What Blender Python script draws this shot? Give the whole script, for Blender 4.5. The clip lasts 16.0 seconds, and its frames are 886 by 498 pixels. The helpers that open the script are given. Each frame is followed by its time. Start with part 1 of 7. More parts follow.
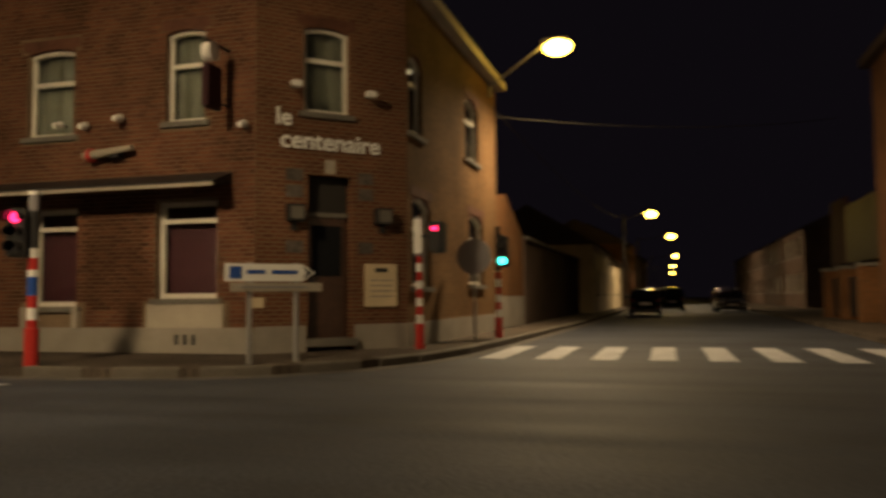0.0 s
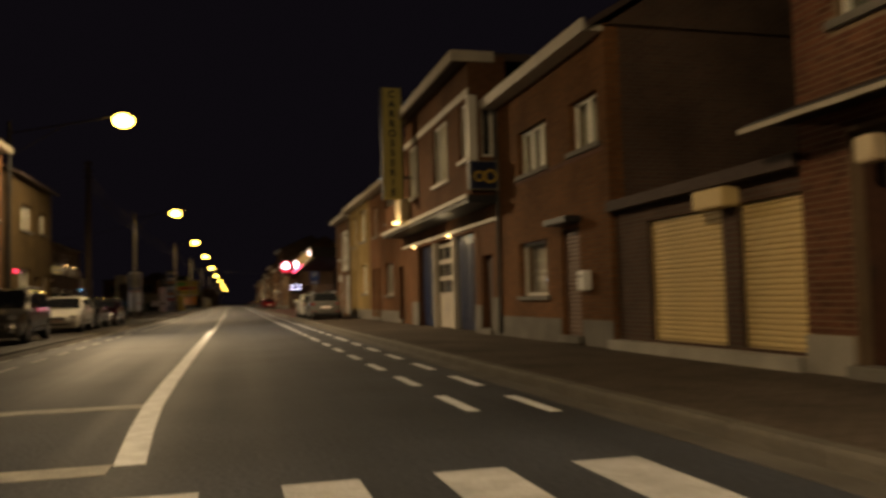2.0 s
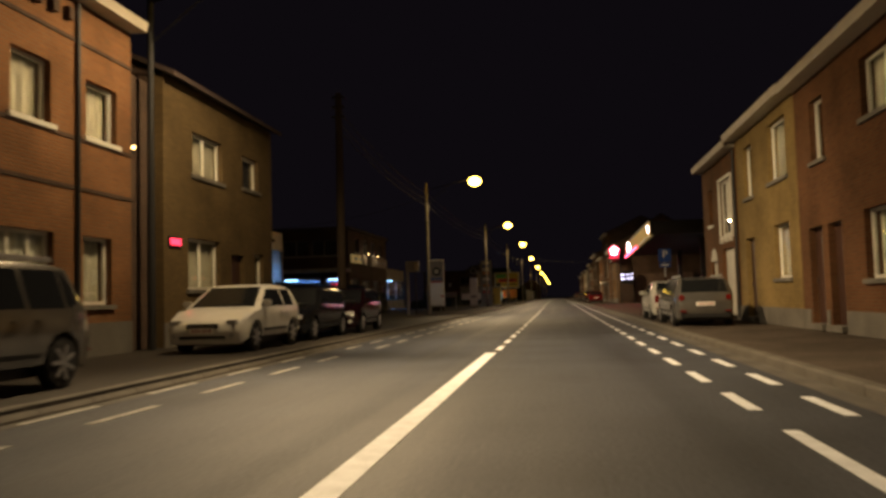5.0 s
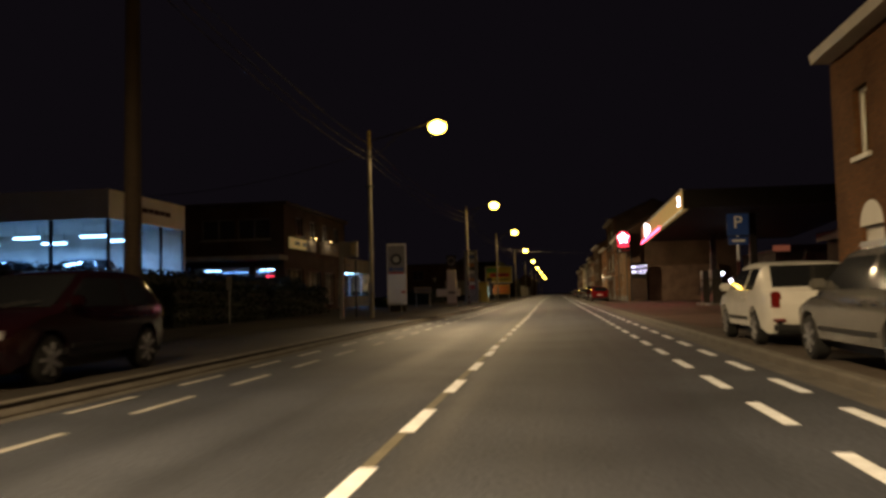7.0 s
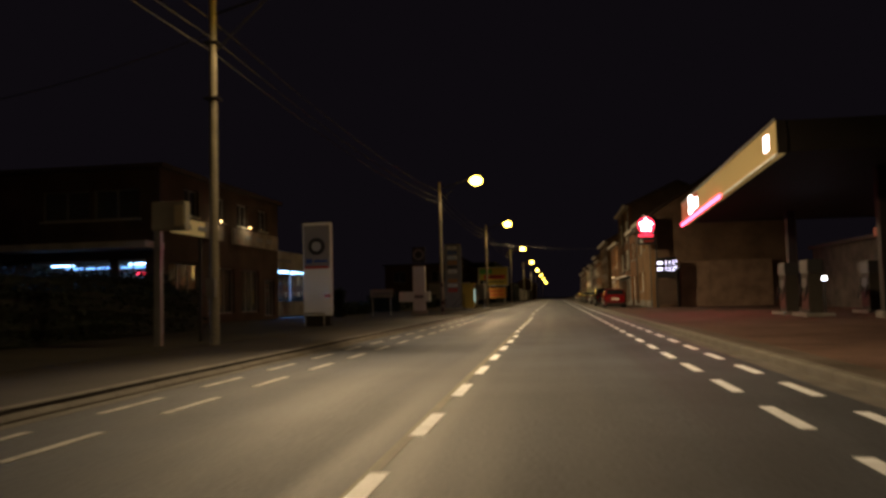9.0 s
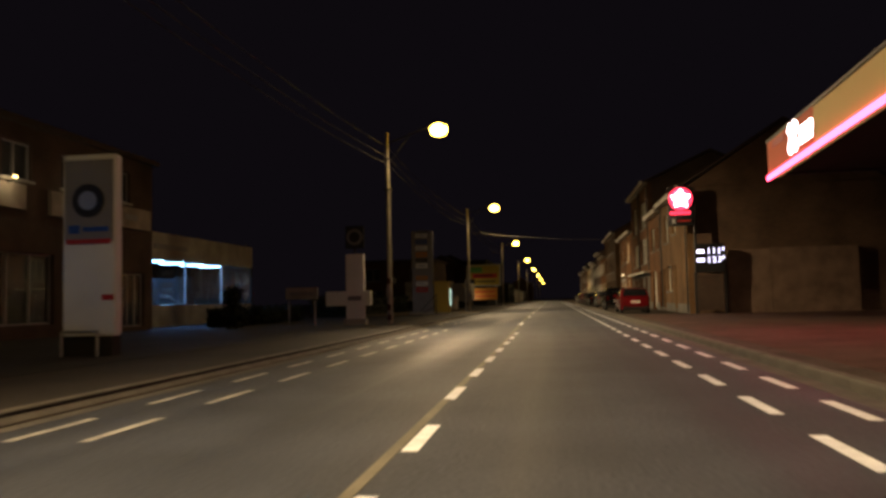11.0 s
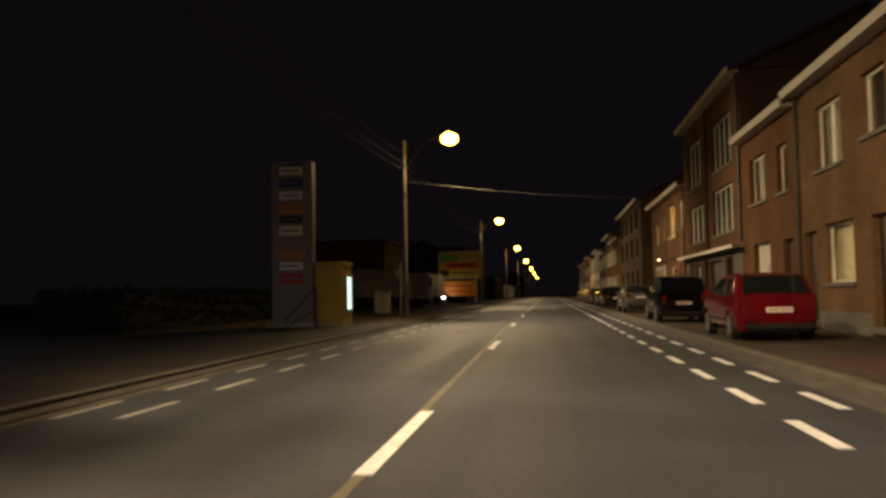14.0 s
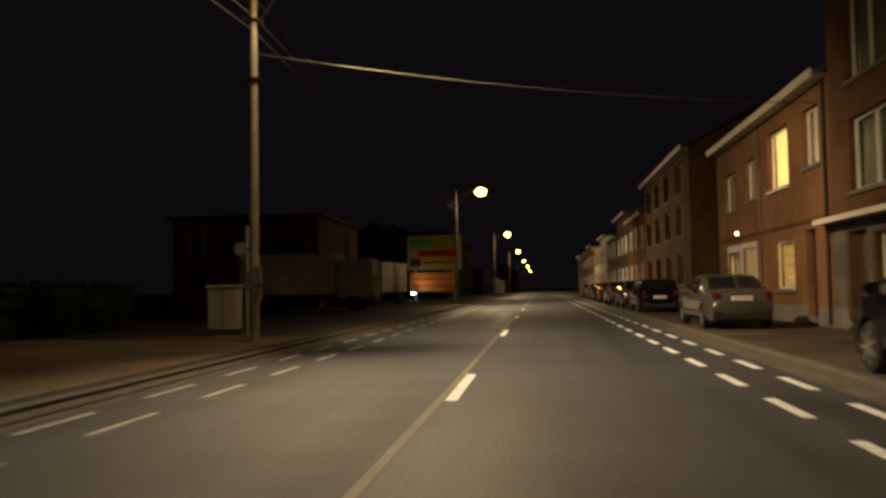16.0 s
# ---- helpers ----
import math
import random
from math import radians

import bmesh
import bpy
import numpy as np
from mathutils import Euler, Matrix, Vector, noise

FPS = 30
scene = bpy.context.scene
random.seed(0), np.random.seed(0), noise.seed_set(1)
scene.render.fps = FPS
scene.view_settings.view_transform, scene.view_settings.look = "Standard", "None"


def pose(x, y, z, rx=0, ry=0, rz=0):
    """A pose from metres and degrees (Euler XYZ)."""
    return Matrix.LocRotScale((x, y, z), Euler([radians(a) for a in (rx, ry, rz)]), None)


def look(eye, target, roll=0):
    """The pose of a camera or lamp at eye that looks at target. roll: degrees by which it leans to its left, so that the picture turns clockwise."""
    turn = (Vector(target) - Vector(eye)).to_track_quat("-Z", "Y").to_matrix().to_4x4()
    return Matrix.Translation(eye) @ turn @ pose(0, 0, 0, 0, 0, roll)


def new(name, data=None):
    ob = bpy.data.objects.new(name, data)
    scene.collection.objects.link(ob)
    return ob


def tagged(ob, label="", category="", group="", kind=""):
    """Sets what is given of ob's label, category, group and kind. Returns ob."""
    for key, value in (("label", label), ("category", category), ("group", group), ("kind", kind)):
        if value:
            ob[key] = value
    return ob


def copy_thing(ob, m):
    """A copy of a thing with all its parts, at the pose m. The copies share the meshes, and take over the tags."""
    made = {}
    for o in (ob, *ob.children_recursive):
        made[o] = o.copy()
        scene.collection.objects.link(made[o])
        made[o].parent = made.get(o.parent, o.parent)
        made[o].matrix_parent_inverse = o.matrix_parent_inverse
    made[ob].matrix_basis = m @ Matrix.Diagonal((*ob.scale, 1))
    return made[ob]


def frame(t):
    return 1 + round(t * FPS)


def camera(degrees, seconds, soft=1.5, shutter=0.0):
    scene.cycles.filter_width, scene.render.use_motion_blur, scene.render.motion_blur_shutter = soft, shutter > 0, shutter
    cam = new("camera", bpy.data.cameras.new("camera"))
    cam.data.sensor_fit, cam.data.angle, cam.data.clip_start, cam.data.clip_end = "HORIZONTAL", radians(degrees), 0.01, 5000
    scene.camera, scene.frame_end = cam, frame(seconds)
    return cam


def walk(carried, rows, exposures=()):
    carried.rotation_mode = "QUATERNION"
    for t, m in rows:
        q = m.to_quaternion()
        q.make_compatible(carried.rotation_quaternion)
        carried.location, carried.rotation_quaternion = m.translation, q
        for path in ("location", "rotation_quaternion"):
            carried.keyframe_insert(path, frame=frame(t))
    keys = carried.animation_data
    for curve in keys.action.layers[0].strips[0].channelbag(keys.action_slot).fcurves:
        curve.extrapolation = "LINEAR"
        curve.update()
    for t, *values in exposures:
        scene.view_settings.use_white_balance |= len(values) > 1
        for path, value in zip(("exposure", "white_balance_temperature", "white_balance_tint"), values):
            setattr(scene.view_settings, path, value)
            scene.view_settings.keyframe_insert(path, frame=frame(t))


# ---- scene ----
cam = camera(57.8, 16.0, soft=3.0, shutter=0.4)
PATH = [
    (0, (-1.773, -1.52, 1.083), (0.15, -0.982, 1.203), -0.5),
    (0.5, (0.141, -0.788, 1.069), (1.876, 0.198, 1.191), -0.0),
    (1, (2.001, 0.566, 1.06), (3.388, 2.002, 1.178), -0.3),
    (1.5, (3.241, 2.468, 1.115), (4.195, 4.222, 1.235), -0.9),
    (2, (4.18, 4.648, 1.129), (4.685, 6.58, 1.25), -1.5),
    (2.5, (4.594, 7.303, 1.138), (4.737, 9.295, 1.244), -1.9),
    (3, (4.668, 9.933, 1.128), (4.551, 11.926, 1.243), -2.0),
    (3.5, (4.643, 12.902, 1.135), (4.411, 14.885, 1.256), -1.8),
    (4, (4.675, 15.979, 1.13), (4.393, 17.955, 1.26), -1.6),
    (6.5, (4.612, 35.279, 1.121), (4.337, 37.257, 1.235), -1.4),
    (7, (4.581, 39.223, 1.12), (4.308, 41.201, 1.234), -1.3),
    (7.5, (4.543, 43.306, 1.133), (4.269, 45.284, 1.25), -1.2),
    (8, (4.522, 47.703, 1.117), (4.248, 49.68, 1.239), -1.2),
    (8.5, (4.531, 52.166, 1.072), (4.255, 54.142, 1.2), -1.4),
    (9, (4.476, 56.769, 1.118), (4.202, 58.746, 1.242), -1.4),
    (11.5, (4.391, 77.607, 1.151), (4.125, 79.585, 1.278), -1.4),
    (12, (4.341, 82.345, 1.19), (4.077, 84.324, 1.313), -1.6),
    (12.5, (4.348, 87.227, 1.18), (4.088, 89.207, 1.297), -1.6),
    (13, (4.292, 92.197, 1.166), (4.037, 94.178, 1.282), -1.4),
    (13.5, (4.305, 97.129, 1.255), (4.049, 99.109, 1.366), -1.2),
    (14, (4.262, 102.192, 1.212), (4.007, 104.173, 1.326), -1.0),
    (14.5, (4.12, 107.398, 1.273), (3.87, 109.38, 1.381), -0.9),
    (15, (4.114, 112.546, 1.29), (3.866, 114.527, 1.396), -0.9),
    (15.5, (4.065, 117.714, 1.317), (3.821, 119.696, 1.419), -0.9),
    (16, (3.958, 123.126, 1.276), (3.719, 125.109, 1.375), -0.9),
]
walk(cam, [(t, look(eye, target, roll)) for t, eye, target, roll in PATH], exposures=[(0.0, 0.16), (1.5, 0.2), (3.0, 0.27), (16.0, 0.27)])

# ---- world and large lights ----
world = bpy.data.worlds.new("night_sky")
scene.world = world
world.use_nodes = True
sky = world.node_tree.nodes["Background"]
sky.inputs["Color"].default_value = (0.55, 0.42, 0.6, 1)
sky.inputs["Strength"].default_value = 0.006

SODIUM = (1.0, 0.72, 0.4)
COOL = (0.17, 0.42, 1.0)
LAMP_POWER = 4800.0
# the lamps at -27 and 6.5 are unseen, added to light the crossing
LAMP_YS = (-27.0, 6.5, 39.5, 75.0, 108.4, 140.3, 185.0, 236.0, 291.0, 350.0, 415.0, 490.0)
LAMP_X, LAMP_Z = -0.45, 8.8
LAMP_SHIFT = {39.5: 0.33, 140.3: 0.25, 108.4: 0.08}  # lanterns that reach further over the carriageway
SIDE_LAMPS = ((20.4, 1.3, 8.1), (63.0, -0.4, 7.5), (88.5, -2.0, 7.5), (134.0, -2.8, 7.5), (181.0, -2.6, 7.5), (240.0, -2.8, 7.5))


def lamp(name, kind, power, colour, place, **more):
    """A light of the place, at a fixture that is built below."""
    data = bpy.data.lights.new(name, kind)
    data.energy, data.color = power, colour
    ob = new(name, data)
    ob.location = place
    data.shadow_soft_size = more.get("size", 0.15)
    if kind == "SPOT":
        data.spot_size, data.spot_blend = radians(more.get("cone", 160)), more.get("blend", 0.8)
    if kind == "AREA":
        data.shape, data.size, data.size_y = "RECTANGLE", more["sx"], more["sy"]
    ob.rotation_euler = [radians(a) for a in more.get("turn", (0, 0, 0))]
    if "aim" in more:
        ob.rotation_euler = Vector(more["aim"]).to_track_quat("-Z", "Y").to_euler()
    return ob


# each lantern throws two broad beams, up and down the street and over the carriageway; the two unseen ones at the
# crossing are added, and weak
for y in LAMP_YS[:9]:
    lx = LAMP_X + LAMP_SHIFT.get(y, 0.0)
    for way in (-1, 1):
        if y < 20:
            lamp("street_light", "SPOT", LAMP_POWER * 0.36, SODIUM, (lx, y, LAMP_Z - 0.4), size=0.6, cone=122, aim=(0.6, 0.5 * way, -0.62))
        else:
            lamp("street_light", "SPOT", LAMP_POWER * 1.35, SODIUM, (lx, y, LAMP_Z - 0.4), size=0.2, cone=94 if y < 100 else 100, blend=1.0, aim=(6.5, 8.0 * way, -9.8 if y < 100 else -8.8))
    lamp("street_light", "SPOT", LAMP_POWER * (0.08 if y < 20 else 0.32 if y < 60 else 0.09), SODIUM, (lx, y, LAMP_Z - 0.4), size=0.2, cone=172, blend=0.3, aim=(0, 0, -1))
for x, y, z in SIDE_LAMPS[:3]:
    lamp("side_street_light", "SPOT", LAMP_POWER * 0.7, SODIUM, (x, y, z - 0.3), size=0.2, cone=165, aim=(0, -0.36, -0.93))


# ---- materials ----
def material(name, colour, rough=0.8, metal=0.0, grain=0.15, scale=40.0, bump=0.15, stain=0.2, stain_scale=1.2, spec=0.3, coat=0.0):
    """A surface with fine grain and broad stains, both of them in colour and relief."""
    m = bpy.data.materials.new(name)
    m.use_nodes = True
    n, k = m.node_tree.nodes, m.node_tree.links
    b = n["Principled BSDF"]
    b.inputs["Roughness"].default_value, b.inputs["Metallic"].default_value = rough, metal
    b.inputs["Specular IOR Level"].default_value, b.inputs["Coat Weight"].default_value = spec, coat
    where = n.new("ShaderNodeTexCoord")
    fine, broad = n.new("ShaderNodeTexNoise"), n.new("ShaderNodeTexNoise")
    fine.inputs["Scale"].default_value, broad.inputs["Scale"].default_value = scale, stain_scale
    fine.inputs["Detail"].default_value, broad.inputs["Detail"].default_value = 3, 5
    for t in (fine, broad):
        k.new(where.outputs["Object"], t.inputs["Vector"])
    last = None
    for t, amount in ((fine, grain), (broad, stain)):
        mix = n.new("ShaderNodeMixRGB")
        mix.blend_type = "MULTIPLY"
        ramp = n.new("ShaderNodeMapRange")
        ramp.inputs["From Min"].default_value, ramp.inputs["From Max"].default_value = 0.3, 0.7
        ramp.inputs["To Min"].default_value, ramp.inputs["To Max"].default_value = 1 - amount, 1 + amount * 0.5
        k.new(t.outputs["Fac"], ramp.inputs["Value"])
        mix.inputs["Fac"].default_value = 1
        if last is None:
            mix.inputs["Color1"].default_value = (*colour, 1)
        else:
            k.new(last, mix.inputs["Color1"])
        k.new(ramp.outputs["Result"], mix.inputs["Color2"])
        last = mix.outputs["Color"]
    k.new(last, b.inputs["Base Color"])
    if bump:
        bp = n.new("ShaderNodeBump")
        bp.inputs["Strength"].default_value, bp.inputs["Distance"].default_value = bump, 0.01
        k.new(fine.outputs["Fac"], bp.inputs["Height"])
        k.new(bp.outputs["Normal"], b.inputs["Normal"])
    return m


def brick_material(name, colour, other, mortar, slant=False, bw=0.22, bh=0.075, gap=0.012, rough=0.85, flat=False):
    """Coursed brickwork at true size; slant: for a wall that runs at 45 degrees; flat: for paving."""
    m = material(name, colour, rough, bump=0, grain=0.2, stain=0.35, stain_scale=0.6, spec=0.08)
    n, k = m.node_tree.nodes, m.node_tree.links
    b = n["Principled BSDF"]
    where, cut, put = n.new("ShaderNodeTexCoord"), n.new("ShaderNodeSeparateXYZ"), n.new("ShaderNodeCombineXYZ")
    k.new(where.outputs["Object"], cut.inputs["Vector"])
    add = n.new("ShaderNodeMath")
    add.operation = "SUBTRACT" if slant else "ADD"
    k.new(cut.outputs["X"], add.inputs[0])
    k.new(cut.outputs["Y"], add.inputs[1])
    run = add.outputs["Value"]
    if slant:
        half = n.new("ShaderNodeMath")
        half.operation = "MULTIPLY"
        half.inputs[1].default_value = 0.7071
        k.new(run, half.inputs[0])
        run = half.outputs["Value"]
    if flat:
        k.new(cut.outputs["X"], put.inputs["X"])
        k.new(cut.outputs["Y"], put.inputs["Y"])
    else:
        k.new(run, put.inputs["X"])
        k.new(cut.outputs["Z"], put.inputs["Y"])
    t = n.new("ShaderNodeTexBrick")
    t.inputs["Scale"].default_value = 1
    t.inputs["Brick Width"].default_value, t.inputs["Row Height"].default_value = bw, bh
    t.inputs["Mortar Size"].default_value, t.inputs["Mortar Smooth"].default_value = gap, 0.3
    t.inputs["Color1"].default_value, t.inputs["Color2"].default_value = (*colour, 1), (*other, 1)
    t.inputs["Mortar"].default_value = (*mortar, 1)
    k.new(put.outputs["Vector"], t.inputs["Vector"])
    first = next(x for x in n if x.type == "MIX_RGB" and not x.inputs["Color1"].is_linked)
    k.new(t.outputs["Color"], first.inputs["Color1"])
    bp = n.new("ShaderNodeBump")
    bp.inputs["Strength"].default_value, bp.inputs["Distance"].default_value = 0.6, 0.01
    bp.invert = True
    k.new(t.outputs["Fac"], bp.inputs["Height"])
    k.new(bp.outputs["Normal"], b.inputs["Normal"])
    return m


def glass_material(name, tint=(0.9, 0.95, 0.93), rough=0.02):
    m = bpy.data.materials.new(name)
    m.use_nodes = True
    n, k = m.node_tree.nodes, m.node_tree.links
    b = n["Principled BSDF"]
    b.inputs["Base Color"].default_value = (*tint, 1)
    b.inputs["Roughness"].default_value, b.inputs["Transmission Weight"].default_value = rough, 1.0
    b.inputs["IOR"].default_value = 1.45
    return m


def glow(name, colour, strength):
    m = bpy.data.materials.new(name)
    m.use_nodes = True
    b = m.node_tree.nodes["Principled BSDF"]
    b.inputs["Base Color"].default_value = (*colour, 1)
    b.inputs["Specular IOR Level"].default_value, b.inputs["Roughness"].default_value = 0.03, 0.7
    b.inputs["Emission Color"].default_value, b.inputs["Emission Strength"].default_value = (*colour, 1), strength
    return m


def varied(name, dark, light):
    """Bricks that differ one from another."""
    m = material(name, dark, 0.85, grain=0.3, scale=30, stain=0.45, stain_scale=1.1, spec=0.1)
    n, k = m.node_tree.nodes, m.node_tree.links
    info, geo, add, frac, mix = n.new("ShaderNodeObjectInfo"), n.new("ShaderNodeNewGeometry"), n.new("ShaderNodeMath"), n.new("ShaderNodeMath"), n.new("ShaderNodeMixRGB")
    k.new(info.outputs["Random"], add.inputs[0])
    k.new(geo.outputs["Random Per Island"], add.inputs[1])
    frac.operation = "FRACT"
    k.new(add.outputs[0], frac.inputs[0])
    mix.inputs["Color1"].default_value, mix.inputs["Color2"].default_value = (*dark, 1), (*light, 1)
    k.new(frac.outputs[0], mix.inputs["Fac"])
    first = next(x for x in n if x.type == "MIX_RGB" and x != mix and not x.inputs["Color1"].is_linked)
    k.new(mix.outputs["Color"], first.inputs["Color1"])
    return m


M = dict(
    asphalt=material("asphalt", (0.054, 0.06, 0.077), 0.7, grain=0.5, scale=24, bump=0.5, stain=0.35, stain_scale=0.45, spec=0.3),
    gutter=material("gutter_concrete", (0.115, 0.105, 0.095), 0.85, grain=0.2, stain=0.35),
    kerb=material("kerb_concrete", (0.125, 0.112, 0.096), 0.85, grain=0.25, stain=0.35),
    paving=brick_material("concrete_paving", (0.108, 0.088, 0.072), (0.084, 0.068, 0.056), (0.046, 0.038, 0.032), bw=0.22, bh=0.11, gap=0.008, flat=True),
    redpaving=brick_material("red_clay_paving", (0.13, 0.075, 0.056), (0.1, 0.06, 0.048), (0.05, 0.042, 0.036), bw=0.22, bh=0.11, gap=0.008, flat=True),
    # whiter than the other markings: headlight brightness is put into this paint
    paint=material("headlit_road_paint", (0.84, 0.87, 0.92), 0.6, grain=0.2, scale=90, stain=0.22, stain_scale=5),
    oldpaint=material("worn_road_paint", (0.42, 0.41, 0.38), 0.7, grain=0.35, scale=70, stain=0.35, stain_scale=4),
    tarline=material("old_yellowed_line", (0.16, 0.146, 0.108), 0.7, grain=0.3, stain=0.3),
    brick_pub_slant=brick_material("dark_red_brick_slant", (0.16, 0.067, 0.037), (0.105, 0.044, 0.027), (0.2, 0.14, 0.088), slant=True),
    mortar=material("mortar", (0.2, 0.14, 0.09), 0.95, grain=0.3, stain=0.4, stain_scale=0.9),
    brick_loose=material("loose_red_brick", (0.125, 0.054, 0.034), 0.85, grain=0.3, scale=30, stain=0.3, stain_scale=3),
    brick_brown=brick_material("brown_brick", (0.2, 0.085, 0.032), (0.145, 0.062, 0.026), (0.13, 0.085, 0.046)),
    brick_red=brick_material("red_brick", (0.152, 0.065, 0.03), (0.112, 0.048, 0.024), (0.12, 0.08, 0.046)),
    brick_orange=brick_material("orange_brick", (0.25, 0.112, 0.047), (0.2, 0.09, 0.042), (0.19, 0.13, 0.08)),
    brick_yellow=brick_material("yellow_brick", (0.29, 0.205, 0.075), (0.235, 0.165, 0.062), (0.2, 0.14, 0.07)),
    brick_dark=brick_material("sooty_brick", (0.1, 0.06, 0.045), (0.08, 0.05, 0.04), (0.1, 0.085, 0.07)),
    stone=material("blue_stone", (0.16, 0.148, 0.13), 0.8, grain=0.2, stain=0.3),
    lintel=material("pale_lintel_stone", (0.4, 0.36, 0.3), 0.8, grain=0.2, stain=0.25),
    plinth=material("painted_plinth", (0.29, 0.265, 0.23), 0.8, grain=0.1, stain=0.25),
    white=material("white_painted_wood", (0.62, 0.6, 0.54), 0.5, grain=0.06, stain=0.12, bump=0.05),
    cream=material("cream_render", (0.6, 0.5, 0.34), 0.85, grain=0.12, stain=0.2),
    whitewall=material("whitewashed_wall", (0.62, 0.58, 0.52), 0.85, grain=0.1, stain=0.25),
    concrete=material("concrete", (0.36, 0.34, 0.3), 0.85, grain=0.2, stain=0.3),
    roof=material("roof_tiles", (0.07, 0.05, 0.045), 0.8, grain=0.3, scale=20),
    zinc=material("pale_gutter_board", (0.5, 0.46, 0.39), 0.55, grain=0.06, stain=0.15),
    darkmetal=material("dark_metal", (0.03, 0.03, 0.032), 0.5, metal=0.3, grain=0.1, stain=0.1),
    steel=material("galvanised_steel", (0.42, 0.42, 0.42), 0.45, metal=0.7, grain=0.1),
    shutter=material("cream_roller_shutter", (0.6, 0.46, 0.22), 0.55, grain=0.06, stain=0.15),
    shutter_brown=material("brown_roller_shutter", (0.16, 0.1, 0.07), 0.55, grain=0.08, stain=0.15),
    blind_red=material("dark_red_blind", (0.03, 0.003, 0.007), 0.7, grain=0.08, stain=0.1),
    wood=material("dark_varnished_wood", (0.06, 0.03, 0.02), 0.45, grain=0.25, scale=12, stain=0.2),
    bluedoor=material("blue_painted_door", (0.007, 0.012, 0.042), 0.45, grain=0.06, stain=0.15),
    curtain=material("net_curtain", (0.3, 0.27, 0.21), 0.9, grain=0.15, scale=25, stain=0.15),
    # near-black colour that paints in the shade of unlit interiors
    dark=material("interior_shade", (0.03, 0.027, 0.025), 0.9, grain=0.1),
    glass=glass_material("window_glass"),
    carglass=material("tinted_car_glass", (0.012, 0.013, 0.014), 0.04, grain=0.0, stain=0.0, bump=0, spec=0.7),
    rubber=material("tyre_rubber", (0.018, 0.018, 0.018), 0.85, grain=0.1),
    rim=material("wheel_alloy", (0.45, 0.45, 0.46), 0.3, metal=0.8, grain=0.05, bump=0),
    blackplastic=material("black_plastic", (0.02, 0.02, 0.021), 0.55, grain=0.08, bump=0.05),
    chrome=material("chrome", (0.75, 0.75, 0.76), 0.12, metal=1.0, grain=0, stain=0.05, bump=0),
    headlamp=material("headlamp_lens", (0.42, 0.42, 0.42), 0.08, grain=0, stain=0.1, bump=0, spec=0.9),
    tailred=material("red_tail_lens", (0.13, 0.007, 0.006), 0.12, grain=0, stain=0.05, bump=0, spec=0.9),
    plate=material("number_plate", (0.85, 0.83, 0.78), 0.4, grain=0, stain=0.05, bump=0),
    platebar=material("plate_marks", (0.42, 0.2, 0.19), 0.5, grain=0, stain=0.05, bump=0),
    signblue=material("sign_blue", (0.02, 0.07, 0.3), 0.4, grain=0.03, stain=0.05, bump=0),
    signred=material("sign_red", (0.42, 0.03, 0.025), 0.4, grain=0.03, stain=0.08, bump=0),
    signwhite=material("sign_white", (0.75, 0.75, 0.73), 0.4, grain=0.03, stain=0.08, bump=0),
    signyellow=material("sign_yellow", (0.4, 0.28, 0.04), 0.45, grain=0.04, stain=0.12, bump=0),
    signgrey=material("sign_grey", (0.22, 0.21, 0.225), 0.5, grain=0.03, stain=0.1, bump=0),
    signorange=material("sign_orange", (0.5, 0.2, 0.03), 0.45, grain=0.04, stain=0.1, bump=0),
    signgreen=material("sign_green", (0.1, 0.25, 0.06), 0.45, grain=0.04, stain=0.1, bump=0),
    ink=material("sign_black", (0.02, 0.02, 0.022), 0.5, grain=0, stain=0.05, bump=0),
    pole=material("weathered_pole", (0.3, 0.27, 0.22), 0.85, grain=0.25, scale=20, stain=0.3),
    hedge=material("hedge_leaves", (0.011, 0.016, 0.008), 0.7, grain=0.4, scale=9, stain=0.3),
    soil=material("forecourt_tarmac", (0.04, 0.036, 0.032), 0.85, grain=0.3, stain=0.35, stain_scale=0.4),
    sodium_glow=glow("sodium_bowl", (1.0, 0.6, 0.07), 26.0),
    tube=glow("fluorescent_tube", (0.36, 0.66, 1.0), 9.0),
    red_glow=glow("red_signal", (1.0, 0.02, 0.1), 5.0),
    green_glow=glow("green_signal", (0.05, 1.0, 0.75), 9.0),
    star_glow=glow("lit_white_panel", (1.0, 0.8, 0.84), 12.0),
    disc_glow=glow("lit_red_panel", (1.0, 0.035, 0.075), 3.0),
    digit_glow=glow("white_digits", (0.75, 0.7, 1.0), 4.5),
    neon_glow=glow("pink_neon", (1.0, 0.07, 0.16), 7.0),
    lit_panel=glow("lit_advert_panel", (0.68, 1.0, 0.86), 1.5),
    warm_glow=glow("warm_lamp", (1.0, 0.66, 0.25), 6.0),
    footway=material("dark_tarmac_footway", (0.034, 0.028, 0.023), 0.85, grain=0.3, scale=60, bump=0.3, stain=0.35, stain_scale=0.5),
    gable_brick=brick_material("dull_gable_brick", (0.16, 0.095, 0.06), (0.12, 0.07, 0.05), (0.13, 0.1, 0.075)),
    yardrender=material("brown_rendered_wall", (0.2, 0.135, 0.1), 0.9, grain=0.15, stain=0.35),
    dirtywall=material("dirty_whitewashed_wall", (0.3, 0.25, 0.21), 0.85, grain=0.12, stain=0.35),
    cable=material("grey_cable", (0.07, 0.065, 0.055), 0.6, grain=0.1),
    porch_glow=glow("lit_porch_globe", (1.0, 0.75, 0.4), 6.0),
    lit_window=glow("lit_window_blind", (1.0, 0.64, 0.22), 1.3),
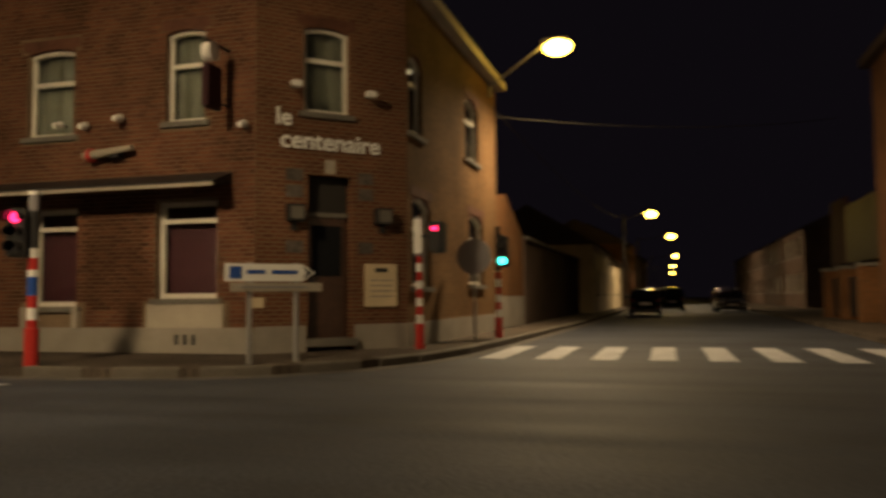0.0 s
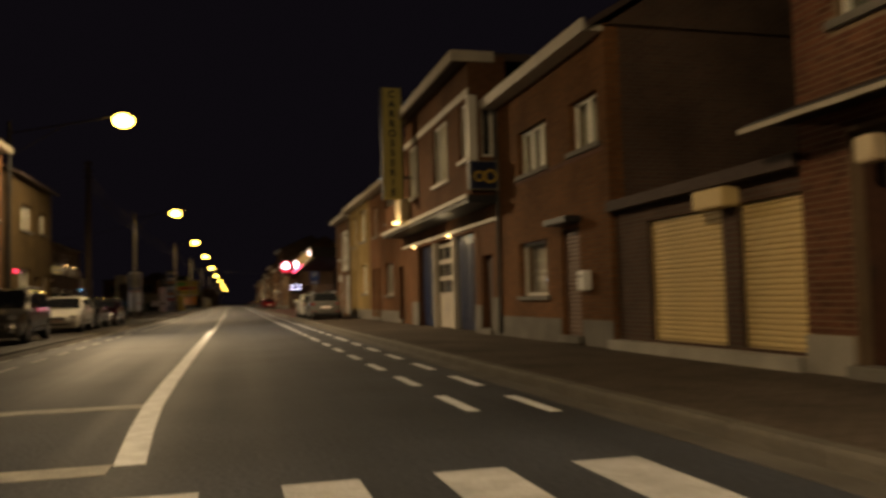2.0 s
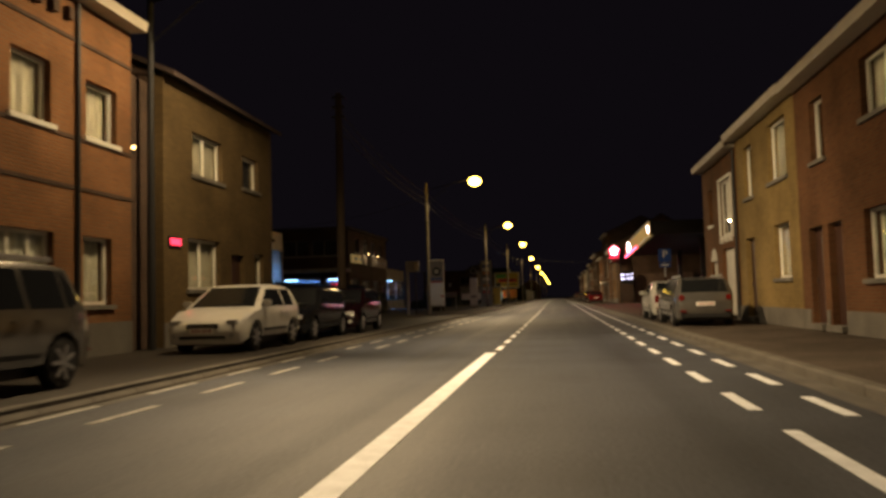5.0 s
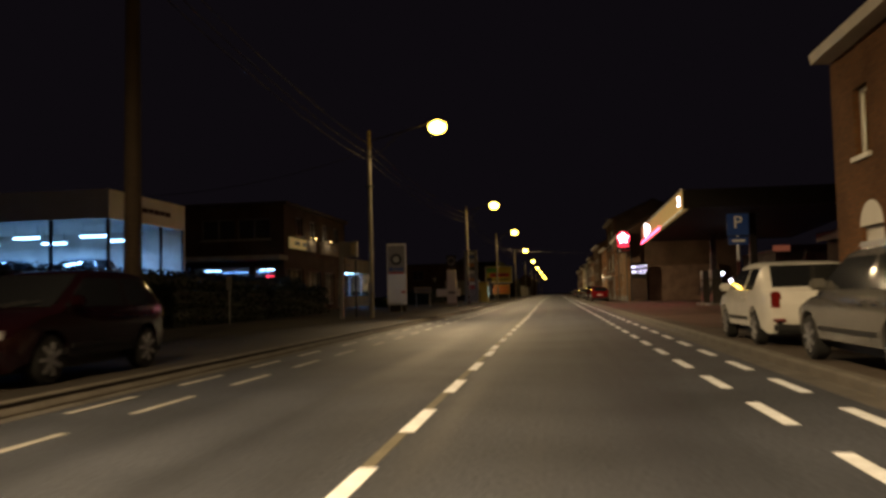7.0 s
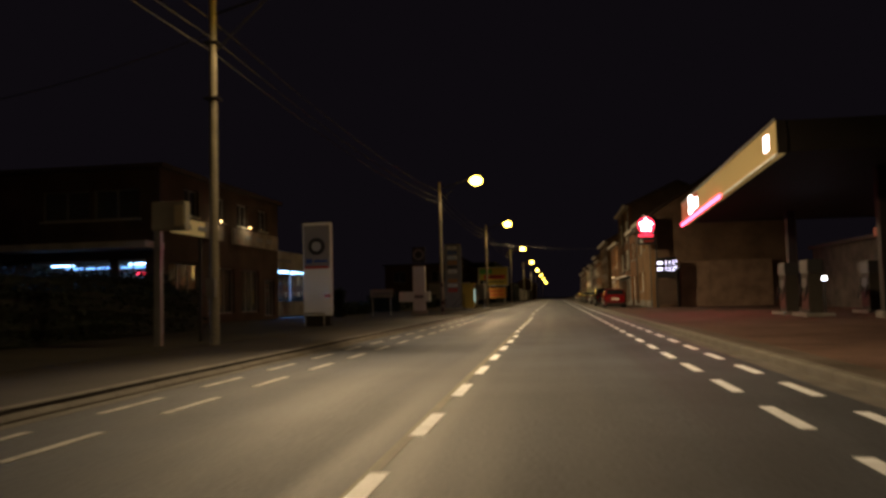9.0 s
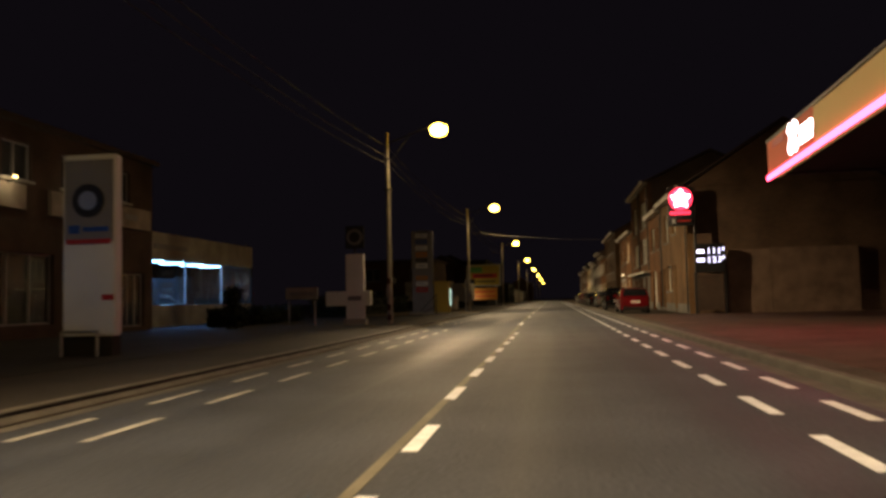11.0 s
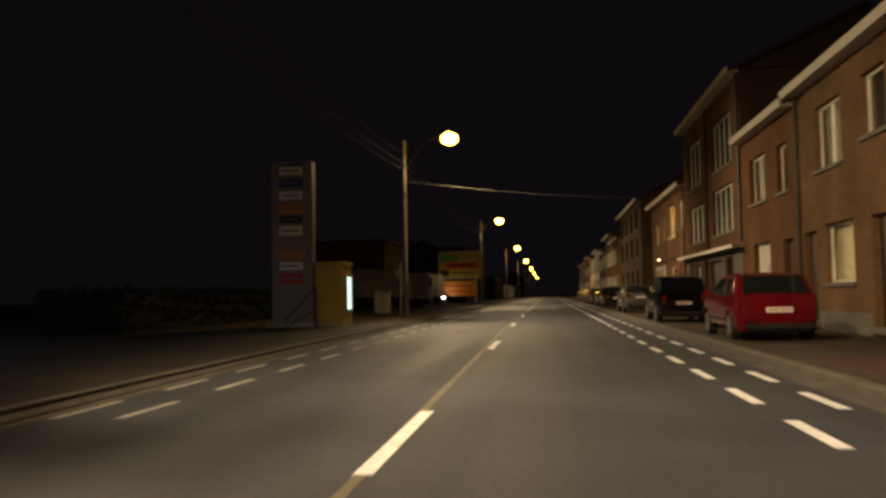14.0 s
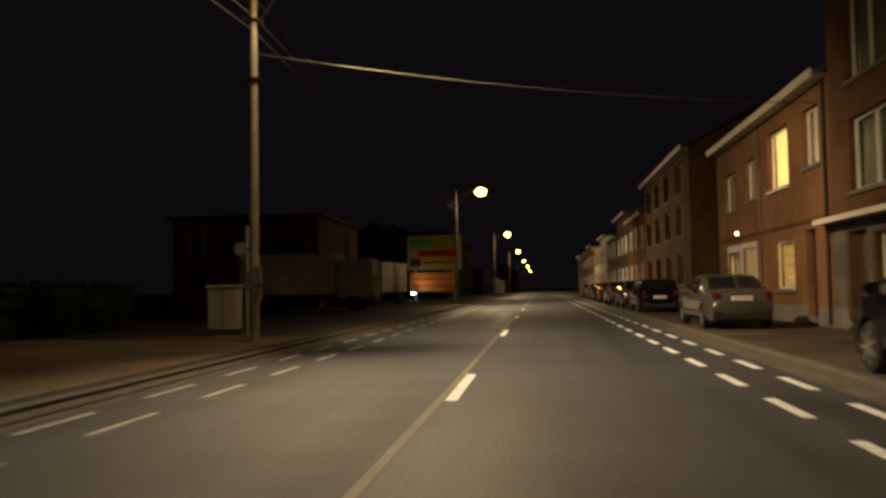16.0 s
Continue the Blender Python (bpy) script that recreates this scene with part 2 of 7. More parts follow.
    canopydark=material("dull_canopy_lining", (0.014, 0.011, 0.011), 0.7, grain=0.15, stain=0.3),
    bluewin_glow=glow("blue_window_sign", (0.2, 0.3, 1.0), 0.35),
    creosote=material("creosoted_wood", (0.07, 0.05, 0.035), 0.85, grain=0.3, scale=20, stain=0.3),
    zebra=material("worn_crossing_paint", (0.55, 0.56, 0.58), 0.65, grain=0.3, scale=60, stain=0.3, stain_scale=3),
    brick_flats=brick_material("dull_red_brown_brick", (0.165, 0.078, 0.038), (0.12, 0.056, 0.03), (0.12, 0.085, 0.055)),
    brick_tan=brick_material("tan_brick", (0.22, 0.118, 0.05), (0.175, 0.092, 0.042), (0.18, 0.13, 0.075)),
    pubcurtain=material("grey_green_net_curtain", (0.1, 0.1, 0.08), 0.9, grain=0.2, scale=25, stain=0.2),
    # weak glow added to the yellow, for light that falls on the sign face
    yellowsign=glow("yellow_sign_added_glow", (0.42, 0.31, 0.08), 0.035),
    brick_piece=varied("red_brick_pieces", (0.1, 0.043, 0.027), (0.165, 0.07, 0.039)),
    canopy_glow=glow("lit_cream_fascia", (0.55, 0.38, 0.14), 0.22),
    pinkpanel_glow=glow("lit_reddish_panel", (0.5, 0.15, 0.08), 0.2),
    fadedwhite=material("faded_white_wall_paint", (0.1, 0.085, 0.075), 0.9, grain=0.35, scale=12, stain=0.5, stain_scale=1.5),
    fadedred=material("faded_red_wall_paint", (0.075, 0.022, 0.02), 0.9, grain=0.35, scale=12, stain=0.5, stain_scale=1.5),
    brick_flank=brick_material("tan_side_brick", (0.19, 0.1, 0.045), (0.13, 0.068, 0.032), (0.17, 0.12, 0.065)),
    yardpaving=brick_material("tan_yard_paving", (0.17, 0.135, 0.1), (0.14, 0.112, 0.085), (0.07, 0.06, 0.05), bw=0.22, bh=0.22, gap=0.008, flat=True),
    whitecurtain=material("white_net_curtain", (0.55, 0.52, 0.45), 0.9, grain=0.15, scale=25, stain=0.2),
    brick_soot=brick_material("sooty_brown_brick", (0.125, 0.068, 0.032), (0.09, 0.05, 0.026), (0.1, 0.07, 0.042)),
    brick_olive=brick_material("dull_olive_brick", (0.15, 0.103, 0.048), (0.115, 0.08, 0.04), (0.12, 0.09, 0.05)),
    white_glow=glow("white_lamp", (0.8, 0.85, 1.0), 12.0),
)


def wheel_tracks(m):
    """Long worn streaks along the carriageway, over the grain and stains."""
    n, k = m.node_tree.nodes, m.node_tree.links
    b = n["Principled BSDF"]
    base = b.inputs["Base Color"].links[0].from_socket
    where, fit, streak, band, mix = n.new("ShaderNodeTexCoord"), n.new("ShaderNodeMapping"), n.new("ShaderNodeTexNoise"), n.new("ShaderNodeMapRange"), n.new("ShaderNodeMixRGB")
    fit.inputs["Scale"].default_value = (1.3, 0.035, 1.0)
    streak.inputs["Scale"].default_value, streak.inputs["Detail"].default_value = 1.0, 4
    band.inputs["From Min"].default_value, band.inputs["From Max"].default_value = 0.35, 0.65
    band.inputs["To Min"].default_value, band.inputs["To Max"].default_value = 0.82, 1.12
    k.new(where.outputs["Object"], fit.inputs["Vector"])
    k.new(fit.outputs["Vector"], streak.inputs["Vector"])
    k.new(streak.outputs["Fac"], band.inputs["Value"])
    mix.blend_type = "MULTIPLY"
    mix.inputs["Fac"].default_value = 1
    k.new(base, mix.inputs["Color1"])
    k.new(band.outputs["Result"], mix.inputs["Color2"])
    k.new(mix.outputs["Color"], b.inputs["Base Color"])
    gloss = n.new("ShaderNodeMapRange")
    gloss.inputs["From Min"].default_value, gloss.inputs["From Max"].default_value = 0.35, 0.65
    gloss.inputs["To Min"].default_value, gloss.inputs["To Max"].default_value = 0.62, 0.78
    k.new(streak.outputs["Fac"], gloss.inputs["Value"])
    k.new(gloss.outputs["Result"], b.inputs["Roughness"])


wheel_tracks(M["asphalt"])


# ---- building helpers ----
ORIGIN = {}


def thing(name, at=(0, 0, 0), label="", category="", group="", kind=""):
    """An Empty at the base of a thing; its parts are built in world metres."""
    ob = new(name)
    ob.location, ob.empty_display_size = at, 0.2
    ORIGIN[ob] = Vector(at)
    return tagged(ob, label, category, group, kind)


def part(name, bm, mat, parent=None, label="", smooth=False):
    """Links a bmesh as one mesh object, under parent if there is one."""
    me = bpy.data.meshes.new(name)
    o = ORIGIN.get(parent, Vector((0, 0, 0)))
    if parent is not None and o.length:
        bmesh.ops.translate(bm, verts=bm.verts, vec=-o)
    bm.normal_update()
    bm.to_mesh(me)
    bm.free()
    if smooth:
        me.shade_smooth()
    me.materials.append(M[mat] if isinstance(mat, str) else mat)
    ob = new(name, me)
    if parent is not None:
        ob.parent = parent
        ORIGIN[ob] = o
    if label:
        ob["label"] = label
    return ob


def structure(name, bm, mat, label="", category=""):
    return tagged(part(name, bm, mat), label, category, kind="structure")


def box(bm, x0, x1, y0, y1, z0, z1, bevel=0.0):
    m = Matrix.Translation(((x0 + x1) / 2, (y0 + y1) / 2, (z0 + z1) / 2)) @ Matrix.Diagonal((abs(x1 - x0), abs(y1 - y0), abs(z1 - z0), 1))
    made = bmesh.ops.create_cube(bm, size=1, matrix=m)["verts"]
    if bevel:
        edges = list({e for v in made for e in v.link_edges})
        bmesh.ops.bevel(bm, geom=edges, offset=bevel, segments=2, affect="EDGES")
    return bm


def boxes(*rows, bevel=0.0):
    bm = bmesh.new()
    for r in rows:
        box(bm, *r, bevel=bevel)
    return bm


def tube(bm, a, b, ra, rb=None, n=12):
    """A tapered round bar from a to b."""
    a, b = Vector(a), Vector(b)
    d = b - a
    m = Matrix.Translation((a + b) / 2) @ d.to_track_quat("Z", "Y").to_matrix().to_4x4()
    bmesh.ops.create_cone(bm, cap_ends=True, segments=n, radius1=ra, radius2=ra if rb is None else rb, depth=d.length, matrix=m)
    return bm


def tubes(*rows, n=12):
    bm = bmesh.new()
    for r in rows:
        tube(bm, *r, n=n)
    return bm


def slab(points, z0, z1):
    """An upright prism over a plan outline (counter-clockwise)."""
    bm = bmesh.new()
    low = [bm.verts.new((x, y, z0)) for x, y in points]
    top = [bm.verts.new((x, y, z1)) for x, y in points]
    bm.faces.new(low[::-1])
    bm.faces.new(top)
    for i in range(len(points)):
        j = (i + 1) % len(points)
        bm.faces.new((low[i], low[j], top[j], top[i]))
    return bm


def prism(points, y0, y1, axis="y"):
    """A prism over an outline in x, z (axis y) or y, z (axis x)."""
    bm = bmesh.new()
    put = (lambda p, q: (p[0], q, p[1])) if axis == "y" else (lambda p, q: (q, p[0], p[1]))
    a = [bm.verts.new(put(p, y0)) for p in points]
    b = [bm.verts.new(put(p, y1)) for p in points]
    bm.faces.new(a)
    bm.faces.new(b[::-1])
    for i in range(len(points)):
        j = (i + 1) % len(points)
        bm.faces.new((a[i], b[i], b[j], a[j]))
    bmesh.ops.recalc_face_normals(bm, faces=bm.faces)
    return bm


class Plane:
    """A wall's face: runs along y (axis x) or x (axis y) at a place; inward is the sign of the way into the house."""

    def __init__(self, axis, at, inward, turn=None):
        self.axis, self.at, self.inward, self.turn = axis, at, inward, turn

    def box(self, bm, a0, a1, d0, d1, z0, z1, bevel=0.0):
        """a along the wall, d metres inward from its face."""
        p, q = self.at + self.inward * d0, self.at + self.inward * d1
        if self.axis == "x":
            box(bm, min(p, q), max(p, q), a0, a1, z0, z1, bevel)
        else:
            box(bm, a0, a1, min(p, q), max(p, q), z0, z1, bevel)
        return bm

    def boxes(self, *rows, bevel=0.0):
        bm = bmesh.new()
        for r in rows:
            self.box(bm, *r, bevel=bevel)
        return self.done(bm)

    def done(self, bm):
        if self.turn is not None:
            bmesh.ops.transform(bm, matrix=self.turn, verts=bm.verts)
        return bm


def wall(pl, a0, a1, z0, z1, holes, thick=0.3, d0=0.0):
    """A wall with openings (a0, a1, z0, z1) right through it, in one closed mesh."""
    bm = bmesh.new()
    eps = 1e-6
    A = sorted({a0, a1, *(v for h in holes for v in h[:2] if a0 < v < a1)})
    Z = sorted({z0, z1, *(v for h in holes for v in h[2:4] if z0 < v < z1)})

    def solid(i, j):
        if not (0 <= i < len(A) - 1 and 0 <= j < len(Z) - 1):
            return False
        ca, cz = (A[i] + A[i + 1]) / 2, (Z[j] + Z[j + 1]) / 2
        return not any(h[0] - eps < ca < h[1] + eps and h[2] - eps < cz < h[3] + eps for h in holes)

    known = {}

    def vert(i, j, back):
        if (i, j, back) not in known:
            d = pl.at + pl.inward * (d0 + (thick if back else 0.0))
            known[i, j, back] = bm.verts.new((d, A[i], Z[j]) if pl.axis == "x" else (A[i], d, Z[j]))
        return known[i, j, back]

    for i in range(len(A) - 1):
        for j in range(len(Z) - 1):
            if not solid(i, j):
                continue
            for back in (0, 1):
                bm.faces.new([vert(p, q, back) for p, q in ((i, j), (i + 1, j), (i + 1, j + 1), (i, j + 1))])
            for di, dj, ends in ((-1, 0, ((i, j), (i, j + 1))), (1, 0, ((i + 1, j), (i + 1, j + 1))), (0, -1, ((i, j), (i + 1, j))), (0, 1, ((i, j + 1), (i + 1, j + 1)))):
                if not solid(i + di, j + dj):
                    (p, q), (r, t) = ends
                    bm.faces.new((vert(p, q, 0), vert(r, t, 0), vert(r, t, 1), vert(p, q, 1)))
    bmesh.ops.recalc_face_normals(bm, faces=bm.faces)
    return pl.done(bm)


def each(name, pl, rows, mat, parent, label="", bevel=0.0):
    """One part for each box."""
    return [part(name, pl.boxes(r, bevel=bevel) if pl else boxes(r, bevel=bevel), mat, parent, label) for r in rows]


def sheet(pl, a0, a1, z0, z1, d, mat_folds=9):
    """A hanging cloth in folds, as one thick wavy sheet."""
    k = max(6, int((a1 - a0) * mat_folds))
    bm = bmesh.new()
    cols = []
    for i in range(k + 1):
        a = a0 + (a1 - a0) * i / k
        off = d + 0.03 * math.sin(i * 2.1 + a0)
        cols.append([bm.verts.new((pl.at + pl.inward * q, a, z) if pl.axis == "x" else (a, pl.at + pl.inward * q, z)) for q, z in ((off, z0), (off, z1), (off + 0.02, z1), (off + 0.02, z0))])
    for p, q in zip(cols, cols[1:]):
        for i in range(4):
            j = (i + 1) % 4
            bm.faces.new((p[i], p[j], q[j], q[i]))
    bm.faces.new(cols[0])
    bm.faces.new(cols[-1][::-1])
    bmesh.ops.recalc_face_normals(bm, faces=bm.faces)
    return pl.done(bm)


def window(parent, pl, a0, a1, z0, z1, bars=1, transom=0.0, frame="white", behind="curtain", sill="stone", deep=0.14, fw=0.07, name="window", gap=0.16, lintel="", arch=0.0, cloth="curtain"):
    """A framed window in an opening: frame, panes, a cloth or flat backing panel behind, and a sill."""
    zt = z0 + (z1 - z0) * transom if transom else z1
    top = zt - 0.04 if transom else z1 - fw
    edges = [a0 + (a1 - a0) * i / (bars + 1) for i in range(bars + 2)]
    panes = [((p + 0.04 if i else a0 + fw), (q - 0.04 if i < bars else a1 - fw), z0 + fw, top) for i, (p, q) in enumerate(zip(edges, edges[1:]))]
    if transom:
        panes.append((a0 + fw, a1 - fw, zt + 0.04, z1 - fw))
    w = part(name, wall(pl, a0, a1, z0, z1, panes, 0.07, deep), frame, parent)
    for p in panes:
        g = part("pane", pl.boxes((p[0], p[1], deep + 0.03, deep + 0.038, p[2], p[3])), "glass", w)
        g.visible_shadow = False
    if behind == "curtain":
        part("curtain", sheet(pl, a0, a1, z0, z1, deep + gap), cloth, w)
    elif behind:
        # flat panel behind the panes; the dark ones stand for unlit depth
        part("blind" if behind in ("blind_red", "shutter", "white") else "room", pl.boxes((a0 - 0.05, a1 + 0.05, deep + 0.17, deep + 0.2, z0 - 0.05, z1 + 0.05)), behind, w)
    if sill:
        part("sill", pl.boxes((a0 - 0.1, a1 + 0.1, -0.07, deep, z0 - 0.1, z0 - 0.002)), sill, w)
    if lintel:
        part("lintel", pl.boxes((a0 - 0.12, a1 + 0.12, -0.012, 0.1, z1 + 0.002, z1 + 0.2)), lintel, w)
    if arch:
        part("arch_infill", arched(pl, a0, a1, z1, arch, deep), lintel or frame, w)
        part("arched_head", arched(pl, a0, a1, z1, arch, deep, fw), frame, w)
    return w


def arched(pl, a0, a1, z1, rise, deep, band=0.0):
    """The spandrel that turns a square head into a flat arch or, with a band, the curved frame rail under it."""
    n = 12
    bm = bmesh.new()
    at = lambda d, p: (pl.at + pl.inward * d, p[0], p[1]) if pl.axis == "x" else (p[0], pl.at + pl.inward * d, p[1])
    curve = [(a0 + (a1 - a0) * i / n, z1 - 0.002 - rise * ((2 * i / n - 1) ** 2)) for i in range(n + 1)]
    tops = curve if band else [(a, z1 + 0.001) for a, z in curve]
    lows = [(a, z - band) for a, z in curve] if band else curve
    d0, d1 = (deep - 0.025, deep + 0.075) if band else (0.004, deep - 0.004)
    rows = [[bm.verts.new(at(d, p)) for d, p in ((d0, lo), (d0, to), (d1, to), (d1, lo))] for lo, to in zip(lows, tops)]
    for p, q in zip(rows, rows[1:]):
        for i in range(4):
            j = (i + 1) % 4
            bm.faces.new((p[i], p[j], q[j], q[i]))
    bm.faces.new(rows[0])
    bm.faces.new(rows[-1][::-1])
    bmesh.ops.recalc_face_normals(bm, faces=bm.faces)
    return pl.done(bm)


def door(parent, pl, a0, a1, z0, z1, mat="wood", panels=2, name="door", deep=0.16, glazed=0.0, step="stone"):
    d = part(name, pl.boxes((a0, a1, deep, deep + 0.06, z0, z1)), mat, parent)
    for i in range(panels):
        p = z0 + 0.12 + (z1 - z0 - 0.2) * i / panels
        q = z0 + 0.04 + (z1 - z0 - 0.2) * (i + 1) / panels
        lit = glazed and i == panels - 1
        part("pane" if lit else "panel", pl.boxes((a0 + 0.12, a1 - 0.12, deep - 0.015, deep + 0.01, p, q), bevel=0.006), "carglass" if lit else mat, d)
    part("handle", pl.boxes((a1 - 0.12, a1 - 0.08, deep - 0.06, deep - 0.02, z0 + 0.95, z0 + 1.1)), "chrome", d)
    if step:
        part("step", pl.boxes((a0 - 0.08, a1 + 0.08, -0.14, 0.16, z0 - 0.14, z0 - 0.002)), step, d)
    return d


def text(name, words, size, mat, parent, m, label="", deep=0.01, align="CENTER", bold=0.0):
    """Flat lettering in the built-in font, turned into a mesh part."""
    curve = bpy.data.curves.new(name, "FONT")
    curve.offset = bold
    curve.body, curve.size, curve.extrude, curve.align_x, curve.align_y = words, size, deep, align, "CENTER"
    tmp = bpy.data.objects.new(name, curve)
    scene.collection.objects.link(tmp)
    bpy.context.view_layer.update()
    me = bpy.data.meshes.new_from_object(tmp.evaluated_get(bpy.context.evaluated_depsgraph_get()))
    bpy.data.objects.remove(tmp)
    bpy.data.curves.remove(curve)
    bm = bmesh.new()
    bm.from_mesh(me)
    bpy.data.meshes.remove(me)
    bmesh.ops.transform(bm, matrix=m, verts=bm.verts)
    return part(name, bm, mat, parent, label)


def facing(x, y, z, yaw):
    """Upright lettering whose front looks towards yaw degrees (0: towards -y, -90: towards -x, 90: towards +x)."""
    return pose(x, y, z, 0, 0, yaw) @ pose(0, 0, 0, 90, 0, 0)


# ---- ground, road, pavements ----
KR = 7.75                    # the right kerb of the main street
FR, FB, FL = 10.8, 11.4, -4.8  # house fronts: right, far right, left
LEFT_KERB = [(-1.3, 700.0), (-1.3, 118.0), (-0.95, 98.0), (-0.9, 60.0), (-0.8, 25.0), (-0.8, 12.0), (-1.6, 9.8), (-3.4, 8.6), (-60.0, 8.2)]
RIGHT_KERB = [(KR, 700.0), (KR, 300.0), (KR, 150.0), (KR, 60.0), (KR, 20.0), (KR, 8.0), (7.75, 6.4), (8.0, 5.0), (8.6, 3.9), (9.7, 3.0), (11.2, 2.45), (13.0, 2.15), (16.0, 2.0), (30.0, 1.6), (300.0, -1.0)]
SOUTH_KERB = [(300.0, -9.0), (30.0, -6.4), (16.5, -5.9), (13.0, -6.6), (10.5, -8.2), (9.4, -10.5), (9.2, -60.0)]

ground = structure("ground", slab([(-400, -300), (600, -300), (600, 900), (-400, 900)], -0.6, -0.5), "soil", "dark bare ground round the street", "ground")
road = structure("road", slab([(-60, -60), (300, -60), (300, 14), (40, 14), (14, 40), (12, 700), (-8, 700), (-8, 40), (-60, 14)], -0.5, 0.0), "asphalt",
                 "dark worn asphalt carriageway", "road")
structure("pavement_right", slab((RIGHT_KERB + [(300, 40), (60, 40), (60, 700)])[::1], -0.4, 0.13), "paving", "grey concrete paver pavement along the houses", "pavement")
structure("pavement_left", slab(LEFT_KERB[::-1] + [(-90, 700), (-90, 8.2)], -0.4, 0.13), "footway", "dark tarmac footway with parked cars", "pavement")
structure("pavement_south", slab(SOUTH_KERB[::-1] + [(300, -60)], -0.4, 0.13), "paving", "paved corner beside the side street", "pavement")


def run_of(edge, width, z0, z1, inside):
    """A strip along a plan line, to its left or right."""
    bm = bmesh.new()
    pts = [Vector(p) for p in edge]
    side = []
    for i, p in enumerate(pts):
        a, b = pts[max(0, i - 1)], pts[min(len(pts) - 1, i + 1)]
        d = (b - a).normalized()
        side.append(p + Vector((-d.y, d.x)) * width * inside)
    rows = [[bm.verts.new((q.x, q.y, z)) for q, z in ((p, z0), (p, z1), (s, z1), (s, z0))] for p, s in zip(pts, side)]
    for a, b in zip(rows, rows[1:]):
        for i in range(4):
            j = (i + 1) % 4
            bm.faces.new((a[i], a[j], b[j], b[i]))
    bm.faces.new(rows[0])
    bm.faces.new(rows[-1][::-1])
    bmesh.ops.recalc_face_normals(bm, faces=bm.faces)
    return bm


structure("gutter_right", run_of(RIGHT_KERB, 0.3, -0.05, 0.004, -1), "gutter", "pale concrete gutter strip along the kerb", "gutter")
structure("gutter_left", run_of(LEFT_KERB, 0.25, -0.05, 0.004, 1), "gutter", "pale concrete gutter strip along the kerb", "gutter")

# markings: cycle lanes of short dashes, a centre line, crossings
DASH0 = 46.15  # a dash starts here; 1.25 m dash and 1.25 m gap


def mark(x0, x1, y0, y1, mat="paint", z=0.005):
    return part("marking", boxes((x0, x1, y0, y1, -0.01, z)), mat, road)


def dashes(x, y0, y1, step, length, start, mat, wide=0.13):
    k = math.ceil((y0 - start) / step)
    y, first = start + k * step, None
    while y < y1:
        if first is None:
            first = mark(x - wide / 2, x + wide / 2, y, y + length, mat)
            base = y
        else:
            ob = first.copy()
            scene.collection.objects.link(ob)
            ob.location = (0, y - base, 0)
        y += step


dashes(6.46, 11.5, 28, 2.5, 1.33, 12.35, "paint")
dashes(7.19, 11.5, 28, 2.5, 1.33, 12.0, "paint")
dashes(6.46, 28, 260, 2.5, 1.33, DASH0, "paint")
dashes(7.19, 28, 260, 2.5, 1.33, DASH0 - 0.4, "paint")
for x, y0, y1, start in ((0.1, 16.0, 40, 25.5), (0.36, 40, 56, DASH0 + 0.7), (0.42, 56, 104, 62.2), (-0.13, 108, 230, 115.0)):
    dashes(x, y0, y1, 2.5, 1.33, start, "oldpaint", 0.1)
    dashes(x - 0.72, y0, y1, 2.5, 1.33, start, "oldpaint", 0.1)
part("marking", run_of([(3.56, 10.8), (3.47, 12.4), (3.4, 14.2), (3.37, 17.0), (3.37, 39.6)], 0.22, -0.01, 0.005, 1), "paint", road, "solid white centre line")
dashes(3.34, 40.0, 55, 2.65, 1.3, 45.77, "paint", 0.13)
dashes(3.31, 55.0, 81, 2.66, 1.25, 63.34, "paint", 0.13)
dashes(3.21, 81.0, 100, 2.7, 1.25, 93.23, "paint", 0.13)
dashes(2.99, 104, 125, 12.35, 2.95, 119.95, "paint", 0.14)
dashes(2.92, 125, 300, 12.35, 2.8, 132.27, "paint", 0.14)
part("marking", run_of([(3.38, 40.0), (3.33, 58.0), (3.25, 70.0), (3.2, 92.0), (2.97, 112.0), (2.92, 118.0), (2.81, 128.0), (2.84, 134.0), (2.84, 300.0)], 0.09, -0.01, 0.004, 1), "tarline", road, "old yellowed line")
mark(-0.6, 3.175, 14.1, 14.45, "oldpaint")
mark(0.9, 3.33, 10.5, 10.85, "oldpaint")
for i in range(8):
    x = 6.62 - i * 0.965
    mark(x - 0.24, x + 0.24, 6.75, 9.75, "zebra")
for i in range(8):
    y = 1.5 - i * 0.97
    mark(12.1, 15.6, y - 0.22, y + 0.22, "zebra")


# ---- right-hand houses ----
def gutter(parent, pl, a0, a1, z, out=0.4, high=0.22, mat="zinc"):
    """An eave: a boxed gutter that stands out from the wall."""
    x = lambda d: pl.at + pl.inward * d
    pts = [(x(-out), z - high), (x(-out - 0.04), z), (x(-out + 0.03), z), (x(-out + 0.05), z - high * 0.55), (x(0.0), z - high * 0.55), (x(0.0), z - high)]
    return part("eave", prism(pts, a0, a1), mat, parent, "pale painted eave board")


def downpipe(parent, pl, a, z0, z1, mat="darkmetal"):
    bm = bmesh.new()
    x = pl.at - pl.inward * 0.06
    tube(bm, (x, a, z0) if pl.axis == "x" else (a, x, z0), (x, a, z1) if pl.axis == "x" else (a, x, z1), 0.045, n=8)
    part("downpipe", bm, mat, parent)


def pitched(parent, x0, x1, y0, y1, z, rise, side=0.35, mat="roof"):
    """A ridge roof whose ridge runs along y."""
    xm = (x0 + x1) / 2
    part("roof", prism([(x0 - side, z - 0.12), (x0 - side, z), (xm, z + rise), (x1 + side, z), (x1 + side, z - 0.12), (xm, z + rise - 0.16)], y0 - 0.1, y1 + 0.1), mat, parent)


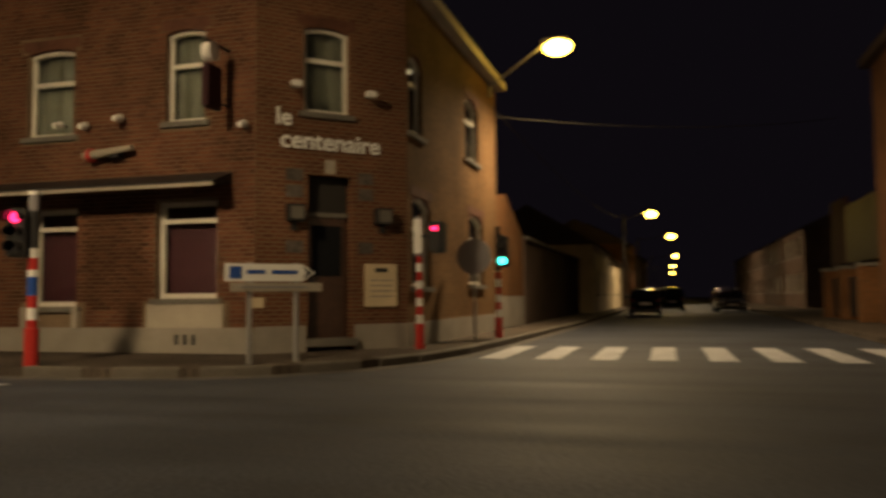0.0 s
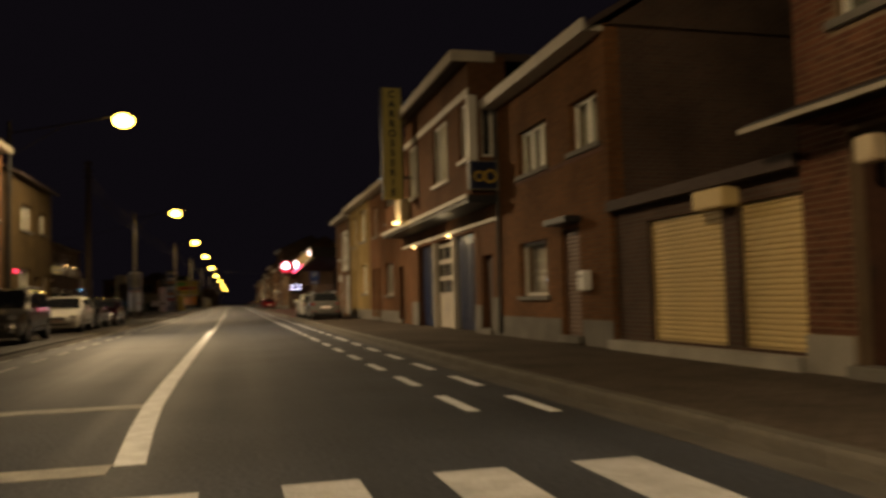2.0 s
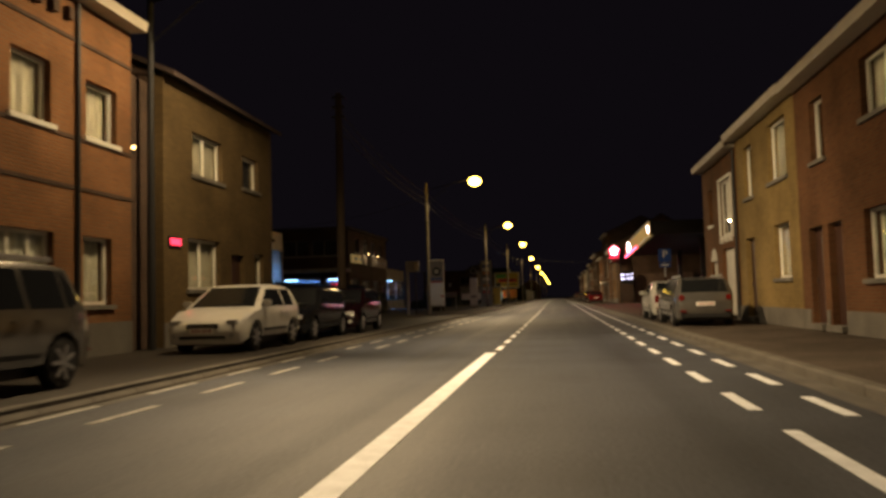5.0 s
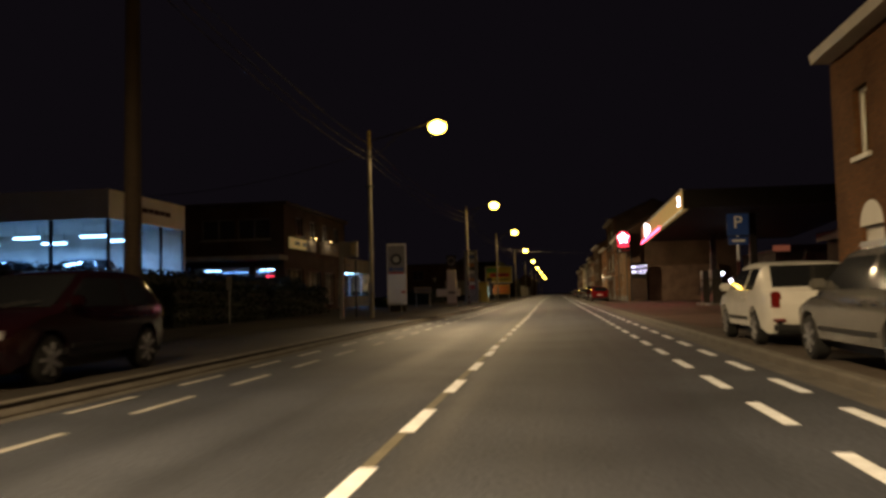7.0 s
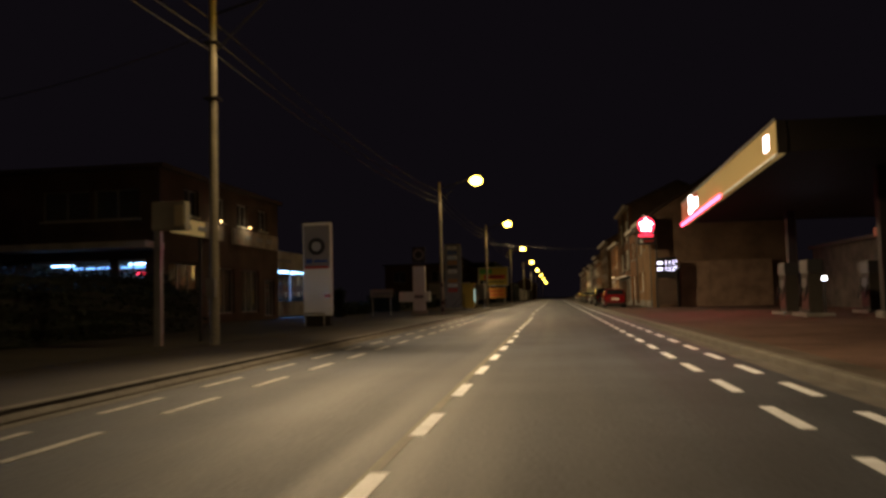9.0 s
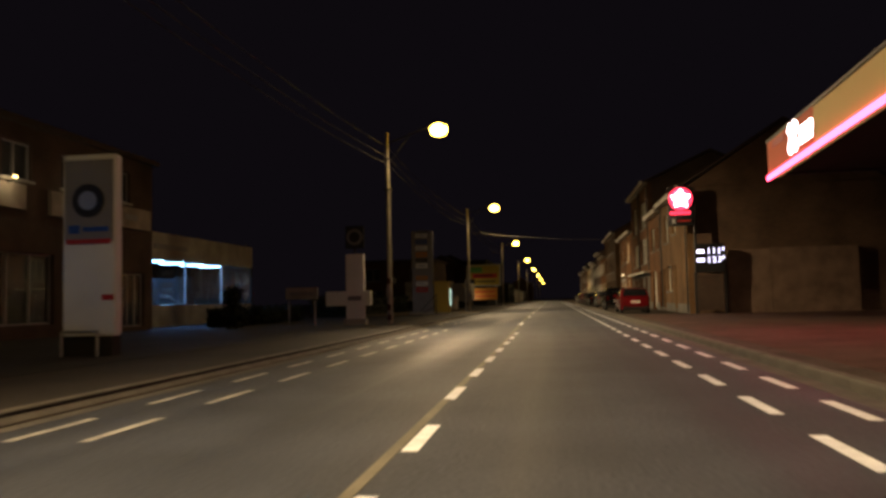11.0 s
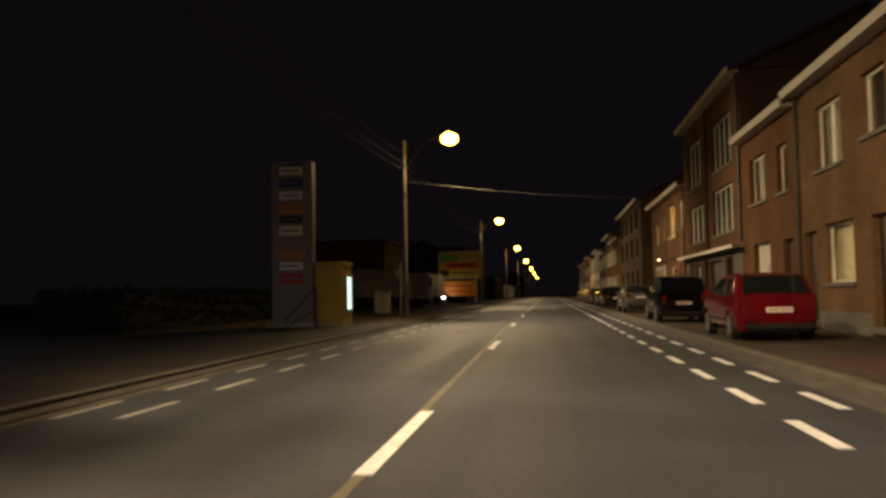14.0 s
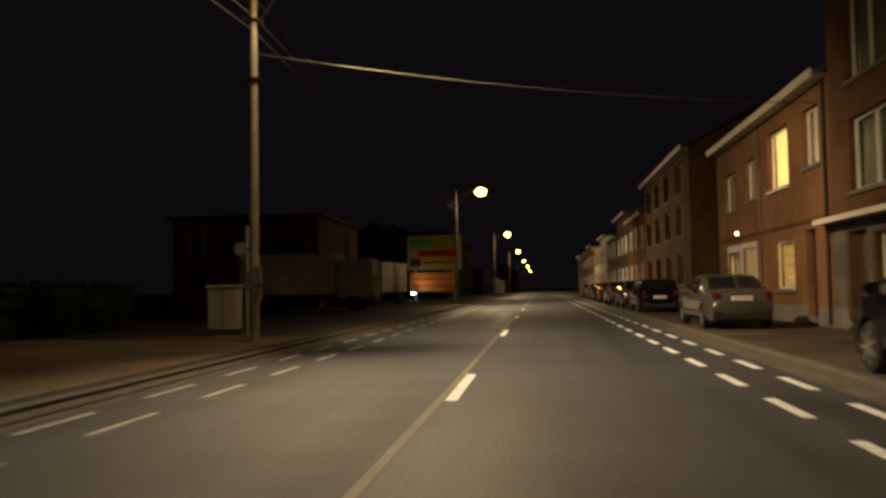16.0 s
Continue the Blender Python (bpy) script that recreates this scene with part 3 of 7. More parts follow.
def terrace(name, label, x, y0, y1, top, mat, windows, doors=(), depth=9.0, rise=2.6, flat=False, gables="", plinth=0.5, plinth_mat="stone", eave=True, base=0.13, side=1):
    """A row house along the street: front wall with openings, side walls, back, roof, eave. side: the way into the house along x."""
    t = thing(name, (x + side * depth / 2, (y0 + y1) / 2, base), label, "house", group="houses along the street")
    pl = Plane("x", x, side)
    at = lambda d: x + side * d
    holes = [w[:4] for w in windows] + [(d[0], d[1], d[2] - 0.14, d[3]) for d in doors]
    part("wall", wall(pl, y0, y1, base, top, holes), mat, t)
    part("side_wall", boxes((at(0.3), at(depth), y0, y0 + 0.25, base, top)), "gable_brick" if "g" in gables else mat if "n" in gables else "brick_dark", t)
    part("side_wall", boxes((at(0.3), at(depth), y1 - 0.25, y1, base, top)), mat if "f" in gables else "brick_dark", t)
    part("back_wall", boxes((at(depth - 0.25), at(depth), y0 + 0.25, y1 - 0.25, base, top)), "brick_dark", t)
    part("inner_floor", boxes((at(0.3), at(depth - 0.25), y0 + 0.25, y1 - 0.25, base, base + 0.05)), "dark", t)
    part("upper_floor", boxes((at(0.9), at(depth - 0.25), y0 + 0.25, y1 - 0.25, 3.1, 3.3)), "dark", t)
    if flat:
        part("roof", boxes((at(-0.05), at(depth), y0, y1, top, top + 0.25)), "roof", t)
    else:
        pitched(t, min(x, at(depth)), max(x, at(depth)), y0, y1, top, rise)
        for a in (y0, y1 - 0.25):
            part("gable", prism([(x, top - 0.05), (at(depth / 2), top + rise - 0.2), (at(depth), top - 0.05)], a, a + 0.25), "gable_brick" if "g" in gables else mat if "n" in gables else "brick_dark", t)
    if eave:
        gutter(t, pl, y0, y1, top + 0.08)
    for w in windows:
        window(t, pl, *w[:4], **(w[4] if len(w) > 4 else {}))
    for d in doors:
        door(t, pl, *d[:4], **(d[4] if len(d) > 4 else {}))
    if plinth:
        a, rows = y0, []
        for p, q in sorted([(d[0] - 0.1, d[1] + 0.1) for d in doors]) + [(y1, y1)]:
            if p > a:
                rows.append((a, p, -0.03, 0.0, base, base + plinth))
            a = max(a, q)
        each("plinth", pl, rows, plinth_mat, t)
    return t, pl


# the corner pub
V1, V2 = (10.8, 5.4), (12.9, 3.3)
pub = thing("pub", (14.5, 8.0, 0.13), "dark red brick corner pub with white window frames and an awning", "pub")
front = Plane("x", FR, 1)
slant = Plane("x", 0.0, 1, Matrix.Translation((V2[0], V2[1], 0)) @ Matrix.Rotation(radians(45), 4, "Z"))
flank = Plane("y", V2[1], 1)
upper = [(11.3, 12.15, 4.15, 5.85), (9.22, 10.3, 4.2, 5.88), (6.42, 7.22, 4.3, 6.0)]
lower = [(6.15, 7.4, 1.1, 2.85), (9.1, 10.15, 0.97, 2.8)]
PUB_TOP = 7.2
front_holes = upper + lower + [(11.35, 12.05, 0.13, 2.85)]
slant_holes = [(1.2, 2.08, 4.48, 6.08), (1.15, 2.0, 0.13, 3.33)]
flank_holes = [(13.05, 13.95, 4.35, 5.95), (17.6, 19.0, 4.6, 6.2), (13.2, 14.5, 1.3, 3.1), (17.9, 19.5, 1.4, 3.2)]
part("wall", wall(front, V1[1], 12.85, 0.13, PUB_TOP, front_holes), "mortar", pub)
part("wall", wall(slant, 0.0, 2.97, 0.13, PUB_TOP, slant_holes), "brick_pub_slant", pub)
part("wall", wall(flank, V2[0], 21.3, 0.13, PUB_TOP, flank_holes), "brick_flank", pub)
each("side_wall", None, [(11.1, 21.3, 12.55, 12.85, 0.13, PUB_TOP), (21.0, 21.3, 3.6, 12.55, 0.13, PUB_TOP)], "brick_dark", pub)
part("roof", slab([(10.5, 5.3), (12.8, 3.0), (21.5, 3.0), (21.5, 13.0), (10.5, 13.0)], PUB_TOP, PUB_TOP + 0.2), "zinc", pub, "pale cornice and roof edge")
part("roof_slope", slab([(11.2, 5.8), (13.2, 3.9), (21.0, 3.9), (21.0, 12.5), (11.2, 12.5)], PUB_TOP + 0.2, PUB_TOP + 0.9), "roof", pub)
for w in upper:
    window(pub, front, *w, bars=0, transom=0.62, deep=0.12, lintel="brick_loose", arch=0.07, cloth="pubcurtain")
for w in lower:
    window(pub, front, *w, bars=0, transom=0.8, behind="blind_red", deep=0.14, fw=0.09)
door(pub, front, 11.37, 12.03, 0.27, 2.83, panels=2)
window(pub, slant, *slant_holes[0], bars=0, transom=0.62, deep=0.1, lintel="brick_loose", arch=0.07, cloth="pubcurtain")
pd = door(pub, slant, 1.17, 1.98, 0.36, 2.58, panels=2, glazed=1.0, deep=0.2)
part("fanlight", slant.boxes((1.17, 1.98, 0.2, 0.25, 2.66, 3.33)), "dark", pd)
part("transom", slant.boxes((1.15, 2.0, 0.16, 0.26, 2.58, 2.66)), "stone", pd)
for w in flank_holes:
    window(pub, flank, *w, bars=0, transom=0.65, deep=0.1, behind="dark", lintel="brick_loose", arch=0.18)
each("plinth", front, [(V1[1], 11.3, -0.04, 0.0, 0.13, 0.58), (12.1, 12.85, -0.04, 0.0, 0.13, 0.58)], "plinth", pub)
each("plinth", slant, [(0.0, 1.1, -0.04, 0.0, 0.13, 0.6), (2.05, 2.97, -0.04, 0.0, 0.13, 0.6)], "plinth", pub)
part("plinth", flank.boxes((V2[0], 21.3, -0.04, 0.0, 0.13, 0.6)), "plinth", pub)
each("sill_block", front, [(6.0, 7.55, -0.05, 0.0, 0.58, 1.0), (9.0, 9.12, -0.1, 0.0, 0.58, 0.96), (10.14, 10.28, -0.1, 0.0, 0.58, 0.96)], "lintel", pub)
each("vent", front, [(6.55, 6.62, -0.045, -0.04, 0.28, 0.46), (6.72, 6.79, -0.045, -0.04, 0.28, 0.46), (6.89, 6.96, -0.045, -0.04, 0.28, 0.46)], "ink", pub)
for z in (1.9, 2.9, 3.2):
    each("stone_trim", slant, [(2.1, 2.42, -0.012, 0.0, z, z + 0.22), (0.72, 1.02, -0.012, 0.0, z, z + 0.22)], "fadedwhite", pub)
part("keystone", slant.boxes((1.48, 1.68, -0.014, 0.0, 3.36, 3.62)), "lintel", pub)

awning = thing("awning", (10.5, 9.3, 3.0), "closed awning with a white front rail over the pub windows", "awning")
part("cover", prism([(10.15, 3.02), (10.15, 3.1), (10.8, 3.34), (10.8, 3.22)], 5.85, 13.0), "darkmetal", awning)
part("front_rail", boxes((10.1, 10.15, 5.82, 13.05, 3.0, 3.06)), "lintel", awning, "white front rail")
part("hood", boxes((10.5, 10.8, 5.85, 13.0, 3.12, 3.22)), "darkmetal", awning)

name_sign = thing("pub_sign", (11.8, 4.2, 3.7), "cream cut-out letters on the brick wall of the pub", "sign")
turned = slant.turn
for words, a, z, size in (("centenaire", 1.56, 3.93, 0.46), ("le", 2.47, 4.33, 0.44)):
    text("letters", words, size, "signwhite", name_sign, turned @ pose(-0.03, a, z, 0, 0, -90) @ pose(0, 0, 0, 90, 0, 0), deep=0.015, bold=0.006)

poster = thing("menu_board", (12.5, 3.7, 0.92), "cream menu board with a dark crest on the pub wall", "board")
part("panel", slant.boxes((0.25, 0.9, -0.05, 0.0, 0.92, 1.72)), "cream", poster)
part("crest", slant.boxes((0.45, 0.7, -0.056, -0.05, 1.56, 1.64)), "ink", poster)
each("line", slant, [(0.35, 0.8, -0.055, -0.05, z, z + 0.02) for z in (1.1, 1.2, 1.3, 1.4)], "signgrey", poster)
for a in (2.27, 0.55):
    wl = thing("wall_lantern", (12.9 - 0.7071 * a, 3.3 + 0.7071 * a, 2.45), "dark metal lantern box with a pale face on the pub wall", "lantern", group="lanterns by the pub door")
    part("case", slant.boxes((a - 0.16, a + 0.16, -0.2, -0.01, 2.46, 2.76), bevel=0.01), "darkmetal", wl)
    part("face", slant.boxes((a - 0.12, a + 0.12, -0.21, -0.2, 2.5, 2.72)), "stone", wl)
    part("bracket", slant.boxes((a - 0.05, a + 0.05, -0.05, 0.0, 2.3, 2.46)), "darkmetal", wl)

hang = thing("hanging_sign", (10.3, 5.9, 4.3), "dark red hanging sign with a round pale lamp face", "sign")
part("panel", boxes((10.02, 10.5, 5.88, 6.0, 4.35, 5.1), bevel=0.02), "blind_red", hang)
part("disc", tubes(((10.18, 5.86, 5.32), (10.18, 6.02, 5.32), 0.16), n=24), "signwhite", hang)
part("bracket", tubes(((10.8, 5.94, 5.5), (10.0, 5.94, 5.5), 0.025)), "darkmetal", hang)
part("bracket", tubes(((10.8, 5.94, 4.5), (10.5, 5.94, 4.5), 0.02)), "darkmetal", hang)

horn = thing("wall_ornament", (10.65, 8.2, 3.7), "cream and red carved ornament fixed on the brick", "ornament")
part("barrel", tubes(((10.62, 8.8, 3.74), (10.62, 7.8, 3.85), 0.095, 0.05), n=14), "lintel", horn)
part("ring", tubes(((10.62, 8.72, 3.745), (10.62, 8.64, 3.755), 0.125), n=18), "signred", horn)
part("foot", boxes((10.6, 10.8, 8.1, 8.3, 3.68, 3.8)), "darkmetal", horn)
for a, z in ((9.4, 4.33), (8.1, 4.38), (8.85, 4.28), (5.55, 4.1)):
    sp = thing("wall_spotlight", (10.7, a, z), "small pale spotlight on the pub wall, switched off", "spotlight", group="spotlights on the pub")
    part("head", tubes(((10.5, a, z), (10.66, a, z + 0.04), 0.05, 0.075), n=12), "signwhite", sp)
    part("arm", tubes(((10.66, a, z + 0.04), (10.82, a, z + 0.04), 0.018), n=8), "darkmetal", sp)
for a, z in ((2.3, 4.85), (0.85, 4.82)):
    x, y = 12.9 - 0.7071 * (a + 0.0), 3.3 + 0.7071 * a
    sp = thing("wall_spotlight", (x, y, z), "small pale spotlight on the pub wall, switched off", "spotlight", group="spotlights on the pub")
    part("head", slant.boxes((a - 0.1, a + 0.1, -0.3, -0.16, z, z + 0.12), bevel=0.02), "signwhite", sp)
    part("arm", slant.boxes((a - 0.02, a + 0.02, -0.16, 0.0, z + 0.04, z + 0.07)), "darkmetal", sp)

# a low annex behind the pub on the side street
annex = thing("annex", (24.5, 6, 0.13), "low brick annex with a sloping gable beside the pub", "building")
part("wall", prism([(21.32, 0.13), (21.32, 4.1), (23.0, 4.3), (26.0, 3.2), (26.0, 0.13)], 3.35, 3.65), "brick_brown", annex)
part("plinth", boxes((21.32, 26.0, 3.3, 3.35, 0.13, 1.1)), "plinth", annex)
part("back", boxes((21.32, 26.0, 3.65, 9, 0.13, 3.0)), "brick_dark", annex)

# two garages with roller shutters
gar = thing("garage", (13.5, 15.4, 0.13), "low flat-roofed double garage with closed roller shutters", "garage")
gp = Plane("x", FR + 0.1, 1)
part("wall", wall(gp, 12.87, 17.9, 0.13, 2.6, [(12.97, 14.3, 0.34, 2.32), (14.65, 16.78, 0.34, 2.32)]), "brick_dark", gar)
part("roof", boxes((FR - 0.1, 17.0, 12.87, 17.9, 2.6, 2.78)), "roof", gar)
part("threshold", gp.boxes((12.87, 17.9, -0.25, 0.0, 0.13, 0.3)), "concrete", gar)
part("back_wall", boxes((16.7, 17.0, 12.87, 17.9, 0.13, 2.6)), "brick_dark", gar)
part("shutter_box", gp.boxes((14.2, 14.95, -0.28, 0.0, 2.28, 2.55), bevel=0.02), "shutter", gar, "pale shutter housing")
for a0, a1 in ((12.97, 14.3), (14.65, 16.78)):
    door_ob = part("roller_shutter", gp.boxes((a0, a1, 0.1, 0.12, 0.34, 2.32)), "shutter", gar, "cream slatted roller shutter")
    slat = None
    for i in range(26):
        z = 0.36 + i * 0.075
        if slat is None:
            bm = prism([(gp.at + 0.1, z), (gp.at + 0.075, z + 0.02), (gp.at + 0.075, z + 0.05), (gp.at + 0.1, z + 0.068)], a0 + 0.02, a1 - 0.02)
            slat = part("slat", bm, "shutter", door_ob)
        else:
            o = slat.copy()
            scene.collection.objects.link(o)
            o.location = (0, 0, z - 0.36)

# brown brick house
h1, pl1 = terrace("house", "brown brick row house with a shuttered door and pale gutter", FR, 17.92, 24.25, 6.1, "brick_brown",
    [(20.85, 22.65, 3.96, 5.0, dict(bars=2)), (18.3, 19.6, 3.98, 4.98, dict(bars=1)), (21.0, 22.75, 1.12, 2.36, dict(bars=0, behind="dirtywall"))],
    [(19.3, 20.2, 0.3, 2.45, dict(mat="shutter_brown", panels=0, deep=0.1))], gables="", rise=3.0)
d = next(o for o in h1.children if o.name.startswith("door"))
slat = None
for i in range(24):
    z = 0.34 + i * 0.086
    if slat is None:
        slat = part("slat", prism([(FR + 0.1, z), (FR + 0.08, z + 0.02), (FR + 0.08, z + 0.055), (FR + 0.1, z + 0.075)], 19.32, 20.18), "shutter_brown", d)
    else:
        o = slat.copy()
        scene.collection.objects.link(o)
        o.location = (0, 0, z - 0.34)
part("door_hood", pl1.boxes((19.15, 20.35, -0.35, 0.0, 2.55, 2.68), bevel=0.02), "darkmetal", h1)
part("window_strip", pl1.boxes((18.1, 23.0, -0.012, 0.0, 3.78, 3.86)), "brick_loose", h1)
box_m = thing("mailbox", (10.7, 18.95, 1.2), "white wall mailbox beside the shuttered door", "mailbox")
part("case", boxes((10.62, 10.8, 18.78, 19.08, 1.2, 1.58), bevel=0.02), "signwhite", box_m)
part("flap", boxes((10.61, 10.62, 18.82, 19.04, 1.44, 1.5)), "steel", box_m)

# body shop with a projecting upper floor
shop = thing("body_shop", (15, 30.4, 0.13), "red brick body shop with blue doors and projecting upper floor", "workshop")
ps, pb = Plane("x", FR, 1), Plane("x", 10.1, 1)
part("wall", wall(ps, 24.27, 36.2, 0.13, 7.4, [(24.85, 25.75, 0.13, 2.25), (26.4, 33.6, 0.13, 3.0), (24.5, 32.2, 3.9, 7.2)]), "brick_red", shop)
bays = [(24.45, 25.25, 4.75, 6.25), (26.55, 28.2, 4.5, 6.25), (30.3, 31.85, 4.55, 6.3)]
part("bay_wall", wall(pb, 24.3, 32.3, 3.75, 7.3, bays, 0.25), "brick_red", shop)
part("bay_side", wall(Plane("y", 24.3, 1), 10.35, 10.8, 3.75, 7.3, [(10.42, 10.76, 4.75, 6.25)], 0.2), "brick_red", shop)
part("bay_side", boxes((10.35, 10.8, 32.1, 32.3, 3.75, 7.3)), "brick_red", shop)
part("parapet", wall(pb, 32.3, 36.3, 3.75, 4.75, [], 0.2), "brick_red", shop)
part("canopy", boxes((10.0, 10.8, 24.28, 36.45, 3.55, 3.75)), "darkmetal", shop, "dark canopy over the doors")
part("canopy_edge", boxes((9.95, 10.0, 24.25, 36.5, 3.66, 3.77)), "zinc", shop, "pale canopy edge")
part("lintel", ps.boxes((24.3, 36.2, -0.06, 0.0, 3.1, 3.19)), "zinc", shop, "pale lintel band")
each("roof", None, [(9.7, 19, 24.3, 32.6, 7.3, 7.5), (10.8, 19, 32.6, 36.2, 7.4, 7.55)], "roof", shop)
each("eave", None, [(9.62, 9.7, 24.2, 32.7, 7.22, 7.5), (9.7, 10.8, 24.2, 24.28, 7.22, 7.5)], "zinc", shop, "pale eave board")
part("frieze", pb.boxes((24.3, 32.3, -0.03, 0.0, 6.35, 6.55)), "zinc", shop, "pale band over the windows")
part("corner_post", boxes((10.07, 10.3, 24.27, 24.45, 4.6, 6.35)), "white", shop)
for w in bays:
    window(shop, pb, *w, bars=1 if w[1] - w[0] < 1 else 2, deep=0.08, sill="zinc", gap=0.12)
window(shop, Plane("y", 24.3, 1), 10.42, 10.76, 4.75, 6.25, bars=0, deep=0.08, sill="", behind="dark")
window(shop, ps, 33.3, 35.4, 4.9, 6.3, bars=1, deep=-0.02, sill="zinc", gap=-0.02)
each("back_wall", None, [(18.7, 19, 24.3, 36.2, 0.13, 7.4), (11.2, 18.7, 35.9, 36.2, 0.13, 7.4)], "brick_dark", shop)
each("pier", ps, [(25.9, 26.38, -0.02, 0.3, 0.13, 3.0), (33.62, 34.1, -0.02, 0.3, 0.13, 3.0)], "brick_red", shop)
each("pier_foot", ps, [(24.3, 24.8, -0.05, 0.0, 0.13, 1.1), (25.8, 26.38, -0.05, 0.0, 0.13, 0.9), (33.62, 34.6, -0.05, 0.0, 0.13, 1.0)], "stone", shop)
door(shop, ps, 24.87, 25.73, 0.27, 2.23, mat="wood")
for a0, a1 in ((26.42, 28.75), (31.4, 33.58)):
    leaf = part("garage_door", ps.boxes((a0, a1, 0.2, 0.27, 0.15, 3.0)), "bluedoor", shop, "dark blue folding garage door")
    for i in range(3):
        p = a0 + (a1 - a0) * i / 3
        part("leaf_panel", ps.boxes((p + 0.06, p + (a1 - a0) / 3 - 0.06, 0.17, 0.2, 0.4, 2.85), bevel=0.01), "bluedoor", leaf)
for a in (28.8, 31.32):
    part("door_post", ps.boxes((a, a + 0.14, 0.02, 0.2, 0.13, 3.0)), "zinc", shop)
sect = part("sectional_door", ps.boxes((28.95, 31.3, 0.2, 0.26, 0.15, 2.92)), "lintel", shop, "white sectional door with three rows of panes")
for z in (1.3, 1.85, 2.4):
    for i in range(3):
        a = 29.08 + i * 0.75
        part("pane", ps.boxes((a, a + 0.62, 0.19, 0.205, z, z + 0.4), bevel=0.004), "carglass", sect)
for z in (0.72, 1.24):
    part("joint", ps.boxes((28.95, 31.3, 0.195, 0.2, z, z + 0.015)), "signgrey", sect)
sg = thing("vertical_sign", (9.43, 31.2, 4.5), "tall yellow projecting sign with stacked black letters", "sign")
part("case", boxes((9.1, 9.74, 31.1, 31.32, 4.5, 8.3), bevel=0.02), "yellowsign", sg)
each("rim", None, [(9.07, 9.1, 31.08, 31.34, 4.47, 8.33), (9.74, 9.77, 31.08, 31.34, 4.47, 8.33)], "darkmetal", sg)
each("arm", None, [(9.77, 10.1, 31.18, 31.24, 5.2, 5.28), (9.77, 10.1, 31.18, 31.24, 7.6, 7.68)], "darkmetal", sg)
for i, c in enumerate("CARROSSERIE"):
    text("letter", c, 0.34, "ink", sg, facing(9.42, 31.09, 8.06 - i * 0.335, 0), deep=0.004, bold=0.012)
bsign = thing("box_sign", (10.4, 24.1, 3.8), "blue and yellow box sign on the side of the bay", "sign")
part("case", boxes((10.0, 10.78, 24.08, 24.26, 3.85, 4.6), bevel=0.015), "bluedoor", bsign)
part("disc", tubes(((10.26, 24.06, 4.2), (10.26, 24.09, 4.2), 0.14), n=20), "signyellow", bsign)
part("disc", tubes(((10.56, 24.055, 4.2), (10.56, 24.09, 4.2), 0.18), n=20), "signyellow", bsign)
for x, q in ((10.26, 0.085), (10.56, 0.12)):
    part("disc_core", tubes(((x, 24.045, 4.2), (x, 24.06, 4.2), q), n=20), "bluedoor", bsign)
part("pale_rim", wall(Plane("y", 24.06, 1), 10.0, 10.78, 3.85, 4.6, [(10.03, 10.75, 3.88, 4.57)], 0.02), "stone", bsign)
lit = thing("lit_box_sign", (9.9, 31.4, 3.9), "small cream box sign lit from below by a spotlight", "sign")
part("case", boxes((9.75, 10.08, 31.6, 32.5, 3.82, 4.6), bevel=0.02), "cream", lit)
part("lamp", boxes((9.6, 9.75, 31.8, 32.2, 3.72, 3.8), bevel=0.01), "warm_glow", lit)
part("arm", boxes((9.75, 10.1, 31.98, 32.02, 3.72, 3.76)), "darkmetal", lit)
for a in (28.87, 33.9):
    wl = thing("wall_lamp", (10.6, a, 2.85), "small lit bulkhead lamp under the canopy", "lamp", group="lamps under the canopy")
    part("globe", boxes((10.65, 10.74, a - 0.06, a + 0.06, 3.0, 3.09), bevel=0.025), "warm_glow", wl)
    part("base", boxes((10.74, 10.8, a - 0.11, a + 0.11, 2.97, 3.11)), "darkmetal", wl)
lamp("canopy_lamp", "POINT", 7, (1, 0.75, 0.4), (10.5, 28.87, 2.95), size=0.08)
lamp("sign_lamp", "POINT", 3.5, (1, 0.75, 0.35), (9.68, 32.0, 3.95), size=0.08)

# red brick house, yellow house, end house
terrace("house", "red brick row house with white windows and dark doors", FR, 36.22, 44.6, 6.3, "brick_red",
    [(38.6, 40.3, 1.3, 2.7, dict(bars=1)), (38.2, 40.1, 4.5, 5.7, dict(bars=1)), (42.45, 43.4, 4.15, 5.6, dict(bars=0, behind="dark"))],
    [(36.35, 37.2, 0.3, 2.45, {}), (41.6, 42.5, 0.3, 2.6, {}), (42.9, 43.9, 0.3, 2.6, {})], eave=True)
terrace("house", "yellow brick row house with net curtains", FR, 44.62, 51.5, 6.35, "brick_yellow",
    [(45.55, 47.1, 1.45, 2.95, dict(bars=0)), (45.5, 47.35, 4.2, 5.85, dict(bars=0)), (49.3, 50.4, 4.1, 5.75, dict(bars=0, behind="dark"))],
    [(49.4, 50.55, 0.3, 2.8, {})])
eh, ple = terrace("house", "brown brick end house with white garage door and tall window", FR, 51.52, 57.9, 6.2, "brick_brown",
    [(52.4, 54.35, 3.15, 5.2, dict(bars=0, transom=0.3, sill="white", fw=0.1, deep=0.06, behind="dark")), (55.9, 56.65, 3.75, 5.15, dict(bars=0, sill="white", behind="dark")),
     ], [(55.4, 56.55, 0.3, 2.3, dict(mat="white", panels=3, deep=0.1)), (52.35, 54.3, 0.27, 2.68, dict(mat="white", panels=4, deep=0.12, step=""))], gables="f")
part("mullion", ple.boxes((53.32, 53.43, 0.05, 0.13, 3.8, 5.1)), "white", eh)
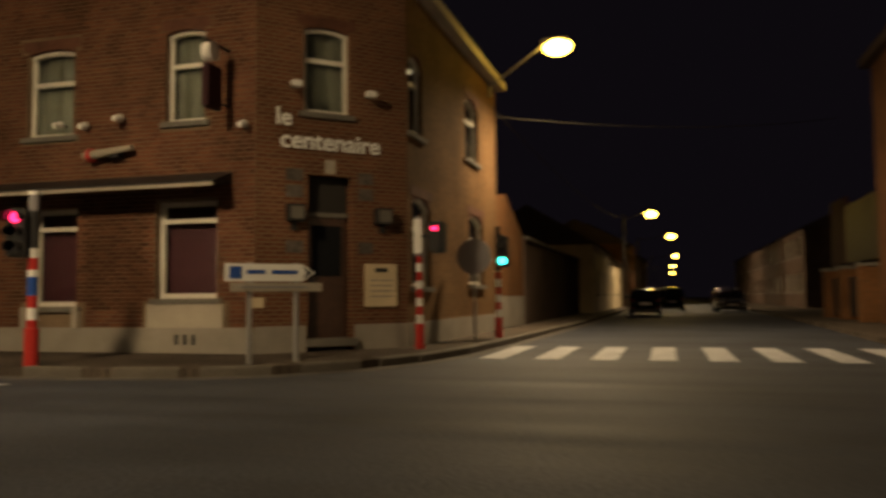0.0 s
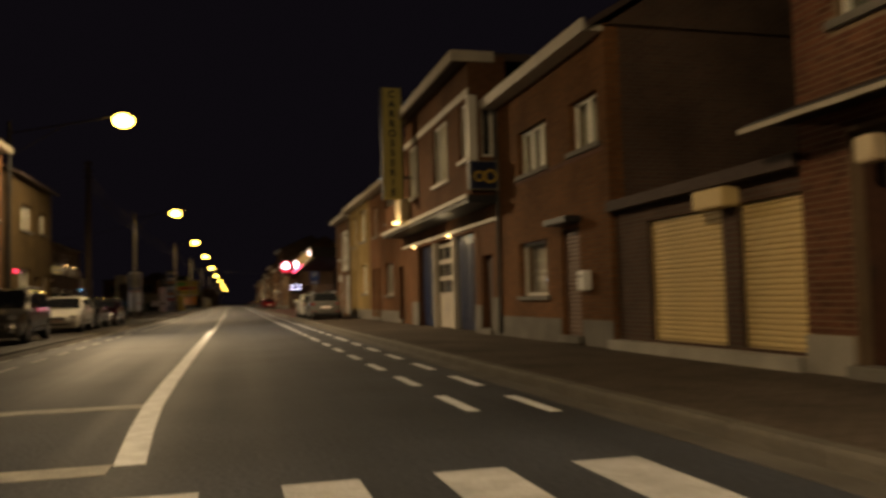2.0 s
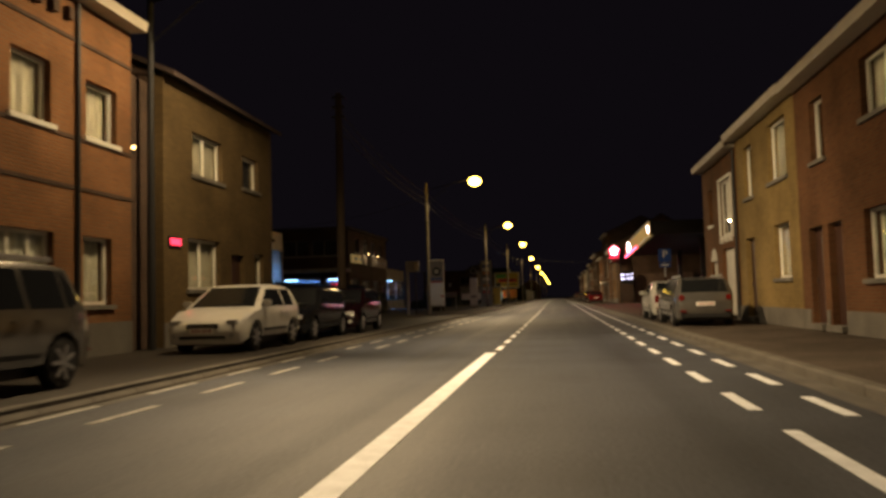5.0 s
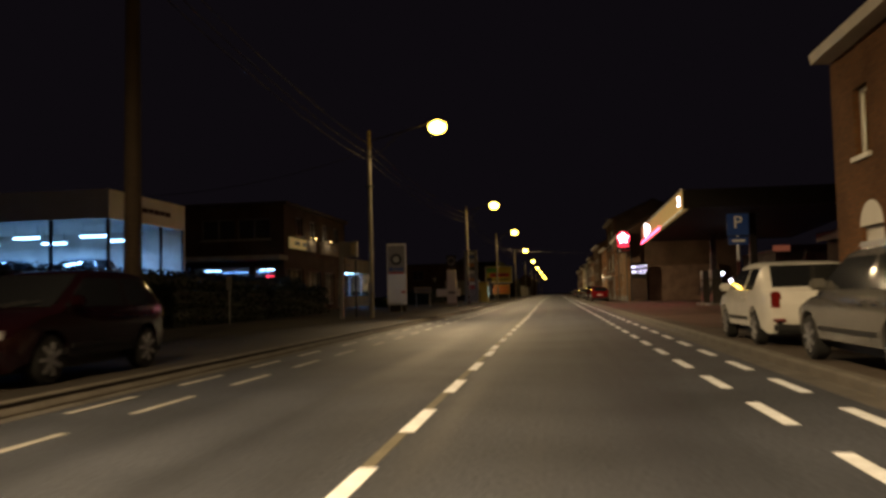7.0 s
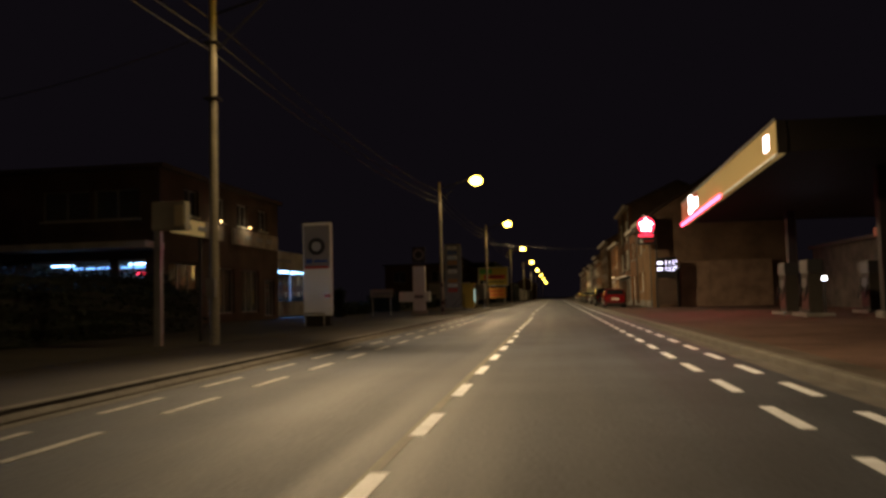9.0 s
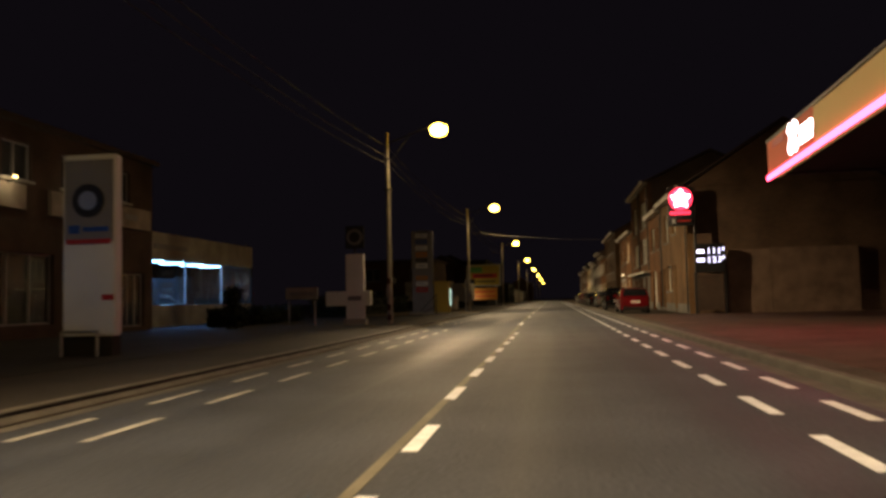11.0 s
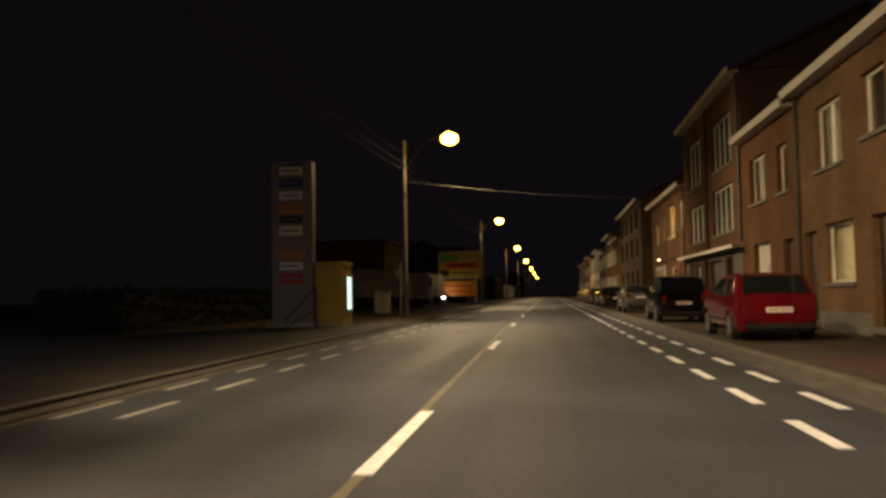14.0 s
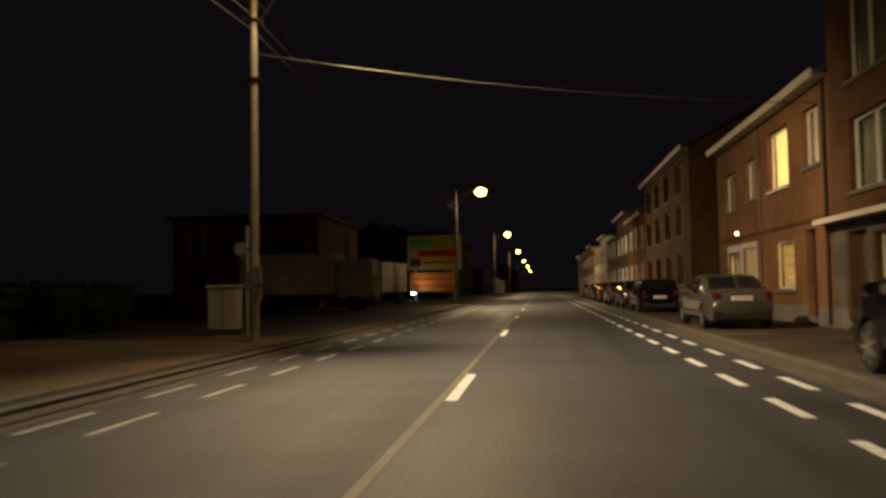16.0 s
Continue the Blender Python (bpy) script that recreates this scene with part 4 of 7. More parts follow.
part("window_surround", wall(ple, 52.3, 54.45, 3.17, 5.29, [(52.41, 54.34, 3.17, 5.19)], 0.07, -0.07), "white", eh, "white projecting window surround")
each("sill_bracket", ple, [(a, a + 0.12, -0.12, 0.0, 2.9, 3.04) for a in (52.5, 53.3, 54.1)], "white", eh)
part("arched_fanlight", prism([(55.975 + 0.575 * math.cos(k * math.pi / 12), 2.305 + 0.5 * math.sin(k * math.pi / 12)) for k in range(13)], FR - 0.014, FR, axis="x"), "white", eh, "white arched panel over the side door")

# the row beyond the filling station
corner_h, plc = terrace("house", "tan brick corner house with a bare gable wall", FB, 116.0, 126.0, 6.75, "brick_tan",
    [(122.0, 123.95, 1.35, 2.85, dict(bars=0, behind="cream")), (122.5, 124.4, 4.3, 5.95, dict(bars=1)), (119.9, 121.2, 4.6, 6.0, dict(bars=0, behind="dark"))],
    [(120.1, 120.9, 0.35, 2.8, {}), (124.6, 125.6, 0.35, 2.75, {})], gables="g", depth=10.0, rise=3.4)
terrace("house", "brick row house with a white garage door", FB, 126.02, 132.4, 6.6, "brick_brown",
    [(126.9, 128.0, 4.15, 5.6, dict(bars=0)), (129.3, 131.3, 4.15, 5.7, dict(bars=1))],
    [(129.1, 131.1, 0.27, 2.75, dict(mat="white", panels=4, step="")), (126.6, 127.6, 0.35, 2.7, {})])
flats, plf = terrace("apartment_house", "three-storey brown brick house with wide windows and a canopy", FB, 132.42, 144.6, 9.35, "brick_flats",
    [(140.1, 143.3, 6.1, 8.3, dict(bars=2, cloth="pubcurtain")), (133.9, 137.6, 6.15, 8.2, dict(bars=3, behind="dark")), (139.6, 143.3, 3.45, 5.2, dict(bars=2, cloth="pubcurtain")), (133.9, 137.8, 3.5, 5.4, dict(bars=3, behind="dark")),
     (140.5, 142.0, 0.9, 2.4, dict(bars=0, behind="dark"))],
    [(134.2, 135.4, 0.35, 2.5, dict(mat="wood")), (136.2, 138.6, 0.27, 2.45, dict(mat="gutter", panels=4, step="")), (138.9, 140.0, 0.35, 2.5, {}), (142.5, 143.6, 0.35, 2.5, {})], rise=2.2)
part("canopy", plf.boxes((132.5, 144.8, -0.4, 0.0, 2.76, 2.85)), "concrete", flats)
part("canopy_edge", plf.boxes((132.5, 144.8, -0.44, -0.4, 2.75, 2.88)), "white", flats, "pale canopy edge")
part("cladding", wall(plf, 132.6, 144.5, 0.64, 2.74, [(134.1, 135.5, 0.5, 2.52), (136.1, 138.7, 0.5, 2.47), (138.8, 140.1, 0.5, 2.52), (140.35, 142.15, 0.75, 2.45), (142.4, 143.7, 0.5, 2.52)], 0.025, -0.025), "gutter", flats, "grey stone cladding of the ground floor")
downpipe(flats, plf, 138.6, 2.95, 9.2)
downpipe(flats, plf, 132.6, 2.95, 9.2)
last, pll = terrace("house", "brown brick row house with a lit upstairs window", FB, 144.62, 157.7, 6.75, "brick_orange",
    [(154.5, 156.4, 4.1, 5.55, dict(bars=0, behind="dirtywall", frame="zinc")), (151.75, 153.1, 4.25, 5.65, dict(bars=0, behind="dirtywall", frame="zinc")), (148.1, 150.2, 4.25, 6.1, dict(bars=0, frame="white", sill="zinc", behind="lit_window")), (145.4, 146.7, 4.5, 6.1, dict(bars=1)),
     (154.25, 155.95, 1.2, 2.43, dict(bars=0, behind="cream", frame="cream", deep=0.08)), (147.8, 149.6, 1.1, 2.6, dict(bars=0, behind="shutter", frame="cream", deep=0.06))],
    [(152.1, 153.7, 0.35, 2.55, dict(mat="cream", deep=0.06)), (145.9, 146.7, 0.35, 2.75, {})], gables="n")
downpipe(last, pll, 144.85, 0.2, 6.6)
part("string_course", pll.boxes((144.64, 157.68, -0.05, 0.0, 2.96, 3.06)), "brick_soot", last)
part("surround", wall(pll, 151.85, 156.15, 0.64, 2.75, [(152.08, 153.72, 0.5, 2.57), (154.2, 156.0, 1.1, 2.48)], 0.02, -0.02), "zinc", last, "pale rendered surround of the door and window")
porch = thing("porch_lamp", (FB, 154.3, 3.16), "tiny lit porch lamp above the pale door", "lamp")
part("back_plate", pll.boxes((154.24, 154.36, -0.04, 0.0, 3.08, 3.26)), "darkmetal", porch)
part("globe", tubes(((FB - 0.04, 154.3, 3.17), (FB - 0.12, 154.3, 3.17), 0.06), n=14), "porch_glow", porch)
downpipe(corner_h, plc, 116.25, 0.2, 6.6)
downpipe(corner_h, plc, 125.85, 0.2, 6.6)
downpipe(h1, pl1, 24.1, 0.2, 5.9)
downpipe(eh, ple, 51.7, 0.2, 6.0)
part("party_strip", pll.boxes((151.2, 151.32, -0.03, 0.0, 0.13, 6.6)), "darkmetal", last)
far, plz = terrace("house", "dark brick three-storey house, unlit", FB, 164.0, 181.0, 8.2, "brick_soot",
    [(166 + i * 4.0, 168 + i * 4.0, z, z + 1.6, dict(bars=1, frame="shutter_brown", behind="dirtywall" if i % 2 else "shutter_brown")) for i in range(4) for z in (1.3, 3.9, 6.1)], [], gables="n")
for y, top, mat, blind in ((181.5, 6.5, "brick_brown", "curtain"), (192.0, 7.5, "brick_dark", "cream"), (203.0, 6.2, "brick_dark", "dark"), (214.0, 7.0, "lintel", "cream"), (226.0, 6.4, "cream", "cream"), (238.0, 7.2, "brick_red", "curtain"), (249.0, 6.6, "brick_dark", "dark"), (260.0, 6.3, "brick_brown", "curtain"), (271.0, 6.9, "brick_dark", "dark")):
    terrace("house", "distant row house with a %s front along the street" % ("pale rendered" if mat in ("lintel", "cream") else "brick"), FB, y, y + 10.4, top, mat,
        [(y + 1.2 + i * 3.2, y + 3.4 + i * 3.2, z, z + 1.6, dict(bars=1, behind=blind, deep=0.06)) for i in range(3) for z in (1.3, 4.1)], [])
# the far end of the street
terrace("house", "low whitewashed house at the far end of the street", -4.2, 306.0, 330.0, 3.0, "whitewall", [(310.0, 312.0, 1.2, 2.4, dict(bars=1)), (316.0, 318.0, 1.2, 2.4, dict(bars=1))], gables="n", rise=1.2, side=-1, depth=7.0)
terrace("house", "brown brick house at the far end of the street", -2.6, 345.0, 368.0, 5.6, "brick_brown", [(350.0, 352.0, 3.6, 5.0, dict(bars=1))], gables="n", side=-1, depth=7.0)


# ---- parked cars ----
PAINT = {}


def paint(name, colour, metal=0.35):
    if name not in PAINT:
        PAINT[name] = material("car_paint_" + name, colour, 0.15, metal=metal, grain=0.04, scale=300, bump=0.0, stain=0.12, stain_scale=2.0, coat=0.0)
    return PAINT[name]


SHAPES = {
    # length, width, height, bonnet front, bonnet back, windscreen foot and head, roof back, rear glass foot, tail, belt, wheel radius
    "mpv": dict(L=4.12, W=1.74, H=1.62, hf=0.84, hb=1.02, ws=1.16, wt=0.34, rr=-1.55, rg=-1.92, tail=-1.98, tz=0.98, belt=0.98, r=0.33),
    "hatch": dict(L=3.95, W=1.72, H=1.46, hf=0.72, hb=0.93, ws=0.98, wt=0.12, rr=-1.35, rg=-1.8, tail=-1.9, tz=0.95, belt=0.92, r=0.31),
    "sedan": dict(L=4.5, W=1.74, H=1.44, hf=0.7, hb=0.9, ws=0.95, wt=0.2, rr=-0.85, rg=-1.75, tail=-2.1, tz=1.0, belt=0.9, r=0.31),
    "estate": dict(L=4.4, W=1.74, H=1.46, hf=0.72, hb=0.9, ws=0.98, wt=0.25, rr=-1.8, rg=-2.05, tail=-2.12, tz=0.95, belt=0.92, r=0.31),
}


def car(label, kind, colour, at, heading, rails=False, group="parked cars"):
    """A parked car; heading in degrees, 0 faces along +y."""
    s = SHAPES[kind]
    L, W, H, belt, r = s["L"], s["W"], s["H"], s["belt"], s["r"]
    f, b = L / 2, -L / 2
    fw, rw = f - 0.82, b + 0.78
    c = thing("car", (0, 0, 0), label, "car", group)
    coat = paint(*colour)

    def arc(y0):
        R = r + 0.055
        return [(y0 + R * math.cos(a), max(0.2, r + R * math.sin(a))) for a in [math.pi + i * math.pi / 9 * 1.0 for i in range(0, -10, -1)]]

    roof_mid = (s["wt"] + s["rr"]) / 2
    upper_line = [(f - 0.06, 0.2), (f - 0.01, 0.3), (f, 0.45), (f - 0.02, 0.58), (f - 0.1, s["hf"] - 0.04), (f - 0.24, s["hf"] + 0.03), (s["ws"] + 0.3, s["hb"] - 0.03), (s["ws"], s["hb"]),
                  (s["wt"], H - 0.045), (s["wt"] - 0.3, H - 0.008), (roof_mid, H), (s["rr"] + 0.25, H - 0.03), (s["rr"], H - 0.07), (s["rg"], s["tz"] + 0.03), (s["tail"], s["tz"] - 0.03),
                  (b + 0.0, 0.72), (b - 0.0, 0.5), (b + 0.03, 0.36), (b + 0.1, 0.22)]
    prof = upper_line + arc(rw)[::1] + arc(fw)[::1]

    def mapped(u, y, z):
        over = max(0.0, (abs(y) - 0.34 * L) / (0.16 * L))
        plan = 1 - 0.15 * over * over
        tuck = 1 - 0.24 * (z - belt) / (H - belt) if z > belt else 1 - 0.05 * max(0.0, (0.5 - z) / 0.3)
        return u * W / 2 * plan * tuck

    bm = bmesh.new()
    rings = []
    for u in (-1, -0.96, -0.75, 0, 0.75, 0.96, 1):
        pull = {1: 0.1, 0.96: 0.045, 0.75: 0.01, 0: 0.0}[abs(u)]
        ring = []
        for i, (y, z) in enumerate(prof):
            top = i < len(upper_line) and z > 0.6
            ends = 1 if i < 6 else (-1 if len(upper_line) - 6 <= i < len(upper_line) else 0)
            ring.append(bm.verts.new((u, y - ends * pull, z - (pull * 0.6 if top else 0))))
        rings.append(ring)
    n = len(prof)
    for p, q in zip(rings, rings[1:]):
        for i in range(n):
            j = (i + 1) % n
            bm.faces.new((p[i], p[j], q[j], q[i]))
    bm.faces.new(rings[0][::-1])
    bm.faces.new(rings[-1])
    for z in (0.45, 0.7, belt, (belt + H) / 2):
        bmesh.ops.bisect_plane(bm, geom=bm.verts[:] + bm.edges[:] + bm.faces[:], plane_co=(0, 0, z), plane_no=(0, 0, 1))
    for y in (-0.42 * L, -0.34 * L, 0.0, 0.34 * L, 0.42 * L):
        bmesh.ops.bisect_plane(bm, geom=bm.verts[:] + bm.edges[:] + bm.faces[:], plane_co=(0, y, 0), plane_no=(0, 1, 0))
    for v in bm.verts:
        v.co.x = mapped(v.co.x, v.co.y, v.co.z)
    bmesh.ops.recalc_face_normals(bm, faces=bm.faces)
    for fc in bm.faces:
        fc.smooth = True
    for e in bm.edges:
        if len(e.link_faces) == 2 and e.calc_face_angle() > 0.6:
            e.smooth = False
    body = part("body", bm, coat, c)

    def pane(name, pts, mat="carglass", off=0.005, parent=body, us=(-0.84, -0.4, 0.0, 0.4, 0.84)):
        """A strip across the body, from one profile point to another."""
        (y0, z0), (y1, z1) = pts
        d = Vector((y1 - y0, z1 - z0)).normalized()
        nrm = Vector((-d.y, d.x)) if (-d.y * (1 if y0 > 0 else -1)) > 0 or d.x == 0 else Vector((d.y, -d.x))
        if nrm.y < 0:
            nrm = -nrm
        g = bmesh.new()
        grid = [[[g.verts.new((mapped(u, y, z), y + nrm.x * (off + k), z + nrm.y * (off + k))) for u in us] for y, z in pts] for k in (-0.02, 0.0)]
        m = len(us)
        for i in range(m - 1):
            g.faces.new((grid[1][0][i], grid[1][0][i + 1], grid[1][1][i + 1], grid[1][1][i]))
            g.faces.new((grid[0][0][i], grid[0][1][i], grid[0][1][i + 1], grid[0][0][i + 1]))
            for k in (0, 1):
                g.faces.new((grid[0][k][i], grid[0][k][i + 1], grid[1][k][i + 1], grid[1][k][i]))
        for i in (0, m - 1):
            g.faces.new((grid[0][0][i], grid[0][1][i], grid[1][1][i], grid[1][0][i]))
        bmesh.ops.recalc_face_normals(g, faces=g.faces)
        return part(name, g, mat, parent)

    def between(p, q, t):
        return (p[0] + (q[0] - p[0]) * t, p[1] + (q[1] - p[1]) * t)

    foot, head = (s["ws"], s["hb"]), (s["wt"], H - 0.045)
    pane("windscreen", (between(foot, head, 0.05), between(foot, head, 0.93)))
    rhead, rfoot = (s["rr"], H - 0.07), (s["rg"], s["tz"] + 0.03)
    pane("rear_window", (between(rhead, rfoot, 0.06), between(rhead, rfoot, 0.96)), us=(-0.86, -0.4, 0.0, 0.4, 0.86))

    def side_piece(name, poly, mat, parent=body, off=0.004, deep=0.02):
        for sg in (-1, 1):
            g = bmesh.new()
            o = [g.verts.new((sg * (mapped(1, y, z) + off), y, z)) for y, z in poly]
            i = [g.verts.new((sg * (mapped(1, y, z) - deep), y, z)) for y, z in poly]
            g.faces.new(o)
            g.faces.new(i[::-1])
            for k in range(len(poly)):
                j = (k + 1) % len(poly)
                g.faces.new((o[k], i[k], i[j], o[j]))
            bmesh.ops.recalc_face_normals(g, faces=g.faces)
            part(name, g, mat, parent)

    zt = H - 0.13
    frac = (zt - s["hb"]) / (H - 0.045 - s["hb"])
    a_top = foot[0] + (head[0] - foot[0]) * frac - 0.07
    fr2 = (zt - rfoot[1]) / (rhead[1] - rfoot[1])
    c_top = rfoot[0] + (rhead[0] - rfoot[0]) * fr2 + 0.12
    lo = belt + 0.03
    a_low, c_low = foot[0] - 0.12, rfoot[0] + 0.2
    mid = (a_top + c_top) / 2 - 0.05
    side_piece("front_window", [(a_low, lo), (mid + 0.04, lo), (mid + 0.04, zt), (a_top, zt)], "carglass")
    third = mid - (mid - c_low) * 0.66
    side_piece("rear_side_window", [(mid - 0.04, lo), (third + 0.02, lo), (max(third + 0.02, c_top), zt), (mid - 0.04, zt)], "carglass")
    if third - c_top > 0.2 or kind in ("mpv", "estate"):
        side_piece("quarter_window", [(third - 0.04, lo), (c_low + 0.06, lo + 0.06), (c_top + 0.02, zt), (third - 0.04, zt)], "carglass")
    for y in (a_low - 0.05, mid, max(third - 0.0, rw + 0.25)):
        side_piece("door_seam", [(y - 0.006, 0.34), (y + 0.006, 0.34), (y + 0.006, belt), (y - 0.006, belt)], "blackplastic", off=0.002)
    for y in (mid + 0.12, max(third, rw + 0.25) + 0.12):
        side_piece("door_handle", [(y, belt - 0.13), (y + 0.17, belt - 0.13), (y + 0.17, belt - 0.1), (y, belt - 0.1)], coat, off=0.03, deep=0.0)
    side_piece("side_moulding", [(rw + 0.45, 0.42), (fw - 0.45, 0.42), (fw - 0.45, 0.48), (rw + 0.45, 0.48)], "blackplastic", off=0.012)
    part("underbody", boxes((-W * 0.36, W * 0.36, b + 0.2, f - 0.2, 0.17, 0.62)), "blackplastic", c)
    x_in = mapped(1, 0, 0.6)
    for y in (fw, rw):
        for sg in (-1, 1):
            xo, xi = sg * (x_in - 0.015), sg * (x_in - 0.21)
            tyre = tubes(((xi, y, r), (xo, y, r), r), n=28)
            bmesh.ops.bevel(tyre, geom=[e for e in tyre.edges if abs(e.verts[0].co.x - e.verts[1].co.x) < 1e-4], offset=0.03, segments=2, affect="EDGES")
            wheel = part("wheel", tyre, "rubber", c, "black tyre")
            rim_bm = tubes(((xo - sg * 0.02, y, r), (xo + sg * 0.004, y, r), r * 0.66), n=24)
            rim_ob = part("rim", rim_bm, "blackplastic", wheel)
            sp = bmesh.new()
            tube(sp, (xo, y, r), (xo + sg * 0.016, y, r), r * 0.17, n=12)
            for i in range(7):
                a = i * math.tau / 7
                d = Vector((0, math.cos(a), math.sin(a)))
                o = Vector((xo + sg * 0.009, y, r))
                m = Matrix.Translation(o + d * r * 0.39) @ Matrix.Rotation(a - math.pi / 2, 4, "X") @ Matrix.Diagonal((0.014, r * 0.15, r * 0.56, 1))
                bmesh.ops.create_cube(sp, size=1, matrix=m)
            part("spokes", sp, "rim", wheel)
    for sg in (-1, 1):
        xm = sg * (x_in - 0.06)
        wing = bmesh.new()
        box(wing, min(xm, xm + sg * 0.22), max(xm, xm + sg * 0.22), s["ws"] - 0.33, s["ws"] - 0.22, belt + 0.02, belt + 0.17, bevel=0.035)
        part("mirror", wing, coat, c)
        # lights
        hx0, hx1 = sg * W * 0.28, sg * W * 0.425
        part("headlight", boxes((min(hx0, hx1), max(hx0, hx1), f - 0.36, f - 0.045, s["hf"] - 0.17, s["hf"] - 0.03), bevel=0.03), "headlamp", body)
        part("fog_light", tubes(((sg * W * 0.36, f - 0.1, 0.38), (sg * W * 0.36, f - 0.004, 0.38), 0.05), n=14), "headlamp", body)
        tx0, tx1 = sg * W * 0.33, sg * W * 0.424
        tall = 0.3 if kind in ("mpv", "hatch") else 0.18
        part("tail_light", boxes((min(tx0, tx1), max(tx0, tx1), b + 0.012, b + 0.24, s["tz"] - 0.03 - tall, s["tz"] - 0.03), bevel=0.03), "tailred", body)
    part("grille", boxes((-W * 0.2, W * 0.2, f - 0.08, f + 0.003, 0.5, 0.62), bevel=0.02), "blackplastic", body)
    part("air_intake", boxes((-W * 0.3, W * 0.3, f - 0.06, f + 0.006, 0.28, 0.4), bevel=0.03), "blackplastic", body)
    if kind == "mpv":
        part("lower_grille", boxes((-W * 0.27, W * 0.27, f - 0.05, f + 0.009, 0.42, 0.56), bevel=0.03), "blackplastic", body)
        for sg in (-1, 1):
            part("fog_surround", boxes((sg * W * 0.3 - 0.035, sg * W * 0.3 + 0.035, f - 0.06, f + 0.014, 0.32, 0.56), bevel=0.02), "chrome", body)
        part("chrome_strip", boxes((-W * 0.27, W * 0.27, f - 0.05, f + 0.014, 0.575, 0.6), bevel=0.006), "chrome", body)
    part("grille_bar", boxes((-W * 0.2, W * 0.2, f - 0.02, f + 0.012, 0.555, 0.575)), "chrome", body)
    for y0, y1, z in ((f - 0.01, f + 0.016, 0.42), (b - 0.012, b + 0.02, 0.6 if kind != "sedan" else 0.74)):
        pl_ob = part("number_plate", boxes((-0.26, 0.26, y0, y1, z, z + 0.11), bevel=0.004), "plate", body)
        out = y1 + 0.002 if y0 > 0 else y0 - 0.002
        inn = y1 - 0.002 if y0 > 0 else y0 + 0.002
        each("plate_bar", None, [(x, x + 0.045, min(out, inn), max(out, inn), z + 0.025, z + 0.085) for x in (-0.2, -0.13, -0.06, 0.03, 0.1, 0.17)], "platebar", pl_ob)
    for sg in (-1, 1):
        part("rear_reflector", boxes((sg * W * 0.36 - 0.09, sg * W * 0.36 + 0.09, b - 0.02, b + 0.06, 0.43, 0.47)), "tailred", body)
    part("rear_bumper", boxes((-W * 0.4, W * 0.4, b - 0.015, b + 0.14, 0.22, 0.42), bevel=0.05), "blackplastic", body)
    for sg in (-1, 1):
        part("wiper", tubes(((sg * 0.1 + 0.05, s["ws"] + 0.02, s["hb"] + 0.025), (sg * 0.1 - 0.42, s["ws"] - 0.1, s["hb"] + 0.1), 0.01), n=6), "blackplastic", c)
    part("aerial", tubes(((0, s["rr"] + 0.15, H - 0.04), (0, s["rr"] - 0.12, H + 0.16), 0.006), n=6), "blackplastic", c)
    if rails:
        for sg in (-1, 1):
            x = sg * (mapped(1, 0, H) - 0.07)
            part("roof_rail", boxes((x - 0.018, x + 0.018, s["rr"] + 0.15, s["wt"] - 0.15, H - 0.02, H + 0.05), bevel=0.01), "steel", c)
    c.matrix_basis = pose(at[0], at[1], at[2] if len(at) > 2 else 0.13, 0, 0, heading)
    return c


BLACK, GREYPAINT, WHITEPAINT, SILVER = ("black", (0.006, 0.006, 0.007), 0.0), ("grey", (0.17, 0.158, 0.14), 0.65), ("white", (0.6, 0.59, 0.55), 0.0), ("silver", (0.22, 0.212, 0.2), 0.65)
REDPAINT, MAROON, DARKBLUE = ("red", (0.13, 0.006, 0.009), 0.1), ("maroon", (0.009, 0.002, 0.003), 0.0), ("navy", (0.015, 0.02, 0.04))
car("black hatchback parked on the paved footway", "hatch", BLACK, (-2.55, 19.6), 180)
car("grey people carrier parked before the brick houses", "mpv", GREYPAINT, (-2.4, 31.3), 180, rails=True)
car("white hatchback parked on the footway with dark lower grille", "hatch", WHITEPAINT, (-2.55, 40.7), 180)
black = car("black estate car parked behind a white hatchback", "estate", BLACK, (-2.6, 45.2), 180)
car("dark red hatchback parked at the kerb beside a pole", "hatch", MAROON, (-2.4, 49.5), 180)
silver = car("silver estate car with roof rails parked before the end house", "estate", SILVER, (8.85, 49.4), 0, rails=True)
car("white hatchback parked beside the filling station", "hatch", WHITEPAINT, (8.85, 55.1), 0)
red = car("red hatchback parked before the tan corner house", "hatch", REDPAINT, (9.0, 121.5), 0)
bmpv = car("black people carrier parked along the brick row", "mpv", BLACK, (8.9, 132.6), 0)
grey = car("pale grey saloon parked along the brick row", "sedan", ("pale_grey", (0.2, 0.19, 0.172), 0.7), (9.0, 146.4), 0)
for k, (src, x, y, label) in enumerate(((black, 9.0, 160.4, "black estate car parked along the row"), (silver, 9.0, 167.6, "silver estate car parked along the row"), (grey, 8.9, 174.5, "grey saloon parked far down the row"),
                                        (red, 8.9, 181.6, "red hatchback parked far down the row"), (black, 8.95, 189.0, "black estate car far down the row"), (silver, 8.95, 196.5, "silver estate car far down the row"), (grey, 8.9, 205.0, "grey saloon far down the row"))):
    tagged(copy_thing(src, pose(x, y, 0.13)), label)
for src, x, y, h, label in ((black, 44.0, -0.27, -88, "black car parked in the side street"), (bmpv, 56.0, -1.65, -88, "black people carrier parked in the side street"), (silver, 52.0, -5.2, 92, "silver car parked in the side street")):
    tagged(copy_thing(src, pose(x, y, 0.0, 0, 0, h)), label)


# ---- left-hand houses ----
